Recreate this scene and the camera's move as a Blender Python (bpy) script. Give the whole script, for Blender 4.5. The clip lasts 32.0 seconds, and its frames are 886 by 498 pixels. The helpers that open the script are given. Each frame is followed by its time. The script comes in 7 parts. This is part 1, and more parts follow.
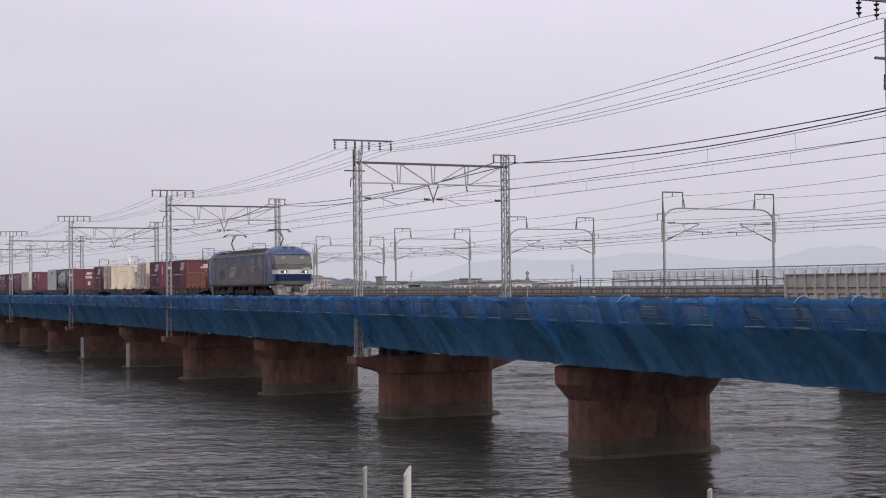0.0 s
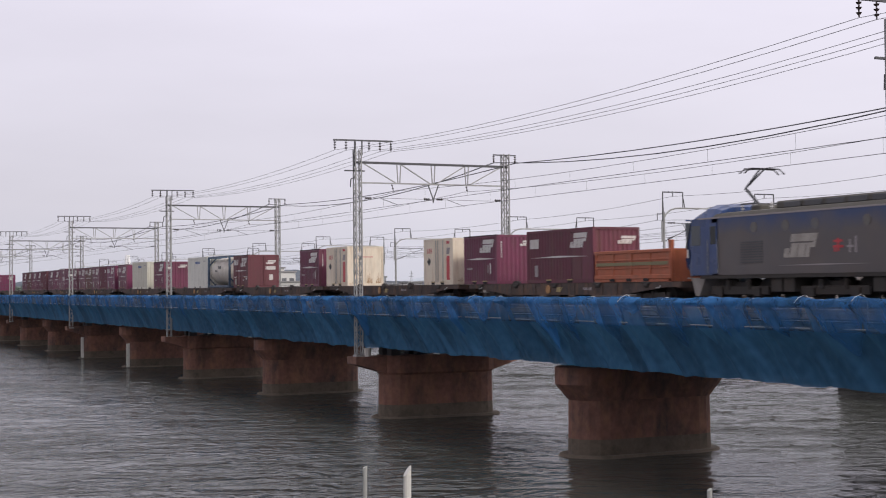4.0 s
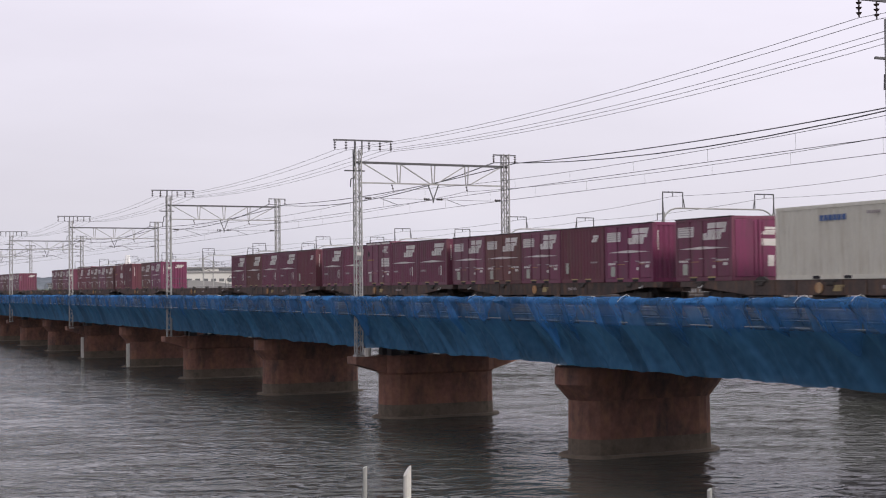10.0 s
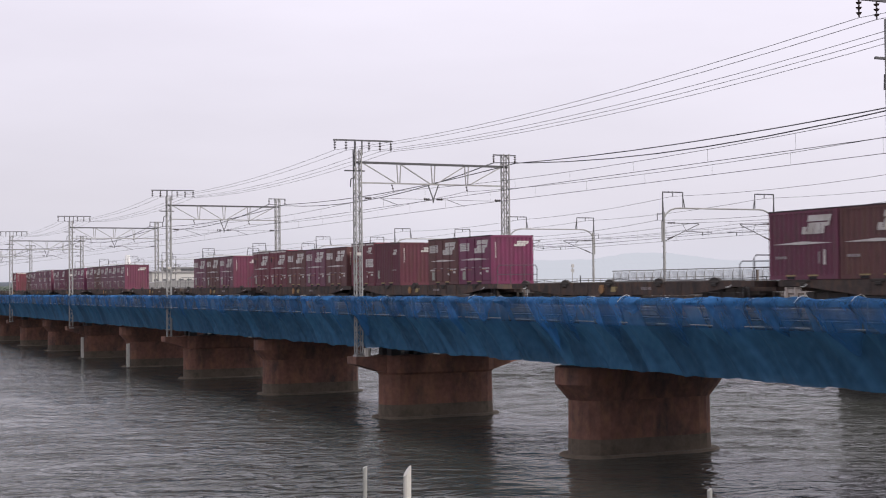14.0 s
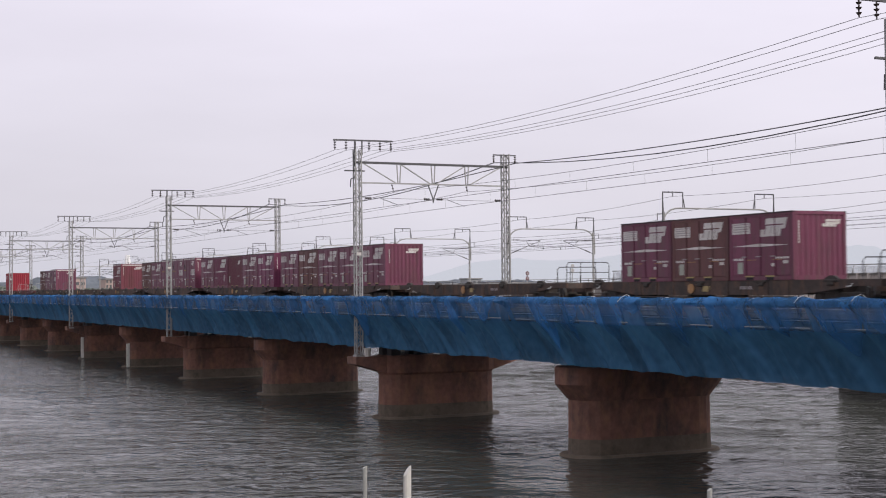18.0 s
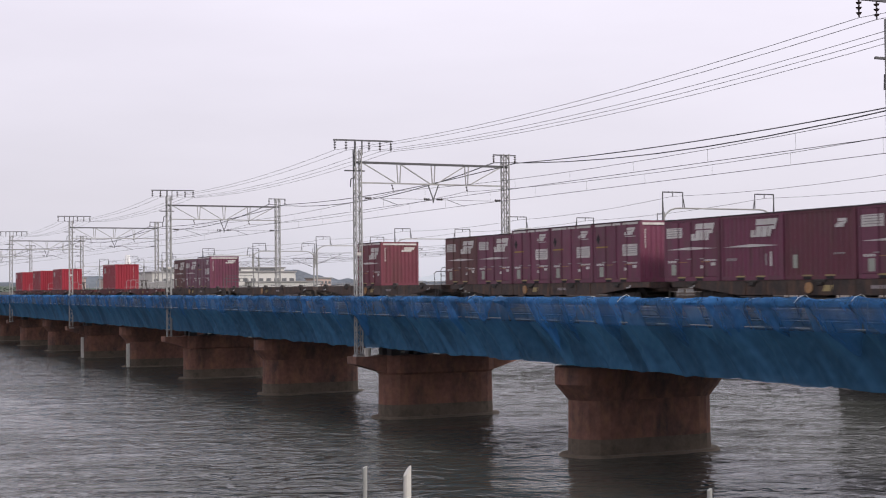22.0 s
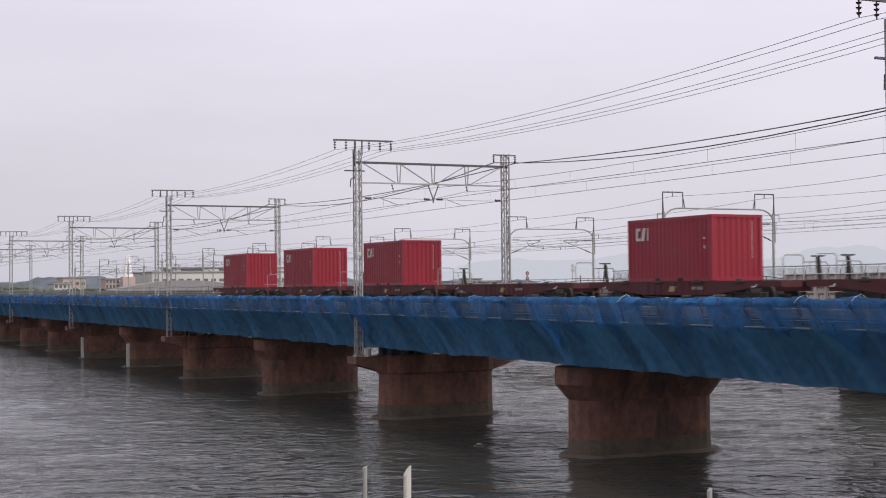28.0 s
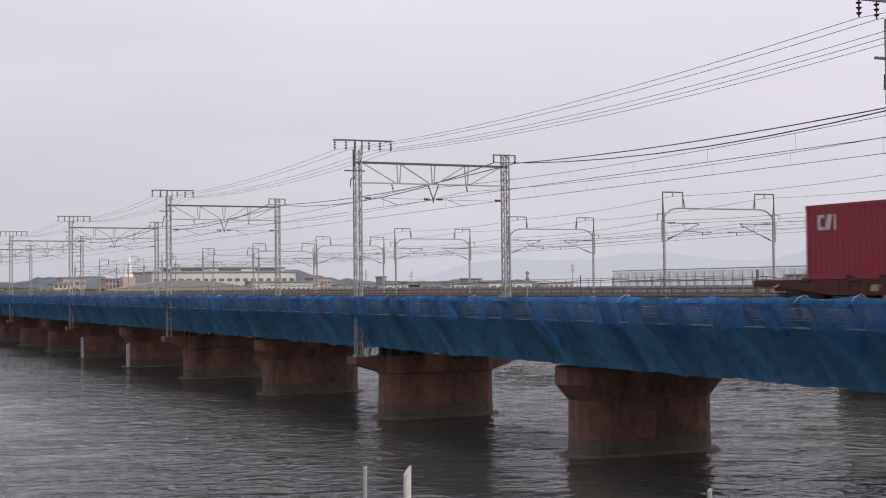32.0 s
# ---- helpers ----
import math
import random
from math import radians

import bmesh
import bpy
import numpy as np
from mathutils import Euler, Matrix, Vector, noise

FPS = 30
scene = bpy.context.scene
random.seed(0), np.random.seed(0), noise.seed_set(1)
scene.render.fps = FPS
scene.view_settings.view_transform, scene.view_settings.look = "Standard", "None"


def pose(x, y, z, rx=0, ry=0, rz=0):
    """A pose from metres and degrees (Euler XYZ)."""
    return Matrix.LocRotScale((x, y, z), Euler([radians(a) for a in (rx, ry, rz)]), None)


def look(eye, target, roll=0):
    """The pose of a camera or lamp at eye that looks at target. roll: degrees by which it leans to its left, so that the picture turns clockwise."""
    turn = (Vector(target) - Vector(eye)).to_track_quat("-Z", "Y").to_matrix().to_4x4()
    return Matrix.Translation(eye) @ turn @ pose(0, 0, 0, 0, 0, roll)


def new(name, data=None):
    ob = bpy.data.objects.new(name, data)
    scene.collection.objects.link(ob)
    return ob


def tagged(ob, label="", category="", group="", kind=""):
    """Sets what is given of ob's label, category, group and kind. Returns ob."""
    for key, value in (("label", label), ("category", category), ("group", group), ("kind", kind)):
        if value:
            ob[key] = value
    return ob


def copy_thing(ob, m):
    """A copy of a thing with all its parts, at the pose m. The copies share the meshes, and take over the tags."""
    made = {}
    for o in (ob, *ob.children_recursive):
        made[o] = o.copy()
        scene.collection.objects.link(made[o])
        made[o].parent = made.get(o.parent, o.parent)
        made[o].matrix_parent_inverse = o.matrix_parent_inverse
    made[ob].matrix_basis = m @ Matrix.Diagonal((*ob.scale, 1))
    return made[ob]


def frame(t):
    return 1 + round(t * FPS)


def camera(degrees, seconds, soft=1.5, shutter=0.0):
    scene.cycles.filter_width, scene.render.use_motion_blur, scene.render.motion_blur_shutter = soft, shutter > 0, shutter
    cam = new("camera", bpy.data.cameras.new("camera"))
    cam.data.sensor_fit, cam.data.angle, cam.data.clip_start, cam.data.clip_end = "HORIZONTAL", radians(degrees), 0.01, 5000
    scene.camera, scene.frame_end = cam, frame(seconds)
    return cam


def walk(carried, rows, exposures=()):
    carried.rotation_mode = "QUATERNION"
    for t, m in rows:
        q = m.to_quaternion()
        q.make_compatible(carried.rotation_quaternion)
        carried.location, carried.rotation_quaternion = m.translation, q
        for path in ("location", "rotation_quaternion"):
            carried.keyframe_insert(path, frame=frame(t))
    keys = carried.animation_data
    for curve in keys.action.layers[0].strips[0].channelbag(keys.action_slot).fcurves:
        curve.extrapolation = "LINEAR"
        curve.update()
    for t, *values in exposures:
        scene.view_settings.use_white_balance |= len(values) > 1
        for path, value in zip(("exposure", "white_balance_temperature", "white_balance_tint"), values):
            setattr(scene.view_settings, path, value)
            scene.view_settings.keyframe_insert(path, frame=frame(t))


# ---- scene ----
# ================= camera and its hold =================
cam = camera(34.91, 32.0, soft=1.1, shutter=0.25)
STAND = look((0.0, 0.0, 6.893), (43.48, 90.01, 9.613), -0.573)
walk(cam, [(0.0, STAND), (32.0, STAND)],
     exposures=[(0.0, 0.06, 6500, 10), (2.0, 0.12, 6500, 10), (3.0, 0.19, 6520, 10), (7.0, 0.20, 6570, 10.2), (9.0, 0.24, 6580, 10.2), (11.0, 0.31, 6590, 10.3), (14.0, 0.30, 6590, 10.3), (17.0, 0.30, 6590, 10.3), (18.5, 0.22, 6590, 10.2), (20.0, 0.25, 6590, 10.2), (21.0, 0.31, 6590, 10.2), (23.0, 0.29, 6600, 10.2), (24.0, 0.18, 6600, 10.2), (25.5, 0.16, 6600, 10.2), (28.0, 0.16, 6600, 10.2), (29.0, 0.15, 6600, 10.2), (31.0, 0.17, 6600, 10.2), (32.0, 0.09, 6610, 10.2)])

# ================= sky and sun (overcast) =================
SUN_AZ, SUN_EL = radians(168.0), radians(38.0)   # azimuth from +y towards +x
world = bpy.data.worlds.new("overcast_sky")
scene.world = world
world.use_nodes = True
wn, wl = world.node_tree.nodes, world.node_tree.links
wn.clear()
w_out = wn.new("ShaderNodeOutputWorld")
w_bg = wn.new("ShaderNodeBackground")
w_sky = wn.new("ShaderNodeTexSky")
w_sky.sky_type = 'NISHITA'
w_sky.sun_disc = False
w_sky.sun_elevation = SUN_EL
w_sky.sun_rotation = SUN_AZ
w_sky.dust_density = 4.0
w_mul = wn.new("ShaderNodeMix")
w_mul.data_type = 'RGBA'
w_mul.blend_type = 'MULTIPLY'
w_mul.inputs[0].default_value = 1.0
w_mul.inputs[7].default_value = (0.07, 0.07, 0.07, 1)
w_tc = wn.new("ShaderNodeTexCoord")
w_sep = wn.new("ShaderNodeSeparateXYZ")
w_map = wn.new("ShaderNodeMapping")
w_map.inputs['Scale'].default_value = (1.6, 1.6, 7.0)
w_noise = wn.new("ShaderNodeTexNoise")
w_noise.inputs['Scale'].default_value = 1.7
w_noise.inputs['Detail'].default_value = 5.0
w_ramp = wn.new("ShaderNodeValToRGB")          # cloud deck from the horizon to the zenith
w_ramp.color_ramp.elements[0].position = 0.0
w_ramp.color_ramp.elements[0].color = (0.560, 0.560, 0.640, 1)
w_ramp.color_ramp.elements[1].position = 0.22
w_ramp.color_ramp.elements[1].color = (0.770, 0.735, 0.850, 1)
e = w_ramp.color_ramp.elements.new(0.06)
e.color = (0.640, 0.620, 0.700, 1)
e = w_ramp.color_ramp.elements.new(0.8)
e.color = (0.80, 0.775, 0.86, 1)
w_side = wn.new("ShaderNodeMath")               # the cloud is thinner, and so brighter, on the far side
w_side.operation = 'MULTIPLY_ADD'
w_side.inputs[1].default_value = 0.19
w_side.inputs[2].default_value = 0.955
wl.new(w_sep.outputs[0], w_side.inputs[0])
w_both = wn.new("ShaderNodeMath")
w_both.operation = 'MULTIPLY'
w_cl = wn.new("ShaderNodeMapRange")
w_cl.inputs[1].default_value = 0.3
w_cl.inputs[2].default_value = 0.7
w_cl.inputs[3].default_value = 0.94
w_cl.inputs[4].default_value = 1.05
w_mulc = wn.new("ShaderNodeMix")
w_mulc.data_type = 'RGBA'
w_mulc.blend_type = 'MULTIPLY'
w_mulc.inputs[0].default_value = 1.0
w_mix = wn.new("ShaderNodeMix")
w_mix.data_type = 'RGBA'
w_mix.inputs[0].default_value = 0.93
wl.new(w_sky.outputs[0], w_mul.inputs[6])
wl.new(w_tc.outputs['Generated'], w_sep.inputs[0])
wl.new(w_tc.outputs['Generated'], w_map.inputs[0])
wl.new(w_map.outputs[0], w_noise.inputs['Vector'])
wl.new(w_sep.outputs[2], w_ramp.inputs[0])
wl.new(w_noise.outputs[0], w_cl.inputs[0])
wl.new(w_ramp.outputs[0], w_mulc.inputs[6])
wl.new(w_cl.outputs[0], w_both.inputs[0])
wl.new(w_side.outputs[0], w_both.inputs[1])
wl.new(w_both.outputs[0], w_mulc.inputs[7])
wl.new(w_mul.outputs[2], w_mix.inputs[6])
wl.new(w_mulc.outputs[2], w_mix.inputs[7])
wl.new(w_mix.outputs[2], w_bg.inputs[0])
w_bg.inputs[1].default_value = 1.0
wl.new(w_bg.outputs[0], w_out.inputs[0])

sun_data = bpy.data.lights.new("sun", 'SUN')
sun_data.energy = 1.5
sun_data.angle = radians(14)
sun_data.color = (1.0, 0.95, 0.88)
sun = new("sun", sun_data)
sun_dir = Vector((math.sin(SUN_AZ) * math.cos(SUN_EL), math.cos(SUN_AZ) * math.cos(SUN_EL), math.sin(SUN_EL)))
sun.matrix_world = look(sun_dir * 300, (0, 0, 0))


# ================= materials =================
def mat(name, col, rough=0.6, metal=0.0, vary=0.12, scale=2.0, fine=18.0, bump=0.15, bdist=0.01,
        stain=None, amount=0.0, streak=False, rand=0.06, spec=0.5, grime=None, gamount=0.0, runs=2.2):
    """Paint or stone with variation at two scales, stains with their own shapes, fine relief, and a little difference from piece to piece."""
    m = bpy.data.materials.new(name)
    m.use_nodes = True
    n, l = m.node_tree.nodes, m.node_tree.links
    b = n["Principled BSDF"]
    b.inputs['Roughness'].default_value = rough
    b.inputs['Metallic'].default_value = metal
    b.inputs['Specular IOR Level'].default_value = spec
    tc = n.new("ShaderNodeTexCoord")
    oi = n.new("ShaderNodeObjectInfo")
    off = n.new("ShaderNodeVectorMath")
    off.operation = 'MULTIPLY_ADD'
    comb = n.new("ShaderNodeCombineXYZ")
    for k in range(3):
        l.new(oi.outputs['Random'], comb.inputs[k])
    off.inputs[1].default_value = (37.0, 51.0, 23.0)
    l.new(comb.outputs[0], off.inputs[0])
    l.new(tc.outputs['Object'], off.inputs[2])
    vec = off.outputs[0]
    big = n.new("ShaderNodeTexNoise")
    big.inputs['Scale'].default_value = scale
    big.inputs['Detail'].default_value = 5
    small = n.new("ShaderNodeTexNoise")
    small.inputs['Scale'].default_value = fine
    small.inputs['Detail'].default_value = 4
    l.new(vec, big.inputs['Vector'])
    l.new(vec, small.inputs['Vector'])
    add = n.new("ShaderNodeMath")
    add.operation = 'MULTIPLY_ADD'
    add.inputs[1].default_value = 0.6
    l.new(big.outputs[0], add.inputs[0])
    half = n.new("ShaderNodeMath")
    half.operation = 'MULTIPLY'
    half.inputs[1].default_value = 0.4
    l.new(small.outputs[0], half.inputs[0])
    l.new(half.outputs[0], add.inputs[2])
    r2 = n.new("ShaderNodeMath")
    r2.operation = 'MULTIPLY_ADD'
    r2.inputs[1].default_value = rand * 2
    l.new(oi.outputs['Random'], r2.inputs[0])
    rng = n.new("ShaderNodeMapRange")
    rng.inputs[1].default_value = 0.25
    rng.inputs[2].default_value = 0.75
    rng.inputs[3].default_value = 1 - vary - rand
    rng.inputs[4].default_value = 1 + vary - rand
    l.new(add.outputs[0], rng.inputs[0])
    l.new(rng.outputs[0], r2.inputs[2])
    mul = n.new("ShaderNodeMix")
    mul.data_type = 'RGBA'
    mul.blend_type = 'MULTIPLY'
    mul.inputs[0].default_value = 1
    mul.inputs[6].default_value = (*col, 1)
    l.new(r2.outputs[0], mul.inputs[7])
    out = mul.outputs[2]
    for colour, amt, stretched, sc in ((stain, amount, streak, 1.3), (grime, gamount, True, 3.1)):
        if colour is None:
            continue
        st = n.new("ShaderNodeTexNoise")
        st.inputs['Scale'].default_value = sc
        st.inputs['Detail'].default_value = 6
        st.inputs['Roughness'].default_value = 0.65
        mp = n.new("ShaderNodeMapping")
        mp.inputs['Scale'].default_value = (runs, runs, 0.35) if stretched else (1, 1, 1)
        l.new(vec, mp.inputs[0])
        l.new(mp.outputs[0], st.inputs['Vector'])
        sr = n.new("ShaderNodeMapRange")
        sr.inputs[1].default_value = 0.48
        sr.inputs[2].default_value = 0.72
        sr.inputs[4].default_value = amt
        l.new(st.outputs[0], sr.inputs[0])
        mx = n.new("ShaderNodeMix")
        mx.data_type = 'RGBA'
        mx.inputs[7].default_value = (*colour, 1)
        l.new(sr.outputs[0], mx.inputs[0])
        l.new(out, mx.inputs[6])
        out = mx.outputs[2]
    l.new(out, b.inputs['Base Color'])
    if bump:
        bp = n.new("ShaderNodeBump")
        bp.inputs['Strength'].default_value = bump
        bp.inputs['Distance'].default_value = bdist
        l.new(add.outputs[0], bp.inputs['Height'])
        l.new(bp.outputs[0], b.inputs['Normal'])
    rr = n.new("ShaderNodeMapRange")
    rr.inputs[1].default_value = 0.3
    rr.inputs[2].default_value = 0.7
    rr.inputs[3].default_value = max(0.03, rough - 0.1)
    rr.inputs[4].default_value = min(1, rough + 0.1)
    l.new(big.outputs[0], rr.inputs[0])
    l.new(rr.outputs[0], b.inputs['Roughness'])
    return m


def glow(name, col, strength):
    m = bpy.data.materials.new(name)
    m.use_nodes = True
    b = m.node_tree.nodes["Principled BSDF"]
    b.inputs['Base Color'].default_value = (0.02, 0.02, 0.02, 1)
    b.inputs['Specular IOR Level'].default_value = 0.0
    b.inputs['Emission Color'].default_value = (*col, 1)
    b.inputs['Emission Strength'].default_value = strength
    return m


def glassy(name, col, rough=0.05):
    m = bpy.data.materials.new(name)
    m.use_nodes = True
    b = m.node_tree.nodes["Principled BSDF"]
    b.inputs['Base Color'].default_value = (*col, 1)
    b.inputs['Roughness'].default_value = rough
    b.inputs['Specular IOR Level'].default_value = 0.35
    return m


MAROON = mat("maroon_paint", (0.180, 0.045, 0.087), 0.5, vary=0.17, scale=0.9, fine=9, stain=(0.125, 0.066, 0.062), amount=0.75, streak=True, rand=0.16, grime=(0.075, 0.046, 0.052), gamount=0.5)
MAROON_OLD = mat("faded_maroon_paint", (0.150, 0.042, 0.064), 0.6, vary=0.16, scale=0.9, fine=9, stain=(0.13, 0.07, 0.05), amount=0.6, streak=True, rand=0.14, grime=(0.08, 0.05, 0.05), gamount=0.4)
BRICK_RED = mat("brick_red_paint", (0.150, 0.046, 0.056), 0.6, vary=0.16, scale=0.9, fine=9, stain=(0.11, 0.05, 0.045), amount=0.6, streak=True, rand=0.1)
BROWN_RED = mat("brown_red_paint", (0.190, 0.046, 0.066), 0.6, vary=0.16, scale=0.9, fine=9, stain=(0.09, 0.042, 0.036), amount=0.7, streak=True, rand=0.1)
PURPLE = mat("purple_maroon_paint", (0.195, 0.033, 0.095), 0.5, vary=0.14, scale=0.9, fine=9, stain=(0.115, 0.050, 0.068), amount=0.7, streak=True, rand=0.14, grime=(0.075, 0.042, 0.052), gamount=0.5)
RUSTY = mat("rust_browned_maroon_paint", (0.155, 0.066, 0.068), 0.65, vary=0.18, scale=0.9, fine=9, stain=(0.160, 0.088, 0.060), amount=0.75, streak=True, rand=0.16, grime=(0.070, 0.044, 0.040), gamount=0.6)
RIM = mat("grimy_roof_edge", (0.050, 0.030, 0.036), 0.75, vary=0.3, scale=2.0, fine=12, stain=(0.10, 0.05, 0.05), amount=0.6)
PLATEPALE = mat("pale_plate", (0.40, 0.42, 0.36), 0.6, vary=0.14, scale=4, fine=30, stain=(0.26, 0.24, 0.20), amount=0.4, bump=0)
# near-black for hoses and housings, also for shade filled into pockets and gaps
DARK_GAP = mat("dark_gap", (0.02, 0.018, 0.02), 0.8, bump=0)
OFFWHITE = mat("white_marking", (0.66, 0.63, 0.60), 0.6, vary=0.14, scale=3, fine=30, stain=(0.36, 0.29, 0.25), amount=0.55, bump=0)
GREYMARK = mat("grey_marking", (0.34, 0.30, 0.30), 0.6, vary=0.1, bump=0)
POCKETLIP = mat("dull_yellow_lip", (0.42, 0.33, 0.15), 0.7, vary=0.2, scale=5, stain=(0.16, 0.11, 0.07), amount=0.6)
RUSTRUN = mat("rust_run", (0.40, 0.22, 0.10), 0.9, vary=0.3, scale=6, stain=(0.55, 0.46, 0.33), amount=0.5, streak=True, bump=0)
FADEDMARK = mat("faded_marking", (0.38, 0.17, 0.17), 0.6, vary=0.1, bump=0)
GOLDMARK = mat("gold_marking", (0.35, 0.22, 0.05), 0.6, vary=0.1, bump=0)
REDMARK = mat("red_marking", (0.55, 0.06, 0.07), 0.5, vary=0.1, bump=0)
BLUEMARK = mat("blue_marking", (0.07, 0.13, 0.30), 0.5, vary=0.1, bump=0)
BLACKMARK = mat("black_marking", (0.03, 0.03, 0.03), 0.5, vary=0.1, bump=0)
RED = mat("container_red", (0.31, 0.020, 0.038), 0.42, vary=0.10, scale=0.8, fine=10, stain=(0.20, 0.03, 0.03), amount=0.35, streak=True, rand=0.06)
BEIGE = mat("beige_paint", (0.66, 0.64, 0.545), 0.5, vary=0.08, scale=0.8, fine=9, stain=(0.30, 0.24, 0.15), amount=0.35, streak=True)
JBEIGE = mat("old_beige_paint", (0.80, 0.70, 0.555), 0.5, vary=0.1, scale=0.8, fine=9, stain=(0.50, 0.32, 0.18), amount=0.45, streak=True, grime=(0.48, 0.42, 0.33), gamount=0.35)
PALE = mat("pale_grey_paint", (0.74, 0.73, 0.66), 0.5, vary=0.08, scale=0.8, fine=9, stain=(0.34, 0.33, 0.29), amount=0.4, streak=True)
ORANGE = mat("orange_paint", (0.43, 0.122, 0.058), 0.5, vary=0.14, scale=1.2, fine=9, stain=(0.22, 0.09, 0.04), amount=0.6, streak=True)
OLIVE = mat("olive_stripe", (0.22, 0.19, 0.10), 0.6, vary=0.1)
TANK = mat("tank_shell", (0.66, 0.61, 0.54), 0.45, metal=0.0, vary=0.1, scale=0.7, stain=(0.40, 0.32, 0.24), amount=0.4, streak=False)
BLUEGREY = mat("blue_grey_frame", (0.062, 0.098, 0.155), 0.5, vary=0.12)
RUSTFRAME = mat("dusty_brown_wagon_paint", (0.086, 0.064, 0.056), 0.8, vary=0.5, scale=1.1, fine=10, stain=(0.030, 0.026, 0.026), amount=0.9, streak=False, rand=0.22, grime=(0.20, 0.105, 0.062), gamount=0.65, runs=1.0)
REDFRAME = mat("dusty_red_wagon_paint", (0.100, 0.022, 0.026), 0.7, vary=0.3, scale=1.2, stain=(0.08, 0.05, 0.045), amount=0.6, streak=True)
RUNGEAR = mat("grimy_running_gear", (0.046, 0.040, 0.036), 0.75, vary=0.3, scale=4, stain=(0.07, 0.045, 0.03), amount=0.5)
STEEL = mat("galvanised_steel", (0.36, 0.36, 0.35), 0.5, metal=0.35, vary=0.18, scale=3, fine=25, stain=(0.22, 0.20, 0.19), amount=0.45, streak=True)
STEELDARK = mat("weathered_dark_steel", (0.11, 0.11, 0.115), 0.6, metal=0.3, vary=0.2, scale=3)
WIRE = mat("copper_wire_oxidised", (0.055, 0.052, 0.055), 0.6, metal=0.4, vary=0.1, bump=0)
INSUL = mat("brown_porcelain", (0.05, 0.035, 0.03), 0.25, vary=0.1, bump=0)
INSULW = mat("pale_porcelain", (0.45, 0.44, 0.43), 0.3, vary=0.1, bump=0)
RUSTPIER = mat("rust_stained_concrete", (0.198, 0.096, 0.072), 0.9, vary=0.55, scale=0.4, fine=4, bump=0.6, bdist=0.04, stain=(0.052, 0.043, 0.043), amount=0.95, streak=True, grime=(0.29, 0.150, 0.085), gamount=0.65, runs=0.75)
PIERFOOT = mat("tide_stained_concrete", (0.128, 0.100, 0.075), 0.9, vary=0.3, scale=0.9, fine=6, bump=0.7, bdist=0.04, stain=(0.05, 0.048, 0.034), amount=0.8)
CONCRETE = mat("weathered_concrete", (0.30, 0.285, 0.265), 0.85, vary=0.16, scale=0.7, fine=8, bump=0.3, bdist=0.02, stain=(0.14, 0.12, 0.10), amount=0.6, streak=True)
TANPANEL = mat("tan_barrier_panel", (0.62, 0.56, 0.51), 0.8, vary=0.12, scale=0.8, stain=(0.12, 0.10, 0.09), amount=0.5, streak=True)
GUARD = mat("dark_brown_guard", (0.15, 0.12, 0.10), 0.8, vary=0.2, scale=0.8)
GIRDER = mat("dark_girder_paint", (0.070, 0.066, 0.066), 0.7, vary=0.25, scale=1.0, stain=(0.09, 0.05, 0.03), amount=0.5, streak=True)
TIE = mat("old_timber_sleeper", (0.10, 0.080, 0.062), 0.9, vary=0.2, scale=3)
RAILM = mat("worn_rail", (0.14, 0.09, 0.065), 0.45, metal=0.6, vary=0.2, scale=4)
LOCOBLUE = mat("locomotive_blue", (0.034, 0.066, 0.180), 0.32, vary=0.2, scale=0.9, fine=9, stain=(0.075, 0.080, 0.10), amount=0.65, streak=True)
LOCOGREY = mat("dust_stained_grey_blue", (0.150, 0.138, 0.128), 0.55, vary=0.28, scale=0.8, fine=7, stain=(0.075, 0.095, 0.150), amount=0.85, streak=False, grime=(0.145, 0.105, 0.075), gamount=0.75)
LOCOROOF = mat("roof_equipment_grime", (0.085, 0.078, 0.066), 0.7, vary=0.2, scale=2)
LOCOWHITE = mat("locomotive_white", (0.66, 0.64, 0.60), 0.4, vary=0.1, scale=1.5, stain=(0.35, 0.29, 0.22), amount=0.45, streak=True)
LOCOSKIRT = mat("grey_skirt", (0.42, 0.385, 0.355), 0.55, vary=0.15, scale=1.5, stain=(0.18, 0.14, 0.11), amount=0.6, streak=True)
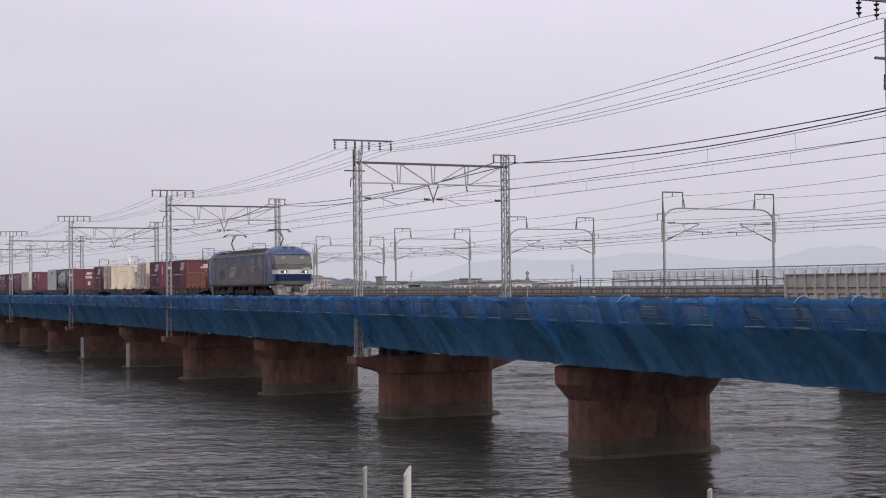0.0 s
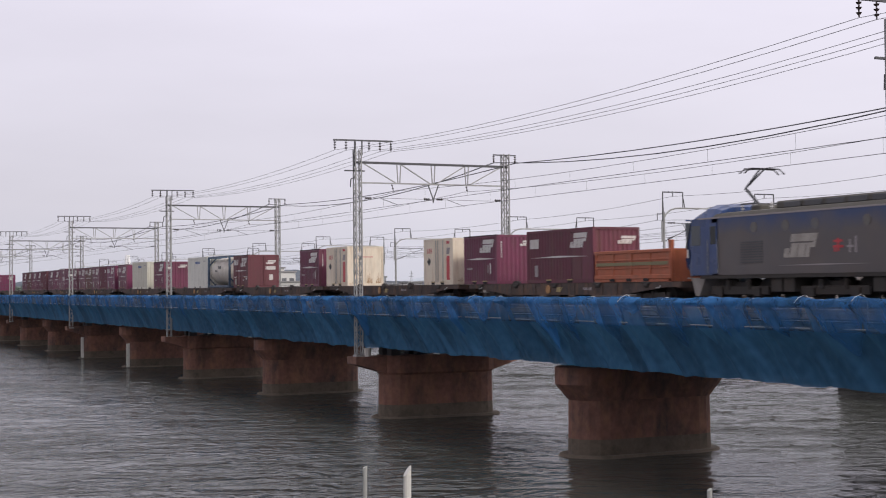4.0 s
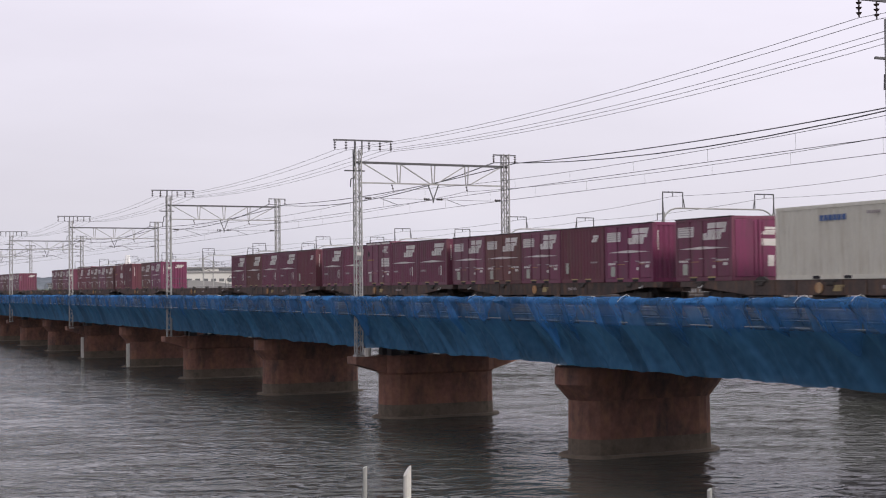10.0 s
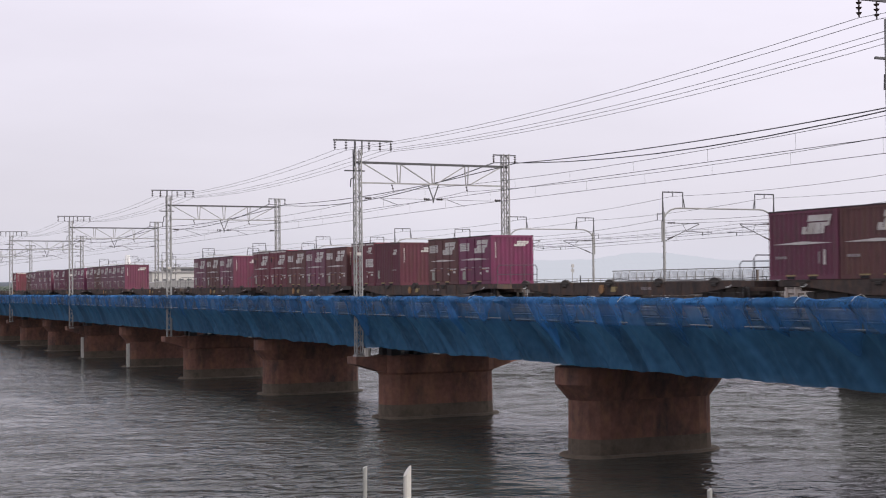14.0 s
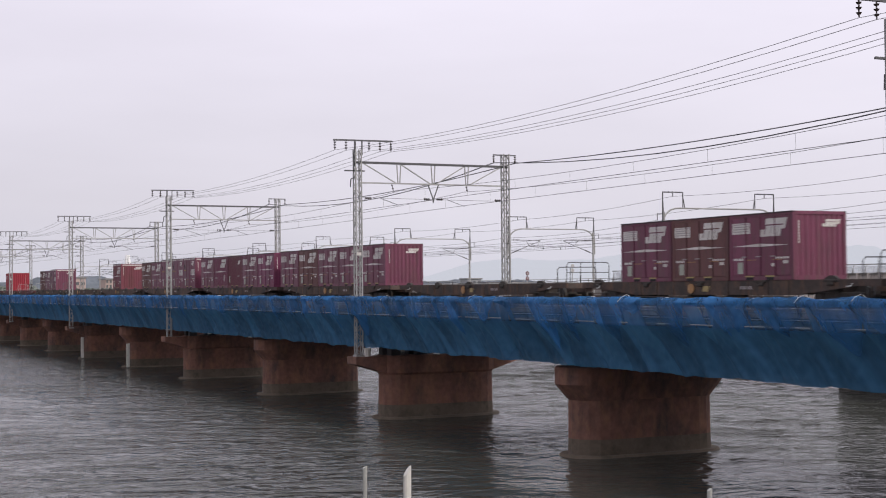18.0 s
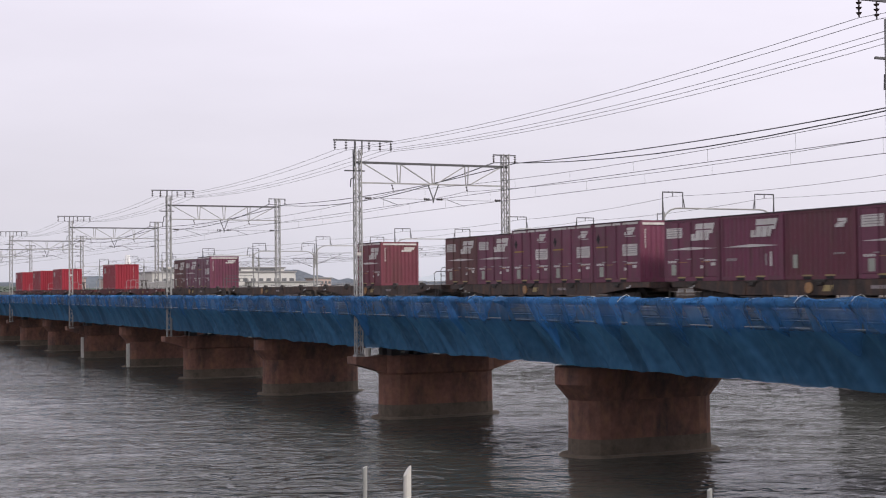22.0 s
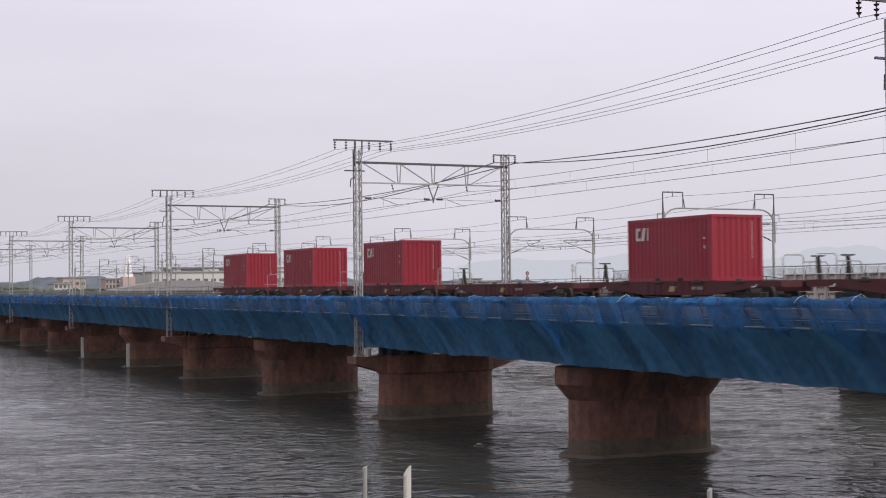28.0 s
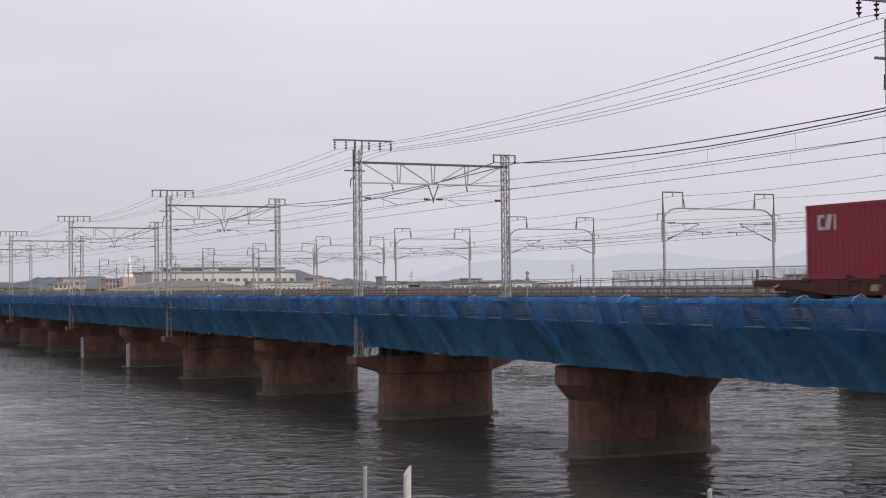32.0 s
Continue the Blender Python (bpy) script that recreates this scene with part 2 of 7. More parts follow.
def dust_material():
    """Blue paint under a coat of brake dust that thins out, unevenly, towards the roof."""
    m = mat("dusted_locomotive_blue", (0.034, 0.066, 0.175), 0.45, vary=0.2, scale=0.9, fine=9)
    n, l = m.node_tree.nodes, m.node_tree.links
    b = n["Principled BSDF"]
    paint = b.inputs['Base Color'].links[0].from_socket
    tc = n.new("ShaderNodeTexCoord")
    sep = n.new("ShaderNodeSeparateXYZ")
    l.new(tc.outputs['Object'], sep.inputs[0])
    nz = n.new("ShaderNodeTexNoise")
    nz.inputs['Scale'].default_value = 0.9
    nz.inputs['Detail'].default_value = 6
    l.new(tc.outputs['Object'], nz.inputs['Vector'])
    a = n.new("ShaderNodeMath")
    a.operation = 'MULTIPLY_ADD'
    a.inputs[1].default_value = -0.9
    l.new(nz.outputs[0], a.inputs[0])
    l.new(sep.outputs[2], a.inputs[2])
    r = n.new("ShaderNodeMapRange")
    r.inputs[1].default_value = 2.30
    r.inputs[2].default_value = 2.95
    r.inputs[3].default_value = 0.92
    r.inputs[4].default_value = 0.12
    l.new(a.outputs[0], r.inputs[0])
    tone = n.new("ShaderNodeMix")
    tone.data_type = 'RGBA'
    tone.inputs[6].default_value = (0.098, 0.094, 0.094, 1)
    tone.inputs[7].default_value = (0.150, 0.116, 0.092, 1)
    l.new(nz.outputs[0], tone.inputs[0])
    mx = n.new("ShaderNodeMix")
    mx.data_type = 'RGBA'
    l.new(r.outputs[0], mx.inputs[0])
    l.new(paint, mx.inputs[6])
    l.new(tone.outputs[2], mx.inputs[7])
    l.new(mx.outputs[2], b.inputs['Base Color'])
    return m


LOCODUST = dust_material()
LOCOMARK = mat("dusty_white_mark", (0.40, 0.365, 0.325), 0.6, vary=0.2, scale=3, fine=20, stain=(0.20, 0.17, 0.14), amount=0.6, bump=0)
WINDOW = glassy("dark_window_glass", (0.015, 0.018, 0.02), 0.06)
# grey base stands in for reflections and the pale cab behind the glass
WINDSHIELD = glassy("reflection_grey_windscreen", (0.150, 0.146, 0.138), 0.04)
CORNERGLASS = glassy("corner_glass", (0.085, 0.095, 0.105), 0.06)
NOSEBLUE = mat("dark_nose_blue", (0.018, 0.034, 0.120), 0.35, vary=0.15, scale=1.2)
HEADLIGHT = glow("headlight_glow", (1.0, 0.80, 0.58), 3.2)
CLIPWHITE = mat("white_rope_and_daylight", (0.62, 0.62, 0.60), 0.7, vary=0.1)
PIPE = mat("galvanised_pipe", (0.34, 0.34, 0.31), 0.45, metal=0.5, vary=0.15, scale=2)
PVC = mat("weathered_white_pipe", (0.62, 0.60, 0.55), 0.5, vary=0.12, scale=4, stain=(0.35, 0.33, 0.28), amount=0.5, streak=True)
PVCG = mat("weathered_grey_pipe", (0.34, 0.34, 0.32), 0.6, vary=0.12, scale=4, stain=(0.2, 0.19, 0.17), amount=0.5, streak=True)


def net_material(name, col, lo, hi, tone=0.3):
    """Fine woven sheet: coloured fibre with a see-through share lo to hi, denser where it lies in aslant folds."""
    m = bpy.data.materials.new(name)
    m.use_nodes = True
    n, l = m.node_tree.nodes, m.node_tree.links
    b = n["Principled BSDF"]
    tc = n.new("ShaderNodeTexCoord")
    oi = n.new("ShaderNodeObjectInfo")
    mp = n.new("ShaderNodeMapping")
    mp.inputs['Scale'].default_value = (1, 1.0, 0.16)
    turn = n.new("ShaderNodeMapping")
    turn.inputs['Rotation'].default_value = (radians(36), 0, 0)
    l.new(tc.outputs['Object'], turn.inputs[0])
    l.new(turn.outputs[0], mp.inputs[0])
    fields = []
    for scale, detail in ((1.0, 4), (1.5, 3)):
        nz = n.new("ShaderNodeTexNoise")
        nz.inputs['Scale'].default_value = scale
        nz.inputs['Detail'].default_value = detail
        nz.inputs['Roughness'].default_value = 0.6
        l.new(mp.outputs[0], nz.inputs['Vector'])
        fields.append(nz)
    # overlapping layers: straight-edged patches, each with its own density
    vs = n.new("ShaderNodeMapping")
    vs.inputs['Scale'].default_value = (0.0, 0.62, 0.13)
    l.new(turn.outputs[0], vs.inputs[0])
    vo = n.new("ShaderNodeTexVoronoi")
    vo.inputs['Scale'].default_value = 1.0
    l.new(vs.outputs[0], vo.inputs['Vector'])
    vsep = n.new("ShaderNodeSeparateColor")
    l.new(vo.outputs['Color'], vsep.inputs[0])
    both = n.new("ShaderNodeMath")
    both.operation = 'MULTIPLY_ADD'
    both.inputs[1].default_value = 0.30
    l.new(vsep.outputs[0], both.inputs[0])
    nshare = n.new("ShaderNodeMath")
    nshare.operation = 'MULTIPLY'
    nshare.inputs[1].default_value = 0.70
    l.new(fields[1].outputs[0], nshare.inputs[0])
    l.new(nshare.outputs[0], both.inputs[2])
    rng = n.new("ShaderNodeMapRange")
    rng.inputs[1].default_value = 0.32
    rng.inputs[2].default_value = 0.68
    rng.inputs[3].default_value = 1 - tone - 0.08
    rng.inputs[4].default_value = 1 + tone - 0.08
    l.new(both.outputs[0], rng.inputs[0])
    ad = n.new("ShaderNodeMath")
    ad.operation = 'MULTIPLY_ADD'
    ad.inputs[1].default_value = 0.08
    l.new(oi.outputs['Random'], ad.inputs[0])
    l.new(rng.outputs[0], ad.inputs[2])
    mul = n.new("ShaderNodeMix")
    mul.data_type = 'RGBA'
    mul.blend_type = 'MULTIPLY'
    mul.inputs[0].default_value = 1
    mul.inputs[6].default_value = (*col, 1)
    l.new(ad.outputs[0], mul.inputs[7])
    l.new(mul.outputs[2], b.inputs['Base Color'])
    b.inputs['Roughness'].default_value = 0.75
    b.inputs['Specular IOR Level'].default_value = 0.25
    bp = n.new("ShaderNodeBump")
    bp.inputs['Strength'].default_value = 0.9
    bp.inputs['Distance'].default_value = 0.09
    l.new(both.outputs[0], bp.inputs['Height'])
    l.new(bp.outputs[0], b.inputs['Normal'])
    tr = n.new("ShaderNodeBsdfTranslucent")
    l.new(mul.outputs[2], tr.inputs['Color'])
    ms = n.new("ShaderNodeMixShader")
    ms.inputs[0].default_value = 0.3
    l.new(b.outputs[0], ms.inputs[1])
    l.new(tr.outputs[0], ms.inputs[2])
    tp = n.new("ShaderNodeBsdfTransparent")
    ra = n.new("ShaderNodeMapRange")
    ra.inputs[1].default_value = 0.36
    ra.inputs[2].default_value = 0.64
    ra.inputs[3].default_value = lo
    ra.inputs[4].default_value = hi
    l.new(fields[0].outputs[0], ra.inputs[0])
    mt = n.new("ShaderNodeMixShader")
    l.new(ra.outputs[0], mt.inputs[0])
    l.new(tp.outputs[0], mt.inputs[1])
    l.new(ms.outputs[0], mt.inputs[2])
    l.new(mt.outputs[0], n["Material Output"].inputs[0])
    return m


# one fabric, three blues: sky light on the flap and shade below are painted
NET = net_material("blue_woven_net", (0.040, 0.180, 0.425), 0.34, 0.80)
NETTHIN = net_material("thin_blue_woven_net", (0.045, 0.160, 0.345), 0.46, 0.76)
NETLOW = net_material("shaded_blue_woven_net", (0.050, 0.162, 0.300), 0.76, 0.97, 0.24)


def water_material():
    """Turbid river water: crests as sharp ridges at three sizes, stronger in gusty patches."""
    m = bpy.data.materials.new("choppy_river_water")
    m.use_nodes = True
    n, l = m.node_tree.nodes, m.node_tree.links
    b = n["Principled BSDF"]
    b.inputs['Base Color'].default_value = (0.050, 0.053, 0.047, 1)
    b.inputs['Roughness'].default_value = 0.14
    b.inputs['IOR'].default_value = 1.33
    tc = n.new("ShaderNodeTexCoord")
    total = None
    for sc, stretch, turn, w, det in ((0.15, (0.7, 1.2, 1), 26, 1.1, 3), (0.44, (0.75, 1.25, 1), 18, 1.05, 2), (1.1, (0.85, 1.15, 1), 34, 0.32, 2)):
        mp = n.new("ShaderNodeMapping")
        mp.inputs['Rotation'].default_value = (0, 0, radians(turn))
        ms = n.new("ShaderNodeMapping")
        ms.inputs['Scale'].default_value = stretch
        nz = n.new("ShaderNodeTexNoise")
        nz.inputs['Scale'].default_value = sc
        nz.inputs['Detail'].default_value = det
        nz.inputs['Roughness'].default_value = 0.55
        nz.inputs['Distortion'].default_value = 0.9
        l.new(tc.outputs['Object'], mp.inputs[0])
        l.new(mp.outputs[0], ms.inputs[0])
        l.new(ms.outputs[0], nz.inputs['Vector'])
        sh = n.new("ShaderNodeMath")
        sh.operation = 'SUBTRACT'
        sh.inputs[1].default_value = 0.5
        l.new(nz.outputs[0], sh.inputs[0])
        ab = n.new("ShaderNodeMath")
        ab.operation = 'ABSOLUTE'
        l.new(sh.outputs[0], ab.inputs[0])
        k = n.new("ShaderNodeMath")
        k.operation = 'MULTIPLY'
        k.inputs[1].default_value = -2.0 * w
        l.new(ab.outputs[0], k.inputs[0])
        if total is None:
            total = k
        else:
            a = n.new("ShaderNodeMath")
            l.new(total.outputs[0], a.inputs[0])
            l.new(k.outputs[0], a.inputs[1])
            total = a
    gust = n.new("ShaderNodeTexNoise")
    gust.inputs['Scale'].default_value = 0.085
    gust.inputs['Detail'].default_value = 3
    l.new(tc.outputs['Object'], gust.inputs['Vector'])
    gr = n.new("ShaderNodeMapRange")
    gr.inputs[1].default_value = 0.35
    gr.inputs[2].default_value = 0.65
    gr.inputs[3].default_value = 0.30
    gr.inputs[4].default_value = 1.60
    l.new(gust.outputs[0], gr.inputs[0])
    # calmer off the bank, rougher in midstream
    sep = n.new("ShaderNodeSeparateXYZ")
    l.new(tc.outputs['Object'], sep.inputs[0])
    mid = n.new("ShaderNodeMapRange")
    mid.inputs[1].default_value = 36
    mid.inputs[2].default_value = 76
    mid.inputs[3].default_value = 0.78
    mid.inputs[4].default_value = 2.2
    l.new(sep.outputs[0], mid.inputs[0])
    gm = n.new("ShaderNodeMath")
    gm.operation = 'MULTIPLY'
    l.new(gr.outputs[0], gm.inputs[0])
    l.new(mid.outputs[0], gm.inputs[1])
    hm = n.new("ShaderNodeMath")
    hm.operation = 'MULTIPLY'
    l.new(total.outputs[0], hm.inputs[0])
    l.new(gm.outputs[0], hm.inputs[1])
    bp = n.new("ShaderNodeBump")
    bp.inputs['Strength'].default_value = 1.0
    bp.inputs['Distance'].default_value = 0.31
    l.new(hm.outputs[0], bp.inputs['Height'])
    l.new(bp.outputs[0], b.inputs['Normal'])
    return m


WATER = water_material()


# ================= mesh tools =================
class Geo:
    """Collects corners and faces of one part. unit: metres to one step of the plan in use."""
    unit = 1.0

    def __init__(self):
        self.v, self.f = [], []

    def add(self, pts, faces):
        k = len(self.v)
        self.v += [tuple(p) for p in pts]
        self.f += [tuple(i + k for i in q) for q in faces]
        return self

    def box(self, x0, x1, y0, y1, z0, z1):
        return self.add([(x0, y0, z0), (x1, y0, z0), (x1, y1, z0), (x0, y1, z0), (x0, y0, z1), (x1, y0, z1), (x1, y1, z1), (x0, y1, z1)],
                        [(0, 3, 2, 1), (4, 5, 6, 7), (0, 1, 5, 4), (1, 2, 6, 5), (2, 3, 7, 6), (3, 0, 4, 7)])

    def cbox(self, x0, x1, y0, y1, z0, z1, c=0.02):
        """A box with chamfered upright and level edges."""
        bm = bmesh.new()
        bmesh.ops.create_cube(bm, size=1.0)
        for q in bm.verts:
            q.co = ((x0 + x1) / 2 + q.co.x * (x1 - x0), (y0 + y1) / 2 + q.co.y * (y1 - y0), (z0 + z1) / 2 + q.co.z * (z1 - z0))
        bmesh.ops.bevel(bm, geom=bm.edges[:], offset=c, segments=1, affect='EDGES')
        bm.verts.index_update()
        self.add([q.co[:] for q in bm.verts], [[q.index for q in fc.verts] for fc in bm.faces])
        bm.free()
        return self

    def rod(self, a, b, r, seg=6, r2=None):
        a, b = Vector(a), Vector(b)
        d = (b - a).normalized()
        u = d.orthogonal().normalized()
        w = d.cross(u)
        r2 = r if r2 is None else r2
        pts = []
        for c, rad in ((a, r), (b, r2)):
            for k in range(seg):
                t = 2 * math.pi * k / seg
                pts.append(c + (u * math.cos(t) + w * math.sin(t)) * rad)
        fs = [(k, (k + 1) % seg, seg + (k + 1) % seg, seg + k) for k in range(seg)]
        fs += [tuple(range(seg - 1, -1, -1)), tuple(range(seg, 2 * seg))]
        return self.add(pts, fs)

    def bar(self, a, b, w, h=None):
        """A square bar from a to b."""
        a, b = Vector(a), Vector(b)
        h = w if h is None else h
        d = (b - a).normalized()
        up = Vector((0, 0, 1)) if abs(d.z) < 0.95 else Vector((0, 1, 0))
        s = d.cross(up).normalized()
        up = s.cross(d)
        pts = [c + s * i * w / 2 + up * j * h / 2 for c in (a, b) for i, j in ((-1, -1), (1, -1), (1, 1), (-1, 1))]
        return self.add(pts, [(0, 1, 2, 3), (7, 6, 5, 4), (0, 4, 5, 1), (1, 5, 6, 2), (2, 6, 7, 3), (3, 7, 4, 0)])

    def path(self, pts, r, seg=5):
        """One bent tube through all the points."""
        q = [Vector(p) for p in pts]
        n = len(q)
        u = (q[1] - q[0]).orthogonal().normalized()
        ring = []
        for i in range(n):
            d = (q[min(i + 1, n - 1)] - q[max(i - 1, 0)]).normalized()
            u = (u - d * u.dot(d)).normalized()
            w = d.cross(u)
            ring += [q[i] + (u * math.cos(2 * math.pi * k / seg) + w * math.sin(2 * math.pi * k / seg)) * r for k in range(seg)]
        fs = [(i * seg + k, i * seg + (k + 1) % seg, (i + 1) * seg + (k + 1) % seg, (i + 1) * seg + k) for i in range(n - 1) for k in range(seg)]
        fs += [tuple(range(seg - 1, -1, -1)), tuple(range((n - 1) * seg, n * seg))]
        return self.add(ring, fs)

    def prism(self, poly, x0, x1, axis='x'):
        """A flat outline (two coordinates) drawn out along an axis."""
        n = len(poly)

        def put(c, p):
            return (c, p[0], p[1]) if axis == 'x' else (p[0], c, p[1]) if axis == 'y' else (p[0], p[1], c)
        pts = [put(x0, p) for p in poly] + [put(x1, p) for p in poly]
        fs = [(k, (k + 1) % n, n + (k + 1) % n, n + k) for k in range(n)] + [tuple(range(n - 1, -1, -1)), tuple(range(n, 2 * n))]
        return self.add(pts, fs)

    def ribs_x(self, x, y0, y1, z0, z1, pitch, depth):
        """Upright corrugation in the plane x, its waves stepping by depth in x."""
        n = max(1, round((y1 - y0) / pitch))
        p = (y1 - y0) / n
        prof = []
        for k in range(n):
            a = y0 + k * p
            prof += [(x, a), (x, a + 0.34 * p), (x + depth, a + 0.5 * p), (x + depth, a + 0.84 * p)]
        prof.append((x, y1))
        m = len(prof)
        pts = [(q[0], q[1], z0) for q in prof] + [(q[0], q[1], z1) for q in prof]
        return self.add(pts, [(k, k + 1, m + k + 1, m + k) for k in range(m - 1)])

    def ribs_y(self, y, x0, x1, z0, z1, pitch, depth):
        n = max(1, round((x1 - x0) / pitch))
        p = (x1 - x0) / n
        prof = []
        for k in range(n):
            a = x0 + k * p
            prof += [(a, y), (a + 0.34 * p, y), (a + 0.5 * p, y + depth), (a + 0.84 * p, y + depth)]
        prof.append((x1, y))
        m = len(prof)
        pts = [(q[0], q[1], z0) for q in prof] + [(q[0], q[1], z1) for q in prof]
        return self.add(pts, [(k, k + 1, m + k + 1, m + k) for k in range(m - 1)])

    def mesh(self, name, material, smooth=False):
        me = bpy.data.meshes.new(name)
        me.from_pydata([(a * Geo.unit, b * Geo.unit, c * Geo.unit) for a, b, c in self.v], [], self.f)
        bm = bmesh.new()
        bm.from_mesh(me)
        bmesh.ops.recalc_face_normals(bm, faces=bm.faces[:])
        bm.to_mesh(me)
        bm.free()
        me.materials.append(material)
        if smooth:
            me.polygons.foreach_set("use_smooth", [True] * len(me.polygons))
        return me


def part(name, geo, material, parent, label="", at=None, smooth=False):
    """One mesh object under a thing or under a part. geo: a Geo, or a mesh to share."""
    me = geo if isinstance(geo, bpy.types.Mesh) else geo.mesh(name, material, smooth)
    ob = new(name, me)
    ob.parent = parent
    if at is not None:
        ob.matrix_basis = at
    if label:
        tagged(ob, label)
    return ob


def thing(name, label, category, group="", kind="", at=None):
    ob = tagged(new(name), label, category, group, kind)
    ob.empty_display_size = 0.3
    if at is not None:
        ob.matrix_basis = at
    return ob


# ================= plan of the place =================
# x: away from the bank, y: along the bridge, z: above the water
# the old bridge is drawn in steps of U metres
U = 0.907
RAIL = 6.66                  # rail level, in bridge steps
NEAR, FAR = 34.10, 38.30     # the two track centres, in bridge steps
TRACK_X, RAIL_Z = 34.74, 6.043   # the track with the train, in metres
HZ = -0.707                  # level of the high-speed line against its plan


def upose(x, y, z):
    return pose(x * U, y * U, z * U)


MAST_X, MAST_X2 = 31.30, 41.10
BAY = 42.8                   # from gantry to gantry
GANTRY_Y = [-10.3, 32.75] + [76.2 + 42.55 * k for k in range(0, 8)]
PIER_Y = [76.2 + BAY / 2 * k for k in range(-28, 32)]

# ---- water, one sheet to the horizon, fine waves near the bank ----
def water_sheet():
    """Grid that widens with distance; low waves where the camera is near."""
    def steps(lo, hi, fine_lo, fine_hi, d):
        a = [fine_lo]
        q, s = fine_lo, d
        while q > lo:
            s *= 1.35
            q -= s
            a.append(max(q, lo))
        a = a[::-1]
        n = int((fine_hi - fine_lo) / d)
        a += [fine_lo + d * (k + 1) for k in range(n)]
        q, s = a[-1], d
        while q < hi:
            s *= 1.35
            q += s
            a.append(min(q, hi))
        return a
    xs = steps(-900, 4600, 4, 84, 0.26)
    ys = steps(-900, 100, 12, 90, 0.30)
    ys = [y for y in ys if y < 90]
    step = 0.3
    while ys[-1] < 270:
        step = min(1.3, step + 0.006)
        ys.append(ys[-1] + step)
    while ys[-1] < 4600:
        step *= 1.35
        ys.append(min(4600, ys[-1] + step))
    g = Geo()
    nx = len(xs)
    for y in ys:
        for x in xs:
            h = 0.0
            if 2 < x < 86 and 10 < y < 268:
                amp = min(1, max(0, min(x - 2, 86 - x, y - 10, 268 - y) / 8))
                amp *= 0.75 + 0.75 * noise.noise((x * 0.045, y * 0.03, 4.0))      # gusts
                p = Vector(((x * 0.9 - y * 0.44) * 0.24, (x * 0.44 + y * 0.9) * 0.40, 0.3))     # crests across the current
                amp *= 0.62 + 1.4 * min(1, max(0, (x - 34) / 40))                                # rougher in midstream
                fine = min(1.0, max(0.0, (150 - y) / 75))                                      # short waves only where the grid can carry them
                h = amp * (0.10 * noise.noise(p) + fine * (0.06 * noise.noise(p * 2.2) - 0.07 * abs(noise.noise(p * 3.7 + Vector((7, 3, 1))))))
            g.v.append((x, y, h))
    for j in range(len(ys) - 1):
        for i in range(nx - 1):
            g.f.append((j * nx + i, j * nx + i + 1, (j + 1) * nx + i + 1, (j + 1) * nx + i))
    me = bpy.data.meshes.new("water")
    me.from_pydata(g.v, [], g.f)
    me.materials.append(WATER)
    me.polygons.foreach_set("use_smooth", [True] * len(me.polygons))
    return tagged(new("water", me), "dark choppy river water flowing under the railway bridge", "water", kind="structure")


water = water_sheet()
bed = tagged(new("ground", Geo().box(-900, 4600, -900, 4600, -5.0, -4.0).mesh("ground", PIERFOOT)), "muddy river bed under the water", "ground", kind="structure")
bank = Geo()
bank.prism([(-60, -4.1), (1.5, -4.1), (-1.5, 5.6), (-2.6, 5.95), (-60, 6.0)], -120, 120, 'x')
tagged(new("river_bank", bank.mesh("river_bank", CONCRETE)), "plain concrete revetment of the near river bank", "embankment", kind="structure")


# ================= the railway bridge =================
Geo.unit = U

def capsule(x0, x1, hw, n=8):
    """Outline of a pier: straight flanks and round ends."""
    pts = []
    for k in range(n + 1):
        t = math.pi / 2 + math.pi * k / n
        pts.append((x0 + hw + hw * math.cos(t), hw * math.sin(t)))
    for k in range(n + 1):
        t = -math.pi / 2 + math.pi * k / n
        pts.append((x1 - hw + hw * math.cos(t), hw * math.sin(t)))
    return pts


def loft(outlines):
    """Skin through outlines of equal count, (x, y) at heights z."""
    g = Geo()
    n = len(outlines[0][0])
    for poly, z in outlines:
        g.v += [(p[0], p[1], z) for p in poly]
    for k in range(len(outlines) - 1):
        for i in range(n):
            j = (i + 1) % n
            g.f.append((k * n + i, k * n + j, (k + 1) * n + j, (k + 1) * n + i))
    g.f.append(tuple(range(n - 1, -1, -1)))
    g.f.append(tuple((len(outlines) - 1) * n + i for i in range(n)))
    return g


PX0, PX1, PHW = 32.62, 39.9, 1.25


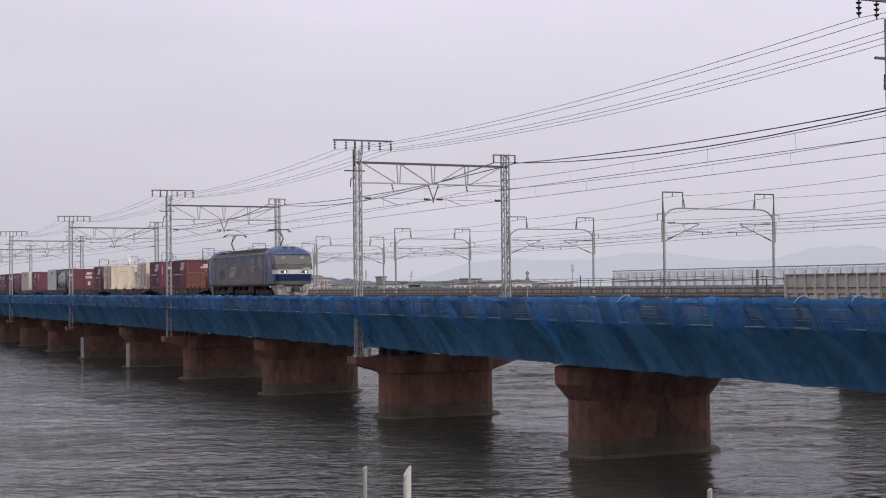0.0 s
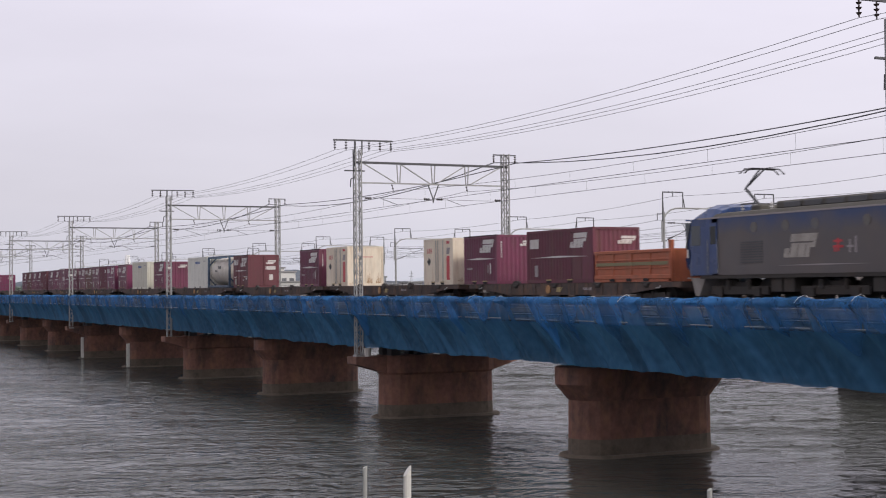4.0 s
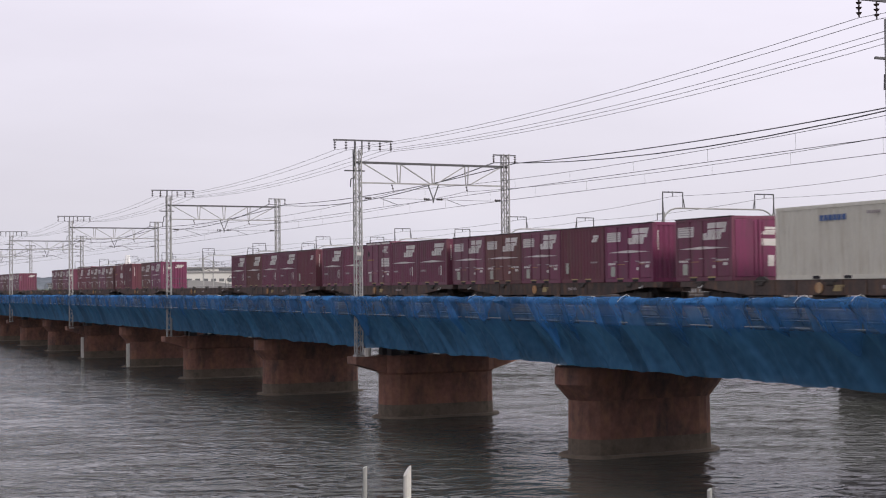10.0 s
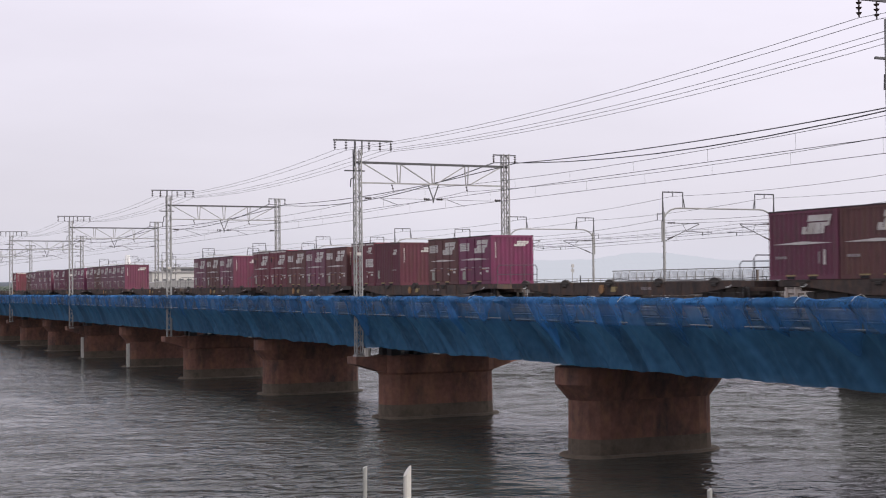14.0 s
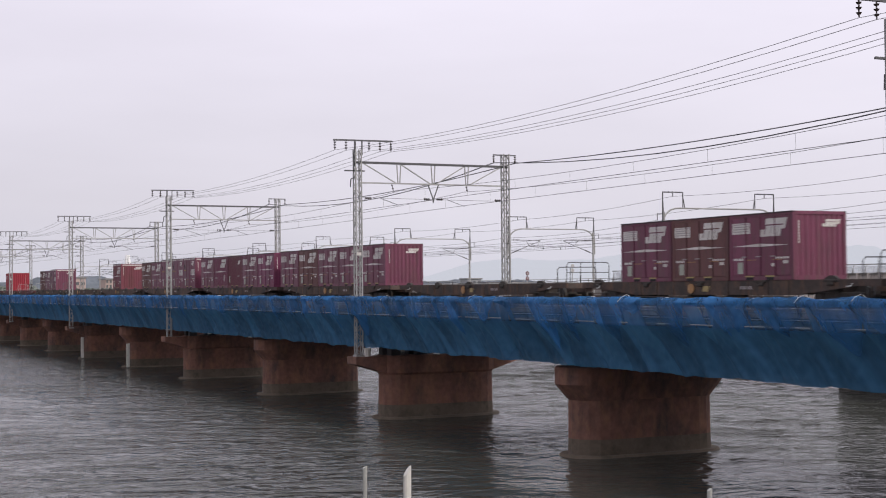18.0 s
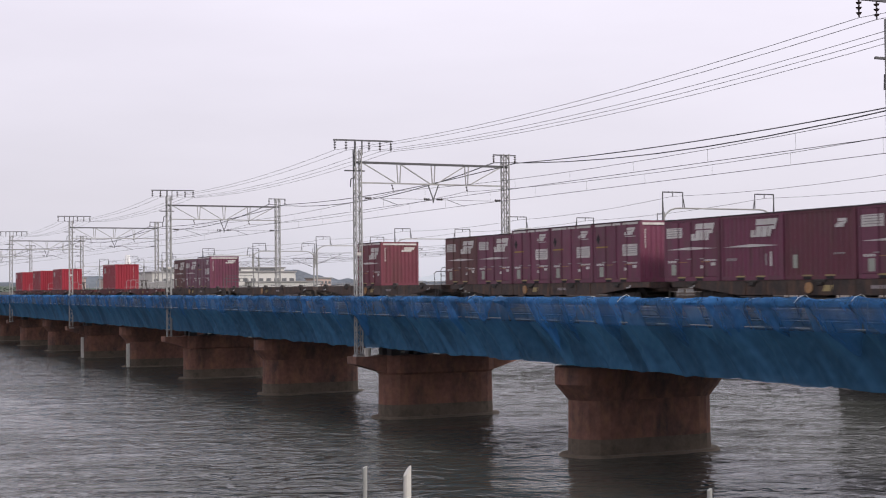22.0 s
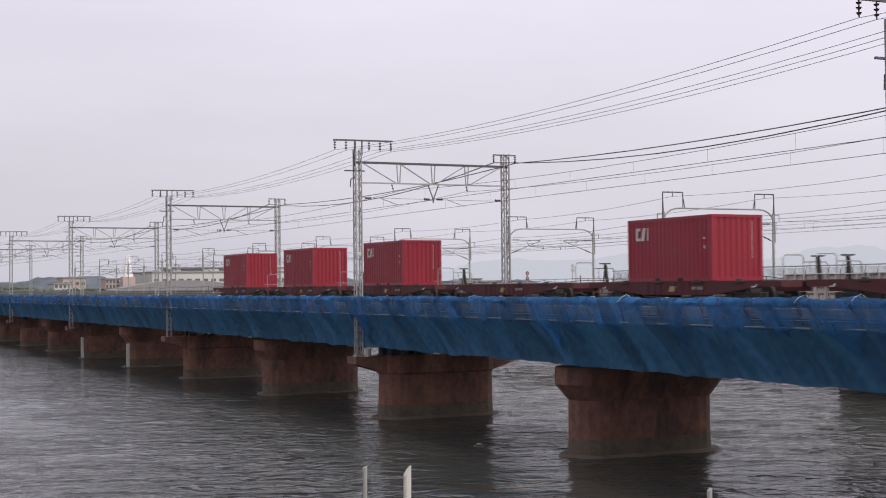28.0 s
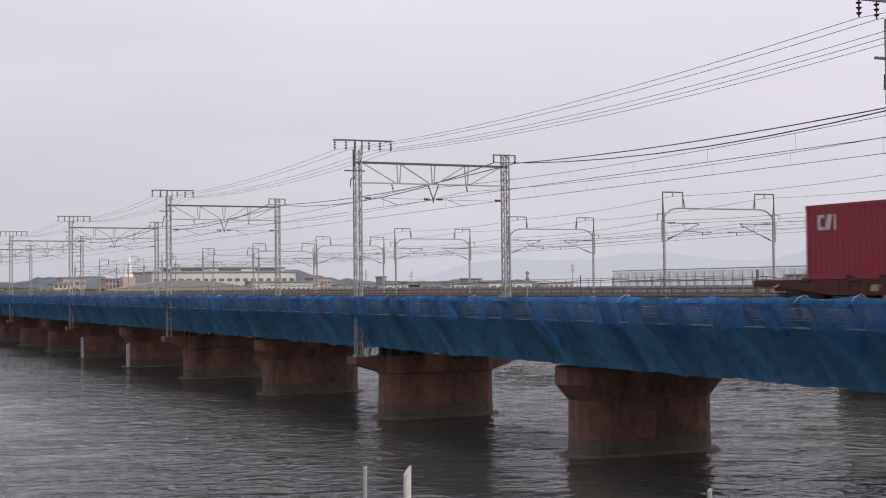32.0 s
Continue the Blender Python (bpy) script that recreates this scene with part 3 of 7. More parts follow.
def make_pier(wide):
    """Pier with a flared head; every second one carries brackets for the gantry masts."""
    root = thing("bridge_pier", "rust-stained concrete bridge pier " + ("with side brackets under the gantry masts" if wide else "with a flared head standing in the river"), "bridge pier", "piers of the railway bridge")
    cx = (PX0 + PX1) / 2
    shaft = loft([(capsule(PX0, PX1, PHW), 0.75), (capsule(PX0 + 0.02, PX1 - 0.02, PHW - 0.02), 2.55)])
    part("shaft", shaft, RUSTPIER, root)
    foot = loft([(capsule(PX0 - 0.12, PX1 + 0.12, PHW + 0.1), -4.2), (capsule(PX0 - 0.10, PX1 + 0.10, PHW + 0.08), -0.05), (capsule(PX0 - 0.02, PX1 + 0.02, PHW + 0.02), 0.12), (capsule(PX0 - 0.004, PX1 + 0.004, PHW + 0.004), 0.78)])
    part("foot", foot, PIERFOOT, root, "tide-stained lower band of the pier")
    plinth = loft([(capsule(PX0 - 0.5, PX1 + 0.5, PHW + 0.42), -4.2), (capsule(PX0 - 0.48, PX1 + 0.48, PHW + 0.40), -0.02), (capsule(PX0 - 0.36, PX1 + 0.36, PHW + 0.28), 0.09)])
    part("plinth", plinth, PIERFOOT, root, "wet footing ledge just above the water")
    if wide:
        head = loft([(capsule(PX0, PX1, PHW), 2.54), (capsule(PX0 - 0.1, PX1 + 0.1, PHW + 0.1), 2.66), (capsule(PX0 - 0.12, PX1 + 0.12, PHW + 0.12), 3.66)])
        part("head", head, RUSTPIER, root)
        for s in (-1, 1):
            tip = 30.84 if s < 0 else 41.62
            inn = PX0 + 0.6 if s < 0 else PX1 - 0.6
            b = Geo()
            b.prism([(inn, 2.50), (tip, 3.20), (tip, 3.62), (inn, 3.62)], -0.72, 0.72, 'y')
            part("mast_bracket", b, RUSTPIER, root, "concrete bracket that carries a gantry mast")
    else:
        head = loft([(capsule(PX0, PX1, PHW), 2.50), (capsule(PX0 - 0.65, PX1 + 0.65, PHW + 0.16), 3.22), (capsule(PX0 - 0.65, PX1 + 0.65, PHW + 0.16), 3.95), (capsule(PX0 - 0.6, PX1 + 0.6, PHW + 0.12), 4.0)])
        part("head", head, RUSTPIER, root)
    for yy in (-0.62, 0.62):
        for tx in (NEAR, FAR):
            for o in (-0.85, 0.85):
                part("bearing_block", Geo().cbox(tx + o - 0.32, tx + o + 0.32, yy - 0.3, yy + 0.3, 3.64 if wide else 3.98, 4.25, 0.03), GIRDER, root)
    return root


pier_wide = make_pier(True)
pier_plain = make_pier(False)
used = [False, False]
PIER_Y[27], PIER_Y[26] = 54.45, 31.3
for k, y in enumerate(PIER_Y):
    w = (k - 28) % 2 == 0
    src = pier_wide if w else pier_plain
    if used[w]:
        copy_thing(src, upose(0, y, 0))
    else:
        src.matrix_basis = upose(0, y, 0)
        used[w] = True


def make_span(length):
    """One span of open-deck plate girders for both tracks."""
    root = thing("girder_span", "dark plate girder span with open timber deck and two tracks", "bridge span", "spans of the railway bridge")
    h = length / 2 - 0.06
    for tx in (NEAR, FAR):
        for o in (-0.85, 0.85):
            g = Geo()
            g.box(tx + o - 0.012, tx + o + 0.012, -h, h, 4.28, 6.22)
            g.box(tx + o - 0.17, tx + o + 0.17, -h, h, 6.22, 6.27)
            g.box(tx + o - 0.17, tx + o + 0.17, -h, h, 4.24, 4.28)
            for k in range(15):
                yy = -h + 0.1 + k * (2 * h - 0.2) / 14
                g.box(tx + o - 0.14, tx + o - 0.012, yy - 0.01, yy + 0.01, 4.28, 6.22)
                g.box(tx + o + 0.012, tx + o + 0.14, yy - 0.01, yy + 0.01, 4.28, 6.22)
            part("plate_girder", g, GIRDER, root)
        g = Geo()
        n = 36
        for k in range(n):
            yy = -h + 0.2 + k * (2 * h - 0.4) / (n - 1)
            g.box(tx - 1.25, tx + 1.25, yy - 0.11, yy + 0.11, 6.27, 6.45)
        part("sleepers", g, TIE, root)
        for o in (-0.618, 0.618):
            g = Geo()
            g.box(tx + o - 0.065, tx + o + 0.065, -h - 0.06, h + 0.06, 6.45, 6.48)
            g.box(tx + o - 0.012, tx + o + 0.012, -h - 0.06, h + 0.06, 6.48, 6.62)
            g.box(tx + o - 0.034, tx + o + 0.034, -h - 0.06, h + 0.06, 6.62, RAIL)
            part("rail", g, RAILM, root)
    g = Geo()
    for x0 in (32.35, 39.95):
        g.box(x0, x0 + 0.55, -h, h, 6.30, 6.38)
    part("walkway", g, STEELDARK, root)
    part("cable_trough", Geo().cbox(32.30, 32.62, -h, h, 6.38, 6.74, 0.02), CONCRETE, root, "grey concrete cable trough")
    part("edge_channel", Geo().box(32.18, 32.26, -h, h, 6.02, 6.30), STEEL, root)
    return root


span = make_span(BAY / 2)
span.matrix_basis = upose(0, PIER_Y[0] + BAY / 4, 0)
for k in range(-27, 31):
    copy_thing(span, upose(0, 76.2 + BAY / 2 * k + BAY / 4, 0))


# ================= scaffold and netting along the bridge =================
NET_Y0, NET_N, NET_B = 13.0, 87, 2.70


def net_x(y, z, flap):
    """How far out the sheet hangs at height z; folds run aslant from the ties."""
    if z > 6.95:
        base = 31.16 + (z - 6.95) * 0.75
    elif z > 6.05:
        base = 31.10 + (z - 6.05) * 0.06
    else:
        base = 31.10 + 0.62 * (1 - math.exp(-(6.05 - z) * 1.1))
    # pulled in at each tie, slack between; the creases run aslant from the ties
    bay = abs(math.sin(math.pi * (y + 0.55 * max(0.0, 6.9 - z) - NET_Y0) / NET_B))
    base -= (0.27 * bay ** 0.45 - 0.10) * min(1.0, max(0.15, (z - 4.2) / 1.6))
    gap = min(abs(y - q) for q in GANTRY_Y)
    if gap < 0.6 and z < 6.0:
        base += max(0.0, 31.62 - base) * min(1.0, (0.6 - gap) / 0.25) * min(1.0, (6.0 - z) / 0.15)
    d = 7.2 - z
    u = y + d * (0.80 + 0.3 * noise.noise((y * 0.21, 4.2, flap)))
    a = min(1.0, 0.12 + d * 0.42)
    r1 = 1 - 2 * abs(noise.noise((u * 0.62, z * 0.05, 1.7 + flap)))
    r2 = 1 - 2 * abs(noise.noise((u * 1.35, z * 0.08, 5.1 + flap)))
    f = -0.19 * a * (r1 - 0.5) - 0.10 * a * (r2 - 0.5) + 0.05 * noise.noise((y * 3.1, z * 3.4, 9.4 + flap)) + 0.02 * noise.noise((y * 7.0, z * 6.0, 2.4 + flap))
    roll = max(0.0, 1 - abs(z - 6.93) / 0.27) * (0.06 + 0.13 * abs(noise.noise((y * 0.8, 3.3, z * 0.9))) + 0.05 * noise.noise((y * 2.7, z * 5.0, 0.6)))
    crumple = 0.05 * min(1.0, max(0.0, (z - 6.3) / 0.5)) * (1 - 2.2 * abs(noise.noise((y * 2.6 + z * 3.0, z * 6.5, 3.1))))
    return base + f - (0.05 + roll + crumple) * flap


def net_top(y):
    return 7.16 + 0.06 * noise.noise((y * 2.1, 0.9, 6.1)) + 0.055 * noise.noise((y * 0.9, 0.4, 3.3)) - 0.05 * abs(math.sin(math.pi * (y - NET_Y0) / NET_B)) ** 0.6 + 0.045 * noise.noise((y * 4.0, 0, 8))


def flap_edge(y):
    """Lower edge of the upper flap: one slack tongue to each bay, of different length and width."""
    low = 6.86 + 0.10 * noise.noise((y * 0.9, 5.0, 0))
    k = math.floor((y - NET_Y0) / NET_B)
    edge = low
    for j in (k - 1, k, k + 1):
        h = abs(noise.noise((j * 3.71 + 0.4, 2.6, 1.3))) * 1.9
        c = NET_Y0 + NET_B * (j + 0.5 + 0.4 * noise.noise((j * 2.17, 8.3, 0.7)))
        w = NET_B * (0.40 + 0.35 * abs(noise.noise((j * 1.93, 0.2, 5.5))))
        depth = 0.35 + min(1.0, h) * 1.8
        edge = min(edge, low - depth * max(0.0, 1 - (abs(y - c) / w) ** 1.2))
    return max(4.5, edge + 0.16 * noise.noise((y * 1.4, 1.7, 0)) + 0.06 * noise.noise((y * 3.4, 1.7, 0)))


def sheet(y0, ny, nz, zlo, flap, top=None):
    g = Geo()
    for j in range(nz + 1):
        for i in range(ny + 1):
            y = y0 + NET_B * i / ny
            zt = top or net_top(y)
            z = zt + (zlo(y) - zt) * (j / nz)
            ys = y - flap * (0.6 * max(0.0, zt - z - 0.25) + 0.06 * math.sin(y * 2.3))
            g.v.append((net_x(ys, z, flap), ys, z))
    # the sheet is folded inwards over the rail
    for i in range(0 if top else ny + 1):
        y = y0 + NET_B * i / ny
        g.v.append((31.62, y, net_top(y) - 0.05 - 0.02 * math.sin(y * 5)))
    w = ny + 1
    for j in range(nz):
        for i in range(ny):
            g.f.append((j * w + i, j * w + i + 1, (j + 1) * w + i + 1, (j + 1) * w + i))
    k = (nz + 1) * w
    for i in range(0 if top else ny):
        g.f.append((i, i + 1, k + i + 1, k + i))
    return g


netting = thing("scaffold_netting", "draped blue mesh sheeting tied along the side of the bridge", "safety netting")
flaps = thing("upper_netting", "brighter blue mesh flap folded over the scaffold rail", "safety netting")
for k in range(NET_N):
    y0 = NET_Y0 + k * NET_B
    near = y0 < 110
    part("net_panel", sheet(y0, 30 if near else 10, 20 if near else 9, lambda y: 4.17 + 0.10 * noise.noise((y * 0.55, 2.2, 0)) + 0.04 * noise.noise((y * 2, 1, 0)), 0, 6.02), NETLOW, netting, smooth=True)
    part("net_band", sheet(y0, 26 if near else 10, 8 if near else 4, lambda y: 6.0, 0), NETTHIN, netting, "thin see-through mesh over the scaffold rail", smooth=True)
    part("net_flap", sheet(y0, 34 if near else 12, 14 if near else 6, lambda y: flap_edge(y), 1), NET, flaps, smooth=True)
under = Geo()
for k in range(64):
    a, b = NET_Y0 + k * NET_B * NET_N / 64, NET_Y0 + (k + 1) * NET_B * NET_N / 64
    under.add([(31.8, a, 4.2), (41.2, a, 4.12), (41.2, b, 4.12), (31.8, b, 4.2)], [(0, 1, 2, 3)])
    under.add([(41.2, a, 4.12), (41.5, a, 6.9), (41.5, b, 6.9), (41.2, b, 4.12)], [(0, 1, 2, 3)])
part("underside_sheet", under, NETLOW, netting, "sheeting closed below the girders")
# plain sheeting where the bridge goes on out of sight
far_net = thing("plain_netting", "blue mesh sheeting on the distant part of the bridge", "safety netting")
for a, b in ((NET_Y0 + NET_N * NET_B, 640.0), (-480.0, NET_Y0)):
    g = Geo()
    n = int((b - a) / 1.8)
    for k in range(n):
        u, v = a + (b - a) * k / n, a + (b - a) * (k + 1) / n
        m = (u + v) / 2
        g.add([(31.5, u, 7.12), (31.4, m, 7.16), (31.5, v, 7.12), (31.8, v, 4.2), (31.7, m, 4.2), (31.8, u, 4.2)], [(0, 1, 4, 5), (1, 2, 3, 4)])
    part("net_sheet", g, NETLOW, far_net)

scaffold = thing("scaffold_rail", "galvanised scaffold tubes behind and over the netting", "scaffold")
for k in range(26):
    a = NET_Y0 + k * 9.0
    part("outer_tube", Geo().rod((31.00, a + 0.05, 6.12 + 0.012 * (k % 3)), (31.00, a + 8.95, 6.12 + 0.012 * (k % 2)), 0.017, 8), PIPE, scaffold)
    part("upper_tube", Geo().rod((31.42, a, 7.06), (31.42, a + 9.0, 7.06), 0.026, 6), PIPE, scaffold)
    part("middle_tube", Geo().rod((31.42, a, 6.62), (31.42, a + 9.0, 6.62), 0.024, 6), PIPE, scaffold)
post_me = Geo().rod((0, 0, 6.2), (0, 0, 7.05), 0.022, 6).bar((-0.3, 0, 7.04), (0.0, 0, 7.04), 0.04).bar((-0.1, 0, 6.27), (0.6, 0, 6.27), 0.05).mesh("upright", PIPE)
for k in range(NET_N + 1):
    part("upright", post_me, PIPE, scaffold, at=upose(31.72, NET_Y0 + k * NET_B, 0))
board = Geo()
for k in range(78):
    board.box(31.6, 32.3, NET_Y0 + k * 3.0 + 0.02, NET_Y0 + k * 3.0 + 2.98, 6.30, 6.34)
part("scaffold_boards", board, STEELDARK, scaffold)
# dark blue line run down the net from each tie
CREASE = mat("navy_crease_line", (0.018, 0.040, 0.085), 0.8, vary=0.2, scale=6, bump=0)
for k in range(1, NET_N):
    y0 = NET_Y0 + k * NET_B
    n = 8 if y0 < 150 else 4
    drop = 0.75 + 0.5 * noise.noise((k * 1.7, 0.3, 2.0))
    pts = [(net_x(y0 - 0.4 * drop * (i / n) ** 2, 7.12 - drop * i / n, 1) - 0.04, y0 - 0.4 * drop * (i / n) ** 2, 7.12 - drop * i / n) for i in range(n + 1)]
    part("hem_cord", Geo().path([(31.6, y0, 7.12)] + pts, 0.014, 4), CREASE, flaps, "dark blue line down a crease of the net")
tie_me = Geo().path([(31.66, -0.04, 7.10), (31.48, 0.0, 7.225), (31.22, 0.02, 7.13), (31.05, 0.05, 6.95)], 0.009, 5).mesh("rope_tie", CLIPWHITE)
for k in range(1, NET_N, 1):
    if (k * 7) % 9 < 3 and k < 40:
        part("rope_tie", tie_me, CLIPWHITE, flaps, "white rope tie", at=upose(0, NET_Y0 + k * NET_B, net_top(NET_Y0 + k * NET_B) - 7.17))
knot_me = Geo().path([(31.60, -0.10, 7.13), (31.46, -0.03, 7.20), (31.34, 0.05, 7.18), (31.26, 0.14, 7.11)], 0.016, 5).mesh("rope_knot", CLIPWHITE)
for k in range(4, 62):
    if (k * 7) % 9 >= 3 and (k * 5) % 7 != 3:
        part("rope_knot", knot_me, CLIPWHITE, flaps, "short white rope end", at=upose(0, NET_Y0 + k * NET_B + 0.3 * math.sin(k * 3.1), net_top(NET_Y0 + k * NET_B) - 7.215))
# white strips stand in for glimpses of daylight below the sheet
daylight_me = Geo().box(31.66, 31.74, -0.32, 0.32, 4.09, 4.14).mesh("batten", CLIPWHITE)
for y in (66.5, 97.8, 108.0, 121.0, 140.0):
    part("batten", daylight_me, CLIPWHITE, netting, "white strip standing in for daylight under the sheet", at=upose(0, y, 0.03))
bucket = thing("plastic_bucket", "white plastic bucket on the pier bracket beside the mast", "bucket", at=upose(31.72, 75.9, 3.62))
g = Geo().rod((0, 0, 0), (0, 0, 0.46), 0.17, 12, 0.21)
part("pail", g, PVC, bucket)
part("rim", Geo().rod((0, 0, 0.44), (0, 0, 0.48), 0.225, 12), PVC, bucket)


# ================= gantries and overhead line of the railway =================
def lattice(g, x, y, z0, z1, w=0.36, step=0.46):
    """Laced mast of four angles."""
    h = w / 2
    for sx in (-1, 1):
        for sy in (-1, 1):
            g.bar((x + sx * h, y + sy * h, z0), (x + sx * h, y + sy * h, z1), 0.065)
    n = int((z1 - z0) / step)
    s = (z1 - z0) / n
    for k in range(n):
        a, b = z0 + k * s, z0 + (k + 1) * s
        d = 1 if k % 2 else -1
        for q in (-1, 1):
            g.bar((x + q * h, y - d * h, a), (x + q * h, y + d * h, b), 0.03, 0.05)
            g.bar((x - d * h, y + q * h, a), (x + d * h, y + q * h, b), 0.05, 0.03)
    return g


def disc_string(a, b, n, r, rod=0.02):
    """A string of porcelain discs from a to b."""
    a, b = Vector(a), Vector(b)
    g = Geo().rod(a, b, rod, 5)
    d = (b - a)
    for k in range(n):
        c = a + d * ((k + 0.7) / (n + 0.4))
        e = d.normalized()
        g.rod(c - e * 0.03, c + e * 0.03, r, 8, r * 0.6)
    return g


POWER_X = (29.9, 30.6, 32.05, 32.75, 33.45)


def make_gantry():
    root = thing("overhead_gantry", "pale laced-steel overhead line gantry astride both tracks", "line gantry", "gantries of the railway bridge")
    part("mast", lattice(Geo(), MAST_X, 0, 3.62, 15.72), STEEL, root, "pale laced steel mast")
    part("mast", lattice(Geo(), MAST_X2, 0, 3.62, 15.74), STEEL, root, "pale laced steel mast")
    part("base_plate", Geo().cbox(MAST_X - 0.28, MAST_X + 0.28, -0.28, 0.28, 3.60, 3.72, 0.02), STEEL, root)
    part("base_plate", Geo().cbox(MAST_X2 - 0.28, MAST_X2 + 0.28, -0.28, 0.28, 3.60, 3.72, 0.02), STEEL, root)
    part("top_chord", Geo().bar((MAST_X - 0.1, 0, 14.96), (MAST_X2 + 0.1, 0, 14.96), 0.12, 0.13), STEELDARK, root)
    part("bottom_chord", Geo().bar((MAST_X + 0.1, 0, 13.77), (MAST_X2, 0, 13.77), 0.09, 0.08), STEEL, root)
    xs = (33.95, 36.2, 38.45)
    for x in xs:
        for o in (-0.13, 0.13):
            part("vertical", Geo().bar((x + o, 0, 14.93), (x + o * 0.45, 0, 13.78), 0.055), STEEL, root)
    for a, b in (((31.7, 14.9), (33.75, 13.8)), ((34.1, 14.9), (36.0, 13.8)), ((36.4, 13.8), (38.3, 14.9)), ((38.65, 13.8), (40.75, 14.9))):
        part("diagonal", Geo().bar((a[0], 0, a[1]), (b[0], 0, b[1]), 0.06), STEEL, root)
    v = Geo().bar((35.85, 0, 13.75), (36.2, 0, 12.85), 0.055).bar((36.55, 0, 13.75), (36.2, 0, 12.85), 0.055).bar((36.2, 0, 12.95), (36.2, 0, 12.68), 0.07)
    part("centre_hanger", v, STEELDARK, root)
    part("cross_span", Geo().rod((MAST_X + 0.2, 0, 12.9), (36.2, 0, 12.86), 0.012, 4).rod((36.2, 0, 12.86), (MAST_X2 - 0.2, 0, 12.84), 0.012, 4), WIRE, root)
    for a, b in ((31.75, 32.2), (35.55, 36.0), (36.4, 36.85), (40.35, 40.8)):
        part("strain_insulator", disc_string((a, 0, 12.88), (b, 0, 12.87), 3, 0.085), INSUL, root)
    for x in (NEAR - 1.35, FAR - 1.2):
        part("steady_arm", Geo().rod((x, 0, 12.88), (x + 1.3, 0.25, 12.5), 0.018, 5), STEELDARK, root)
    for x in (NEAR - 0.62, FAR + 0.1):
        part("messenger_hanger", disc_string((x, 0, 13.76), (x + 0.1, 0, 13.35), 2, 0.07), INSUL, root)
    # cross-arm with the five power lines
    part("cross_arm", Geo().bar((29.82, 0, 16.23), (33.55, 0, 16.26), 0.1, 0.09), STEELDARK, root)
    part("arm_post", Geo().bar((31.16, 0, 14.7), (31.16, 0, 16.22), 0.09).bar((31.60, 0, 15.4), (31.60, 0, 16.22), 0.06), STEELDARK, root)
    for x in POWER_X:
        part("insulator", disc_string((x, 0, 16.2), (x, 0, 15.66), 3, 0.095, 0.025), INSUL, root)
    part("side_arm", Geo().bar((30.5, 0, 14.46), (31.75, 0, 14.46), 0.075), STEELDARK, root)
    part("side_bracket", Geo().path([(31.2, 0, 14.15), (30.88, 0, 13.95), (30.86, 0, 13.5)], 0.035, 5), STEELDARK, root)
    # feeder arm on the far mast
    part("feeder_arm", Geo().bar((40.28, 0, 15.68), (41.85, 0, 15.68), 0.07), STEELDARK, root)
    for x in (40.32, 41.8):
        part("insulator", disc_string((x, 0, 15.66), (x, 0, 15.2), 3, 0.085), INSUL, root)
    part("mast_plate", Geo().cbox(31.15, 31.42, -0.22, -0.19, 9.50, 9.68, 0.01), OFFWHITE, root, "small pale plate on the mast")
    return root


def fall(y):
    """The masts stand a little lower towards the far shore."""
    return min(0.25, 0.0024 * max(0.0, y - 76.2))


gantry = make_gantry()
gantry.matrix_basis = upose(0, GANTRY_Y[0], 0)
for y in GANTRY_Y[1:]:
    copy_thing(gantry, upose(0, y, -fall(y)))


def line_wire(name, label, x, z, sag, r, ys, stagger=0.0, material=None, n=10):
    g = Geo()
    pts = []
    for k in range(len(ys) - 1):
        for i in range(n + (k == len(ys) - 2)):
            t = i / n
            sx = stagger * (1 - 2 * t) * (1 if k % 2 else -1)
            pts.append((x + sx, ys[k] + (ys[k + 1] - ys[k]) * t, z - sag * 4 * t * (1 - t) - fall(ys[k] + (ys[k + 1] - ys[k]) * t)))
    g.path(pts, r, 4)
    return tagged(new(name, g.mesh(name, material or WIRE)), label, "overhead wire", "overhead wires")


for x in POWER_X:
    line_wire("power_line", "thin dark power line strung between gantry tops", x, 15.64, 0.54, 0.011, GANTRY_Y)
for x, s in ((40.32, 1.05), (41.8, 0.47)):
    line_wire("feeder_wire", "thick dark feeder wire on the far masts", x, 15.2, s, 0.032, GANTRY_Y)
for x in (NEAR, FAR):
    line_wire("messenger_wire", "sagging messenger wire over a track", x, 13.36, 0.40, 0.013, GANTRY_Y)
    line_wire("contact_wire", "level contact wire over a track", x, 12.52, 0.0, 0.015, GANTRY_Y, 0.12)
    drop = Geo()
    for a in GANTRY_Y[:-1]:
        for i in range(8):
            t = (i + 0.5) / 8
            low = fall(a + BAY * t)
            drop.rod((x, a + BAY * t, 13.36 - low - 0.40 * 4 * t * (1 - t)), (x, a + BAY * t, 12.52 - low), 0.005, 3)
    tagged(new("dropper_wires", drop.mesh("dropper_wires", WIRE)), "thin droppers between messenger and contact wire", "overhead wire", "overhead wires", "stuff")
sign = thing("track_sign", "two small round red and white signs on a post", "sign", at=upose(41.0, 73.4, 6.38))
part("post", Geo().rod((0, 0, -0.03), (0, 0, 2.15), 0.03, 6), STEEL, sign)
for z, m in ((1.7, BRICK_RED), (2.0, BRICK_RED)):
    part("disc", Geo().rod((0, -0.05, z), (0, -0.02, z), 0.12, 12), m, sign)
    part("disc_face", Geo().rod((0, -0.062, z), (0, -0.052, z), 0.07, 12), GREYMARK, sign)


# ================= the high-speed line beyond =================
Geo.unit = 1.0

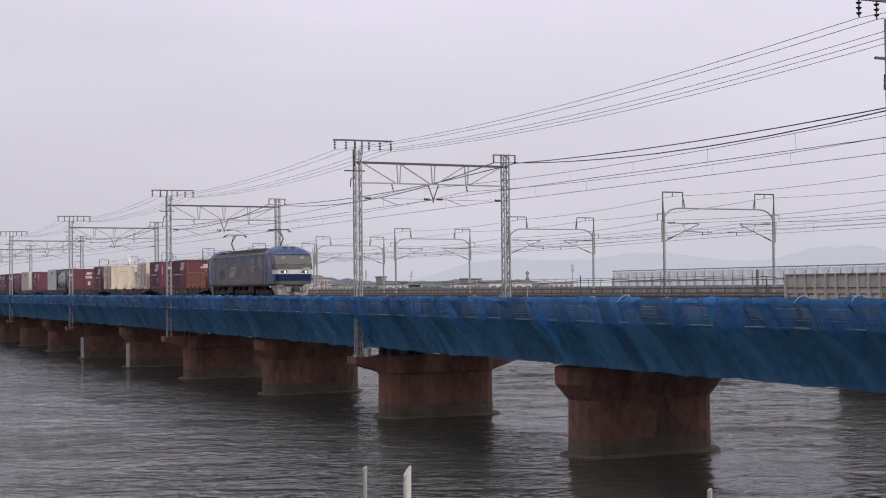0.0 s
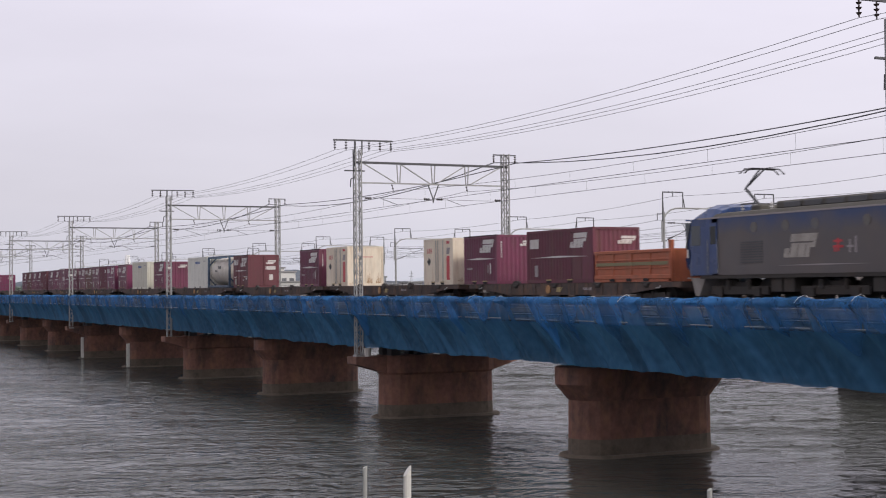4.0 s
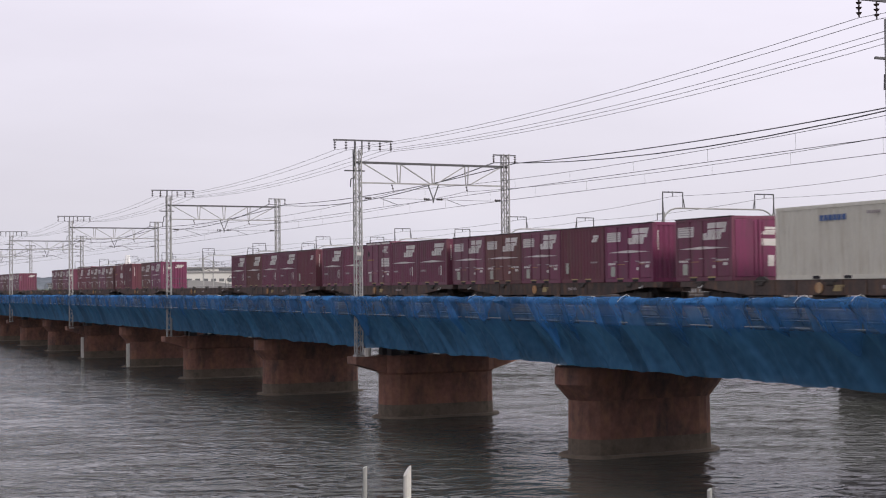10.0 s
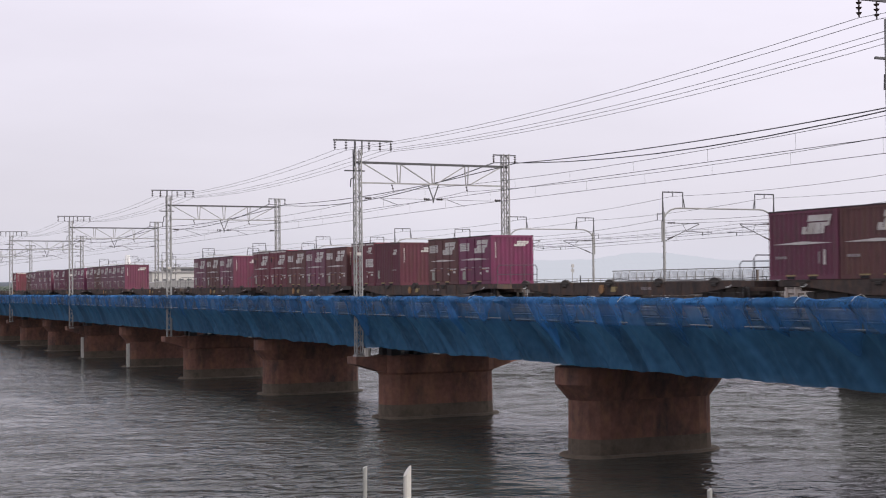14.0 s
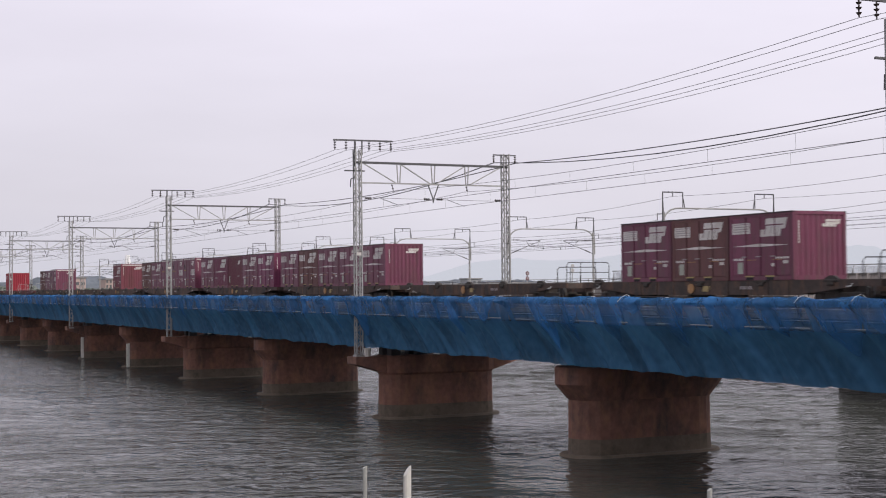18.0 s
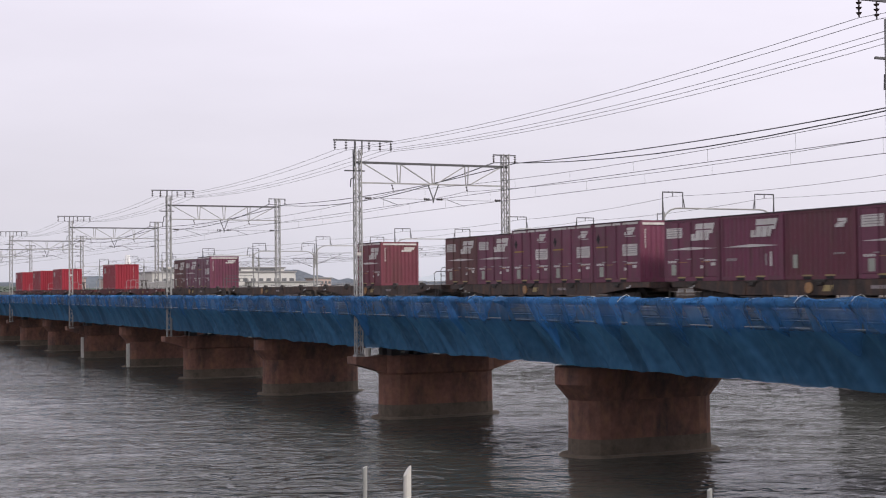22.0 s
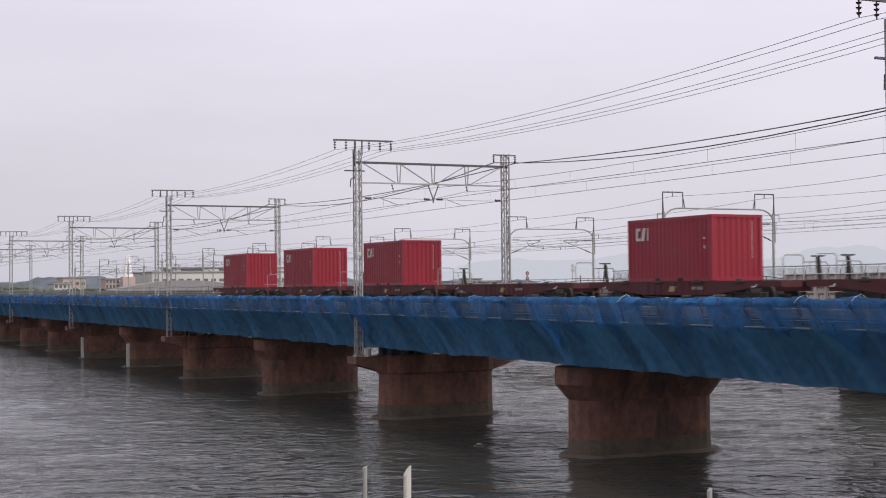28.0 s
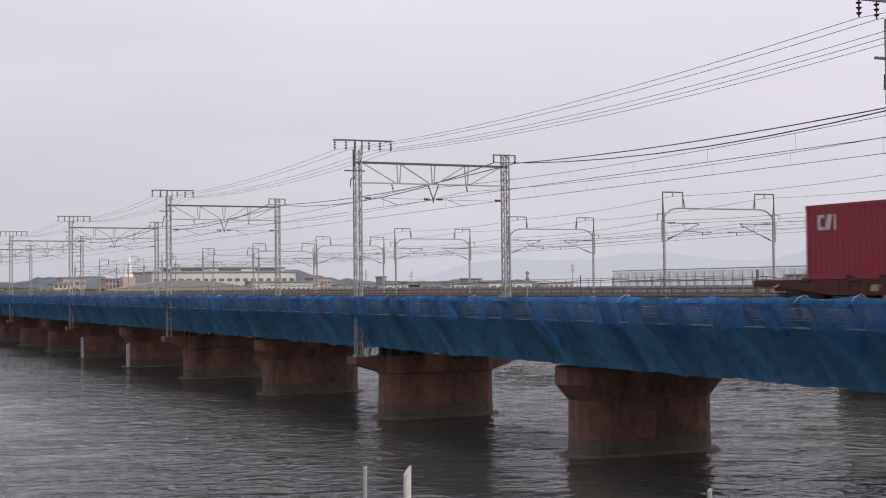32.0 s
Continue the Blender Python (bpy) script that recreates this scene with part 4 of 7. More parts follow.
SHX0, SHX1 = 60.4, 74.0
SH_Y = [14.5, 39.5, 64.5, 89.5, 114.2, 140.2, 164.4, 189.5, 214.5, 239.5, 264.5, 289.5, 314.5]
viaduct = thing("high_speed_viaduct", "concrete and steel viaduct of the high-speed line", "viaduct", kind="structure", at=pose(0, 0, HZ))
g = Geo().box(SHX0 + 0.3, SHX1 - 0.3, -400, 640, 6.35, 6.72)
part("deck", g, CONCRETE, viaduct)
for x in (62.4, 65.2, 68.9, 71.8):
    part("girder", Geo().box(x - 0.2, x + 0.2, -400, 640, 4.9, 6.35), GUARD, viaduct)
for y in range(-378, 640, 75):
    part("pier", loft([([(a + 67.2, b + y) for a, b in capsule(-3.4, 3.4, 1.1)], -4.2), ([(a + 67.2, b + y) for a, b in capsule(-3.4, 3.4, 1.1)], 4.2), ([(a + 67.2, b + y) for a, b in capsule(-5.6, 5.6, 1.2)], 4.9)]), CONCRETE, viaduct)
for tx in (65.05, 69.35):
    for o in (-0.72, 0.72):
        part("rail", Geo().box(tx + o - 0.035, tx + o + 0.035, -400, 640, 6.72, 6.95), RAILM, viaduct)
edge = Geo()
edge.box(SHX0, SHX0 + 0.16, 73.3, 640, 6.25, 6.80)
part("edge_beam", edge, GUARD, viaduct)
edge = Geo()
edge.box(SHX1 - 0.16, SHX1, -400, 640, 6.25, 7.55)
part("far_parapet", edge, CONCRETE, viaduct)
guard = thing("guard_rail", "brown steel guard rail along the viaduct edge", "guard rail", at=pose(0, 0, HZ))
for z in (7.0, 7.34):
    part("guard_beam", Geo().box(60.36, 60.42, 73.3, 420, z - 0.05, z + 0.05), GUARD, guard)
me = Geo().box(-0.05, 0.05, -0.06, 0.06, 6.3, 7.42).mesh("guard_post", GUARD)
for k in range(120):
    part("guard_post", me, GUARD, guard, at=pose(60.48, 73.6 + k * 1.6, 0))
part("foot_beam", Geo().box(60.28, 60.35, 60.0, 420, 6.84, 7.0 - 0.06), CONCRETE, guard, "pale beam along the foot of the rail")
rail_far = thing("parapet_rail", "pale handrail with posts on the far edge of the viaduct", "hand rail", at=pose(0, 0, HZ))
me = Geo().box(-0.03, 0.03, -0.04, 0.04, 7.5, 8.35).mesh("rail_post", STEEL)
for k in range(90):
    part("rail_post", me, STEEL, rail_far, at=pose(73.9, 100 + k * 2.2, 0))
for z in (7.95, 8.32):
    part("rail_bar", Geo().rod((73.9, 95, z), (73.9, 300, z), 0.03, 5), STEEL, rail_far)
cable = thing("trackside_cable", "dark cable slung on posts along the viaduct", "cable", at=pose(0, 0, HZ))
pts = []
for k in range(40):
    for i in range(4):
        t = i / 4
        pts.append((60.9, 40 + (k + t) * 6.0, 8.08 - 0.10 * 4 * t * (1 - t) + 0.05 * math.sin(k * 2.3)))
part("cable_run", Geo().path(pts, 0.035, 4), STEELDARK, cable)
for k in range(20):
    part("cable_post", Geo().bar((60.9, 40 + k * 12.0, 6.7), (60.9, 40 + k * 12.0, 8.12 + 0.35 * (k % 4 == 1)), 0.07), STEELDARK, cable)

round_sign = thing("round_sign", "two pale grey round signs on a viaduct post", "sign", at=pose(73.6, 122.4, HZ))
part("post", Geo().rod((0, 0, 6.7), (0, 0, 9.75), 0.04, 6), STEEL, round_sign)
for z in (9.15, 9.62):
    part("disc", Geo().rod((0, -0.08, z), (0, -0.05, z), 0.2, 12), INSULW, round_sign)
fence_mat = net_material("hazy_screen", (0.46, 0.46, 0.47), 0.20, 0.32, 0.08)
screen = thing("noise_screen", "pale see-through noise screen with closely set posts", "noise barrier", at=pose(0, 0, HZ))
me = Geo().bar((0, 0, 6.7), (0, 0, 8.45), 0.05).path([(0, 0, 8.4), (0.02, 0, 8.55), (0.06, 0, 8.66), (0.14, 0, 8.74)], 0.024, 5).mesh("screen_post", STEEL)
pm = Geo().box(-0.008, 0.008, 0.035, 1.065, 7.1, 8.66).mesh("screen_pane", fence_mat)
for k in range(58):
    part("screen_post", me, STEEL, screen, at=pose(61.3, 95.6 - 1.1 * k, 0))
    if k:
        part("screen_pane", pm, fence_mat, screen, at=pose(61.3, 95.6 - 1.1 * k, 0))
part("top_bar", Geo().box(61.25, 61.35, 32.8, 95.7, 8.72, 8.79), STEEL, screen)
part("low_bar", Geo().box(61.25, 61.35, 32.8, 95.7, 7.9, 7.95), STEEL, screen)
barrier_shelf = part("barrier_shelf", Geo().box(59.9, SHX0 + 0.35, 10, 96, 6.1, 6.32), CONCRETE, viaduct)
barrier = thing("panel_barrier", "solid tan panel barrier along the viaduct edge", "noise barrier", at=pose(0, 0, HZ))
upper_me = Geo().cbox(-0.03, 0.03, 0.05, 0.91, 7.36, 8.16, 0.02).mesh("upper_panel", TANPANEL)
lower_me = Geo().cbox(-0.03, 0.03, 0.05, 0.91, 6.98, 7.31, 0.02).mesh("lower_panel", TANPANEL)
foot_me = Geo().box(-0.02, 0.02, 0.3, 0.7, 6.4, 6.86).mesh("foot_panel", TANPANEL)
mp_ = Geo().cbox(-0.16, 0.06, -0.075, 0.075, 6.3, 8.2, 0.02).mesh("panel_post", TANPANEL)
for k in range(26):
    y = 72.1 - 0.96 * k
    part("upper_panel", upper_me, TANPANEL, barrier, at=pose(60.2, y, 0))
    part("lower_panel", lower_me, TANPANEL, barrier, at=pose(60.2, y, 0))
    part("foot_panel", foot_me, TANPANEL, barrier, at=pose(60.2, y, 0))
    part("panel_post", mp_, CONCRETE, barrier, at=pose(60.16, y + 0.96, 0))
part("cap_rail", Geo().box(60.02, 60.26, 47.0, 73.15, 8.16, 8.23), CONCRETE, barrier)
part("middle_rail", Geo().box(60.1, 60.2, 47.0, 73.1, 7.31, 7.36), GUARD, barrier)
part("end_post", Geo().box(60.2, 60.32, 76.1, 76.22, 6.3, 8.56), GUARD, guard, "tall brown post")


def make_portal(xr, tall=1.0):
    """tall: height over the eye line, against the tallest of the line."""
    def lift(g):
        g.v = [(a, b, c if c < 7.6 else 7.6 + (c - 7.6) * tall) for a, b, c in g.v]
        return g
    root = thing("catenary_portal", "slender tubular catenary portal of the high-speed line", "line gantry", "portals of the high-speed line")
    for s, x in ((1, 62.0), (-1, xr)):
        part("pole", lift(Geo().rod((x, 0, 6.5), (x, 0, 13.2), 0.108, 10, 0.092)), STEEL, root)
        bolts = Geo()
        for k in range(11):
            bolts.bar((x - 0.20 if k % 2 else x, 0, 7.6 + k * 0.42), (x if k % 2 else x + 0.20, 0, 7.6 + k * 0.42), 0.035)
        part("step_bolts", lift(bolts.bar((x - 0.3, -0.1, 7.75), (x + 0.55, -0.1, 7.75), 0.05)), STEEL, root)
        part("weight_tube", lift(Geo().rod((x - s * 0.16, 0, 10.9), (x - s * 0.16, 0, 12.5), 0.07, 8)), STEEL, root)
        c = Geo()
        pts = []
        for k in range(7):
            t = math.pi / 2 * k / 6
            pts.append((x + s * 1.35 * (1 - math.cos(t)), 0, 12.5 + 1.0 * math.sin(t)))
        part("knee", lift(c.path(pts, 0.066, 7)), STEEL, root)
        # loop on top
        xi = x + s * 1.78
        part("loop_post", lift(Geo().bar((x - s * 0.12, 0, 12.1), (x - s * 0.08, 0, 14.7), 0.07).bar((x - s * 0.02, 0, 12.9), (x - s * 0.08, 0, 14.0), 0.07)), STEELDARK, root)
        part("loop_post", lift(Geo().bar((xi, 0, 13.45), (xi, 0, 14.7), 0.06).bar((xi + s * 0.18, 0, 13.45), (xi + s * 0.05, 0, 14.2), 0.05)), STEELDARK, root)
        part("loop_bar", lift(disc_string((x - s * 0.1, 0, 14.72), (xi, 0, 14.72), 5, 0.07, 0.045)), STEELDARK, root)
        part("suspension_clamp", lift(Geo().bar((x + s * 0.85, 0, 14.7), (x + s * 0.85, 0, 14.4), 0.05)), STEELDARK, root)
        part("feeder_bracket", lift(Geo().path([(x, 0, 13.05), (x - s * 0.6, 0, 13.05), (x - s * 0.6, 0, 12.55)], 0.03, 5)), STEELDARK, root)
        # cantilever
        e = x + s * 3.25
        part("top_tube", lift(Geo().rod((x, 0, 12.36), (e, 0, 12.33), 0.03, 5)), STEELDARK, root)
        part("tube_insulator", lift(disc_string((x + s * 0.35, 0, 12.36), (x + s * 1.1, 0, 12.36), 5, 0.075)), INSUL, root)
        part("stay_tube", lift(Geo().rod((x, 0, 10.95), (e, 0, 12.28), 0.032, 5)), STEELDARK, root)
        part("stay_insulator", lift(disc_string((x + s * 0.3, 0, 11.08), (x + s * 1.0, 0, 11.37), 5, 0.075)), INSUL, root)
        part("register_tube", lift(Geo().rod((x + s * 2.05, 0, 11.72), (x + s * 4.5, 0, 11.66), 0.026, 5).rod((x + s * 2.05, 0, 11.75), (x + s * 1.7, 0, 12.34), 0.02, 4).bar((x + s * 3.6, 0, 11.66), (x + s * 3.6, 0, 11.4), 0.05)), STEELDARK, root)
    part("beam", lift(Geo().rod((63.3, 0, 13.5), (xr - 1.3, 0, 13.5), 0.062, 8)), STEEL, root)
    part("foot_bracket", lift(Geo().path([(62.0, 0, 8.1), (61.6, 0, 7.9), (61.3, 0, 7.95)], 0.04, 5)), STEELDARK, root)
    return root


portal = make_portal(72.45)
portal.matrix_basis = pose(0, SH_Y[0], HZ)
for y in SH_Y[1:4]:
    copy_thing(portal, pose(0, y, HZ))
portal = make_portal(71.0, 0.905)
portal.matrix_basis = pose(0, SH_Y[4], HZ)
for y in SH_Y[5:]:
    copy_thing(portal, pose(0, y, HZ))
def stepped_wire(left, off, z, sag, r):
    """Wire from portal to portal; the portals of the far stretch are lower and narrower."""
    pts = []
    ends = [((62.0 + off) if left else ((72.45 if y < 100 else 71.0) - off), y, HZ + (z if y < 100 else 7.6 + (z - 7.6) * 0.905)) for y in SH_Y]
    for a, b in zip(ends[:-1], ends[1:]):
        for i in range(6):
            t = i / 6
            pts.append((a[0] + (b[0] - a[0]) * t, a[1] + (b[1] - a[1]) * t, a[2] + (b[2] - a[2]) * t - sag * 4 * t * (1 - t)))
    pts.append(ends[-1])
    tagged(new("catenary_wire", Geo().path(pts, r, 4).mesh("catenary_wire", WIRE)), "thin grey wire of the high-speed line", "overhead wire", "overhead wires")
    return pts


for left in (True, False):
    stepped_wire(left, 0.85, 14.4, 0.25, 0.017)
    stepped_wire(left, -0.6, 12.55, 0.3, 0.016)
    upper = stepped_wire(left, 3.05, 12.4, 0.18, 0.016)
    stepped_wire(left, 3.05, 11.85, 0.1, 0.011)
    lower = stepped_wire(left, 3.05, 11.45, 0.0, 0.016)
    drop = Geo()
    for a, b in zip(upper, lower):
        drop.rod(a, b, 0.007, 3)
    tagged(new("dropper_wires", drop.mesh("dropper_wires", WIRE)), "thin droppers of the high-speed line", "overhead wire", "overhead wires", "stuff")


# ================= poles in the water by the bank =================
Geo.unit = U

def water_pole(x, y, top, r, material, label, lean, cut):
    root = thing("water_pole", label, "pole", "poles by the bank", at=upose(x, y, 0))
    g = Geo()
    n = 12
    base = Vector((-lean * 4.5, 0, -4.3))
    pts = []
    for c, rad, zz in ((base, r * 1.05, None), (Vector((0, 0, top)), r, cut)):
        for k in range(n):
            t = 2 * math.pi * k / n
            p = c + Vector((math.cos(t) * rad, math.sin(t) * rad, 0))
            if zz:
                p.z += zz * (math.cos(t) - 1)
            pts.append(p)
    g.add(pts, [(k, (k + 1) % n, n + (k + 1) % n, n + k) for k in range(n)] + [tuple(range(n, 2 * n))])
    part("pipe", g, material, root, smooth=False)
    return root


water_pole(10.0, 22.2, 4.54, 0.068, PVC, "broken white plastic pole standing in the water", 0.02, 0.09)
water_pole(10.5, 25.3, 4.16, 0.042, PVCG, "thin grey weathered pole standing in the water", 0.02, 0.02)
water_pole(12.0, 16.3, 4.74, 0.036, PVCG, "short pale pole by the bank", 0.0, 0.02)
for y in (142.5, 164.5):
    gp = thing("tide_gauge", "white water-level gauge board on a pier", "gauge board", "gauge boards", at=upose(32.3, y - 4.4, 0))
    part("board", Geo().cbox(-0.16, 0.16, -0.05, 0.05, 0.1, 2.4, 0.02), PVC, gp)
    part("back_post", Geo().bar((0, 0.1, -4.2), (0, 0.1, 2.3), 0.1), STEELDARK, gp)


# ================= distance =================
Geo.unit = 1.0

SHOREM = mat("far_shore_ground", (0.16, 0.17, 0.14), 0.9, vary=0.2, scale=0.02, fine=0.2, bump=0)
# foliage green greyed, and hill colour blued, to carry the distance haze
TREEM = mat("far_foliage", (0.115, 0.140, 0.115), 0.9, vary=0.4, scale=0.08, fine=0.6, bump=0.5, bdist=0.8)
HAZEHILL = mat("haze_tinted_hill", (0.150, 0.168, 0.192), 1.0, vary=0.4, scale=0.03, fine=0.2, bump=0, spec=0.0)
# mountain backdrop glows evenly; the haze before it is in this colour
HAZEMT = glow("haze_glow_mountain", (0.480, 0.500, 0.570), 1.0)
WALLW = mat("pale_building_wall", (0.60, 0.59, 0.56), 0.8, vary=0.06, scale=0.05, fine=0.5, bump=0)
WALLP = mat("pink_building_wall", (0.52, 0.40, 0.36), 0.8, vary=0.08, scale=0.05, fine=0.5, bump=0)
TOWERW = mat("white_tower_cladding", (0.86, 0.85, 0.85), 0.6, vary=0.04, scale=0.2, fine=0.8, bump=0)
ROOFG = mat("grey_roof", (0.25, 0.245, 0.245), 0.7, vary=0.1, scale=0.05, fine=0.5, bump=0)
PANEDARK = mat("far_window_glass", (0.13, 0.135, 0.14), 0.3, bump=0)
shore = Geo().prism([(648, -4.1), (660, 3.2), (664, 4.6), (2600, 5.0), (2600, -4.1)], -600, 1100, 'x')
tagged(new("far_shore", shore.mesh("far_shore", SHOREM)), "low far shore with scrub and buildings", "shore", kind="structure")


def ridge(name, label, y, x0, x1, z0, top, material, n=160, rough=1.0, seed=0.0, depth=120):
    g = Geo()
    for k in range(n + 1):
        t = k / n
        x = x0 + (x1 - x0) * t
        h = top(t) * (1 + 0.05 * rough * noise.noise((t * 60, seed, 0)) + 0.10 * rough * noise.noise((t * 18, seed, 1)))
        g.v += [(x, y, z0), (x, y + depth * 0.25, z0 + h * 0.72), (x, y + depth * 0.5, z0 + h), (x, y + depth, z0)]
    for k in range(n):
        a, b = k * 4, (k + 1) * 4
        for q in range(3):
            g.f.append((a + q, b + q, b + q + 1, a + q + 1))
    return tagged(new(name, g.mesh(name, material)), label, "hills", kind="structure")


ridge("backdrop_mountains", "mountain backdrop on the horizon, glowing in a painted haze colour", 3000, 1250, 3350, 0, lambda t: 46 * min(1, t * 7) + 45 * math.exp(-((t - 0.395) / 0.124) ** 2) + 68 * math.exp(-((t - 0.705) / 0.128) ** 2) + 25 * math.exp(-((t - 0.19) / 0.086) ** 2), HAZEMT, seed=2.0, rough=0.8)
ridge("far_hills", "wooded hills behind the far shore, tinted with painted haze", 1900, 190, 1100, 0, lambda t: 17 + 10 * math.exp(-((t - 0.2) / 0.08) ** 2) + 19 * math.exp(-((t - 0.56) / 0.035) ** 2) + 7 * math.exp(-((t - 0.63) / 0.04) ** 2), HAZEHILL, n=420, seed=5.0, rough=2.2)


def far_building(name, label, x0, x1, y0, y1, z1, wall, floors, cols, roof=0.8, z0=4.4):
    root = thing(name, label, "building")
    part("wall", Geo().cbox(x0, x1, y0, y1, z0, z1, 0.1), wall, root)
    part("roof", Geo().cbox(x0 - 0.6, x1 + 0.6, y0 - 0.6, y1 + 0.6, z1, z1 + roof, 0.1), ROOFG, root)
    me = Geo().box(-(x1 - x0) / cols * 0.3, (x1 - x0) / cols * 0.3, -0.15, 0.0, 0, 1.5).mesh("window", PANEDARK)
    for i in range(floors):
        for k in range(cols):
            part("window", me, PANEDARK, root, at=pose(x0 + (k + 0.5) * (x1 - x0) / cols, y0, z0 + 1.6 + i * (z1 - z0 - 1) / floors))
    return root


far_building("long_building", "long white waterfront building with a grey roof", 176, 252, 700, 740, 15.5, WALLW, 2, 18)
far_building("upper_hall", "pale upper hall with a wide flat roof", 190, 250, 712, 735, 17.8, WALLW, 1, 3, z0=15.0)
far_building("low_wing", "low pale wing with a row of windows", 225, 262, 690, 699, 10.2, WALLW, 1, 14)
far_building("pink_hotel", "small pink hotel among the trees", 157, 164, 720, 735, 12.4, WALLP, 3, 4)
far_building("pink_house", "pink and white house on the far shore", 132, 143, 700, 715, 13.0, WALLP, 2, 4)
far_building("white_annex", "white annex beside the pink house", 126, 134, 690, 705, 10.0, WALLW, 2, 4)
far_building("brown_roof_house", "house with brownish roof near the water", 262, 272, 700, 712, 12.0, WALLP, 2, 5)
for x0, w, h in ((300, 12, 8.2), (330, 22, 8.6), (372, 16, 8.4), (398, 30, 8.9), (440, 18, 8.5), (344, 9, 9.8)):
    far_building("shore_house", "low pale house on the far shore", x0, x0 + w, 760, 772, h, WALLW, 1, 5)
# haze over the distant blocks and pylons is put into this grey
HAZEBLOCK = mat("haze_tinted_block", (0.31, 0.32, 0.34), 0.9, vary=0.08, scale=0.05, fine=0.5, bump=0)
for x, y, w, top in ((356, 827, 3.0, 13.6), (404, 801, 10, 11.8)):
    far_building("distant_block", "grey block beyond the far shore, haze in its colour", x, x + w, y, y + 10, top, HAZEBLOCK, 2, 3)
for x, y, top in ((347, 832, 18.6), (373, 819, 17.8)):
    pylon = thing("power_pylon", "slender power pylon beyond the far shore, haze in its colour", "pylon", "pylons beyond the shore", at=pose(x, y, 4.4))
    h = top - 4.4
    for sx in (-1, 1):
        part("leg", Geo().bar((sx * 0.9, 0, 0), (sx * 0.15, 0, h), 0.22), HAZEBLOCK, pylon)
    for z, w in ((0.72, 1.6), (0.85, 1.3)):
        part("cross_arm", Geo().bar((-w, 0, h * z), (w, 0, h * z), 0.2), HAZEBLOCK, pylon)
tower = thing("white_tower", "slender white tower with a tapering spire", "tower", at=pose(166.5, 712, 4.4))
part("shaft", Geo().cbox(-3.2, 3.2, -3, 3, 0, 9.5, 0.2), WALLP, tower)
part("spire", Geo().rod((0, 0, 9.5), (0, 0, 14.5), 2.6, 10, 2.0).rod((0, 0, 14.5), (0, 0, 20.5), 1.8, 10, 1.1), TOWERW, tower, "white tapering spire")
dome = thing("grey_vault_roof", "wide curved grey roof of a waterfront hall", "building")
pts = [(150 + 70 * k / 16, 4.4 + 7.2 * math.sin(math.pi * (0.12 + 0.76 * k / 16))) for k in range(17)]
part("vault", Geo().prism(pts + [(220, 4.3), (150, 4.3)], 670, 689, 'y'), ROOFG, dome)


def wood(name, label, x0, x1, y, h, n, seed, z0=4.4, r=2.4):
    """A far belt of trees: many small clumps."""
    rnd = random.Random(seed)
    g = Geo()
    for k in range(n):
        c = Vector((rnd.uniform(x0, x1), y + rnd.uniform(-6, 6), z0 + h * rnd.uniform(0.1, 1.0)))
        s = r * rnd.uniform(0.5, 1.1)
        pts = [c + Vector((math.cos(2 * math.pi * i / 6) * s, math.sin(2 * math.pi * i / 6) * s, s * rnd.uniform(-0.5, 0.3))) for i in range(6)]
        pts += [c + Vector((0, 0, s * rnd.uniform(0.5, 0.9))), c - Vector((0, 0, s))]
        g.add(pts, [(i, (i + 1) % 6, 6) for i in range(6)] + [((i + 1) % 6, i, 7) for i in range(6)])
    return tagged(new(name, g.mesh(name, TREEM)), label, "trees", kind="stuff")


wood("shore_trees", "dark green trees along the far shore", 96, 117, 690, 4.6, 700, 3, r=1.2)
wood("shore_trees", "low grey-green trees before the houses", 117, 160, 696, 3.4, 800, 8, r=1.1)
wood("shore_trees", "dark green trees behind the waterfront", 255, 470, 790, 3.0, 1200, 4, r=1.1)
wood("shore_bushes", "low green bushes beside the bridge end", 44, 126, 660, 3.0, 1500, 5, r=0.9)


# ================= freight train =================
CB = 1.0 + RAIL_Z              # underside of the containers
CW = 1.245                   # half width


def mark(g, side, a0, a1, z0, z1, proud, skew=0.0):
    """Flat painted patch: side 's' on the flank towards the bank, 'f' on the leading end."""
    if side == 's':
        x = -CW - proud
        return g.add([(x, a1, z0), (x, a0, z0), (x, a0 - skew, z1), (x, a1 - skew, z1), (x + 0.004, a1, z0), (x + 0.004, a0, z0), (x + 0.004, a0 - skew, z1), (x + 0.004, a1 - skew, z1)],
                     [(0, 1, 2, 3), (4, 7, 6, 5), (0, 4, 5, 1), (2, 6, 7, 3), (1, 5, 6, 2), (0, 3, 7, 4)])
    y = proud
    return g.add([(a0, y, z0), (a1, y, z0), (a1 + skew, y, z1), (a0 + skew, y, z1), (a0, y + 0.004, z0), (a1, y + 0.004, z0), (a1 + skew, y + 0.004, z1), (a0 + skew, y + 0.004, z1)],
                 [(0, 1, 2, 3), (4, 7, 6, 5), (0, 4, 5, 1), (2, 6, 7, 3), (1, 5, 6, 2), (0, 3, 7, 4)])


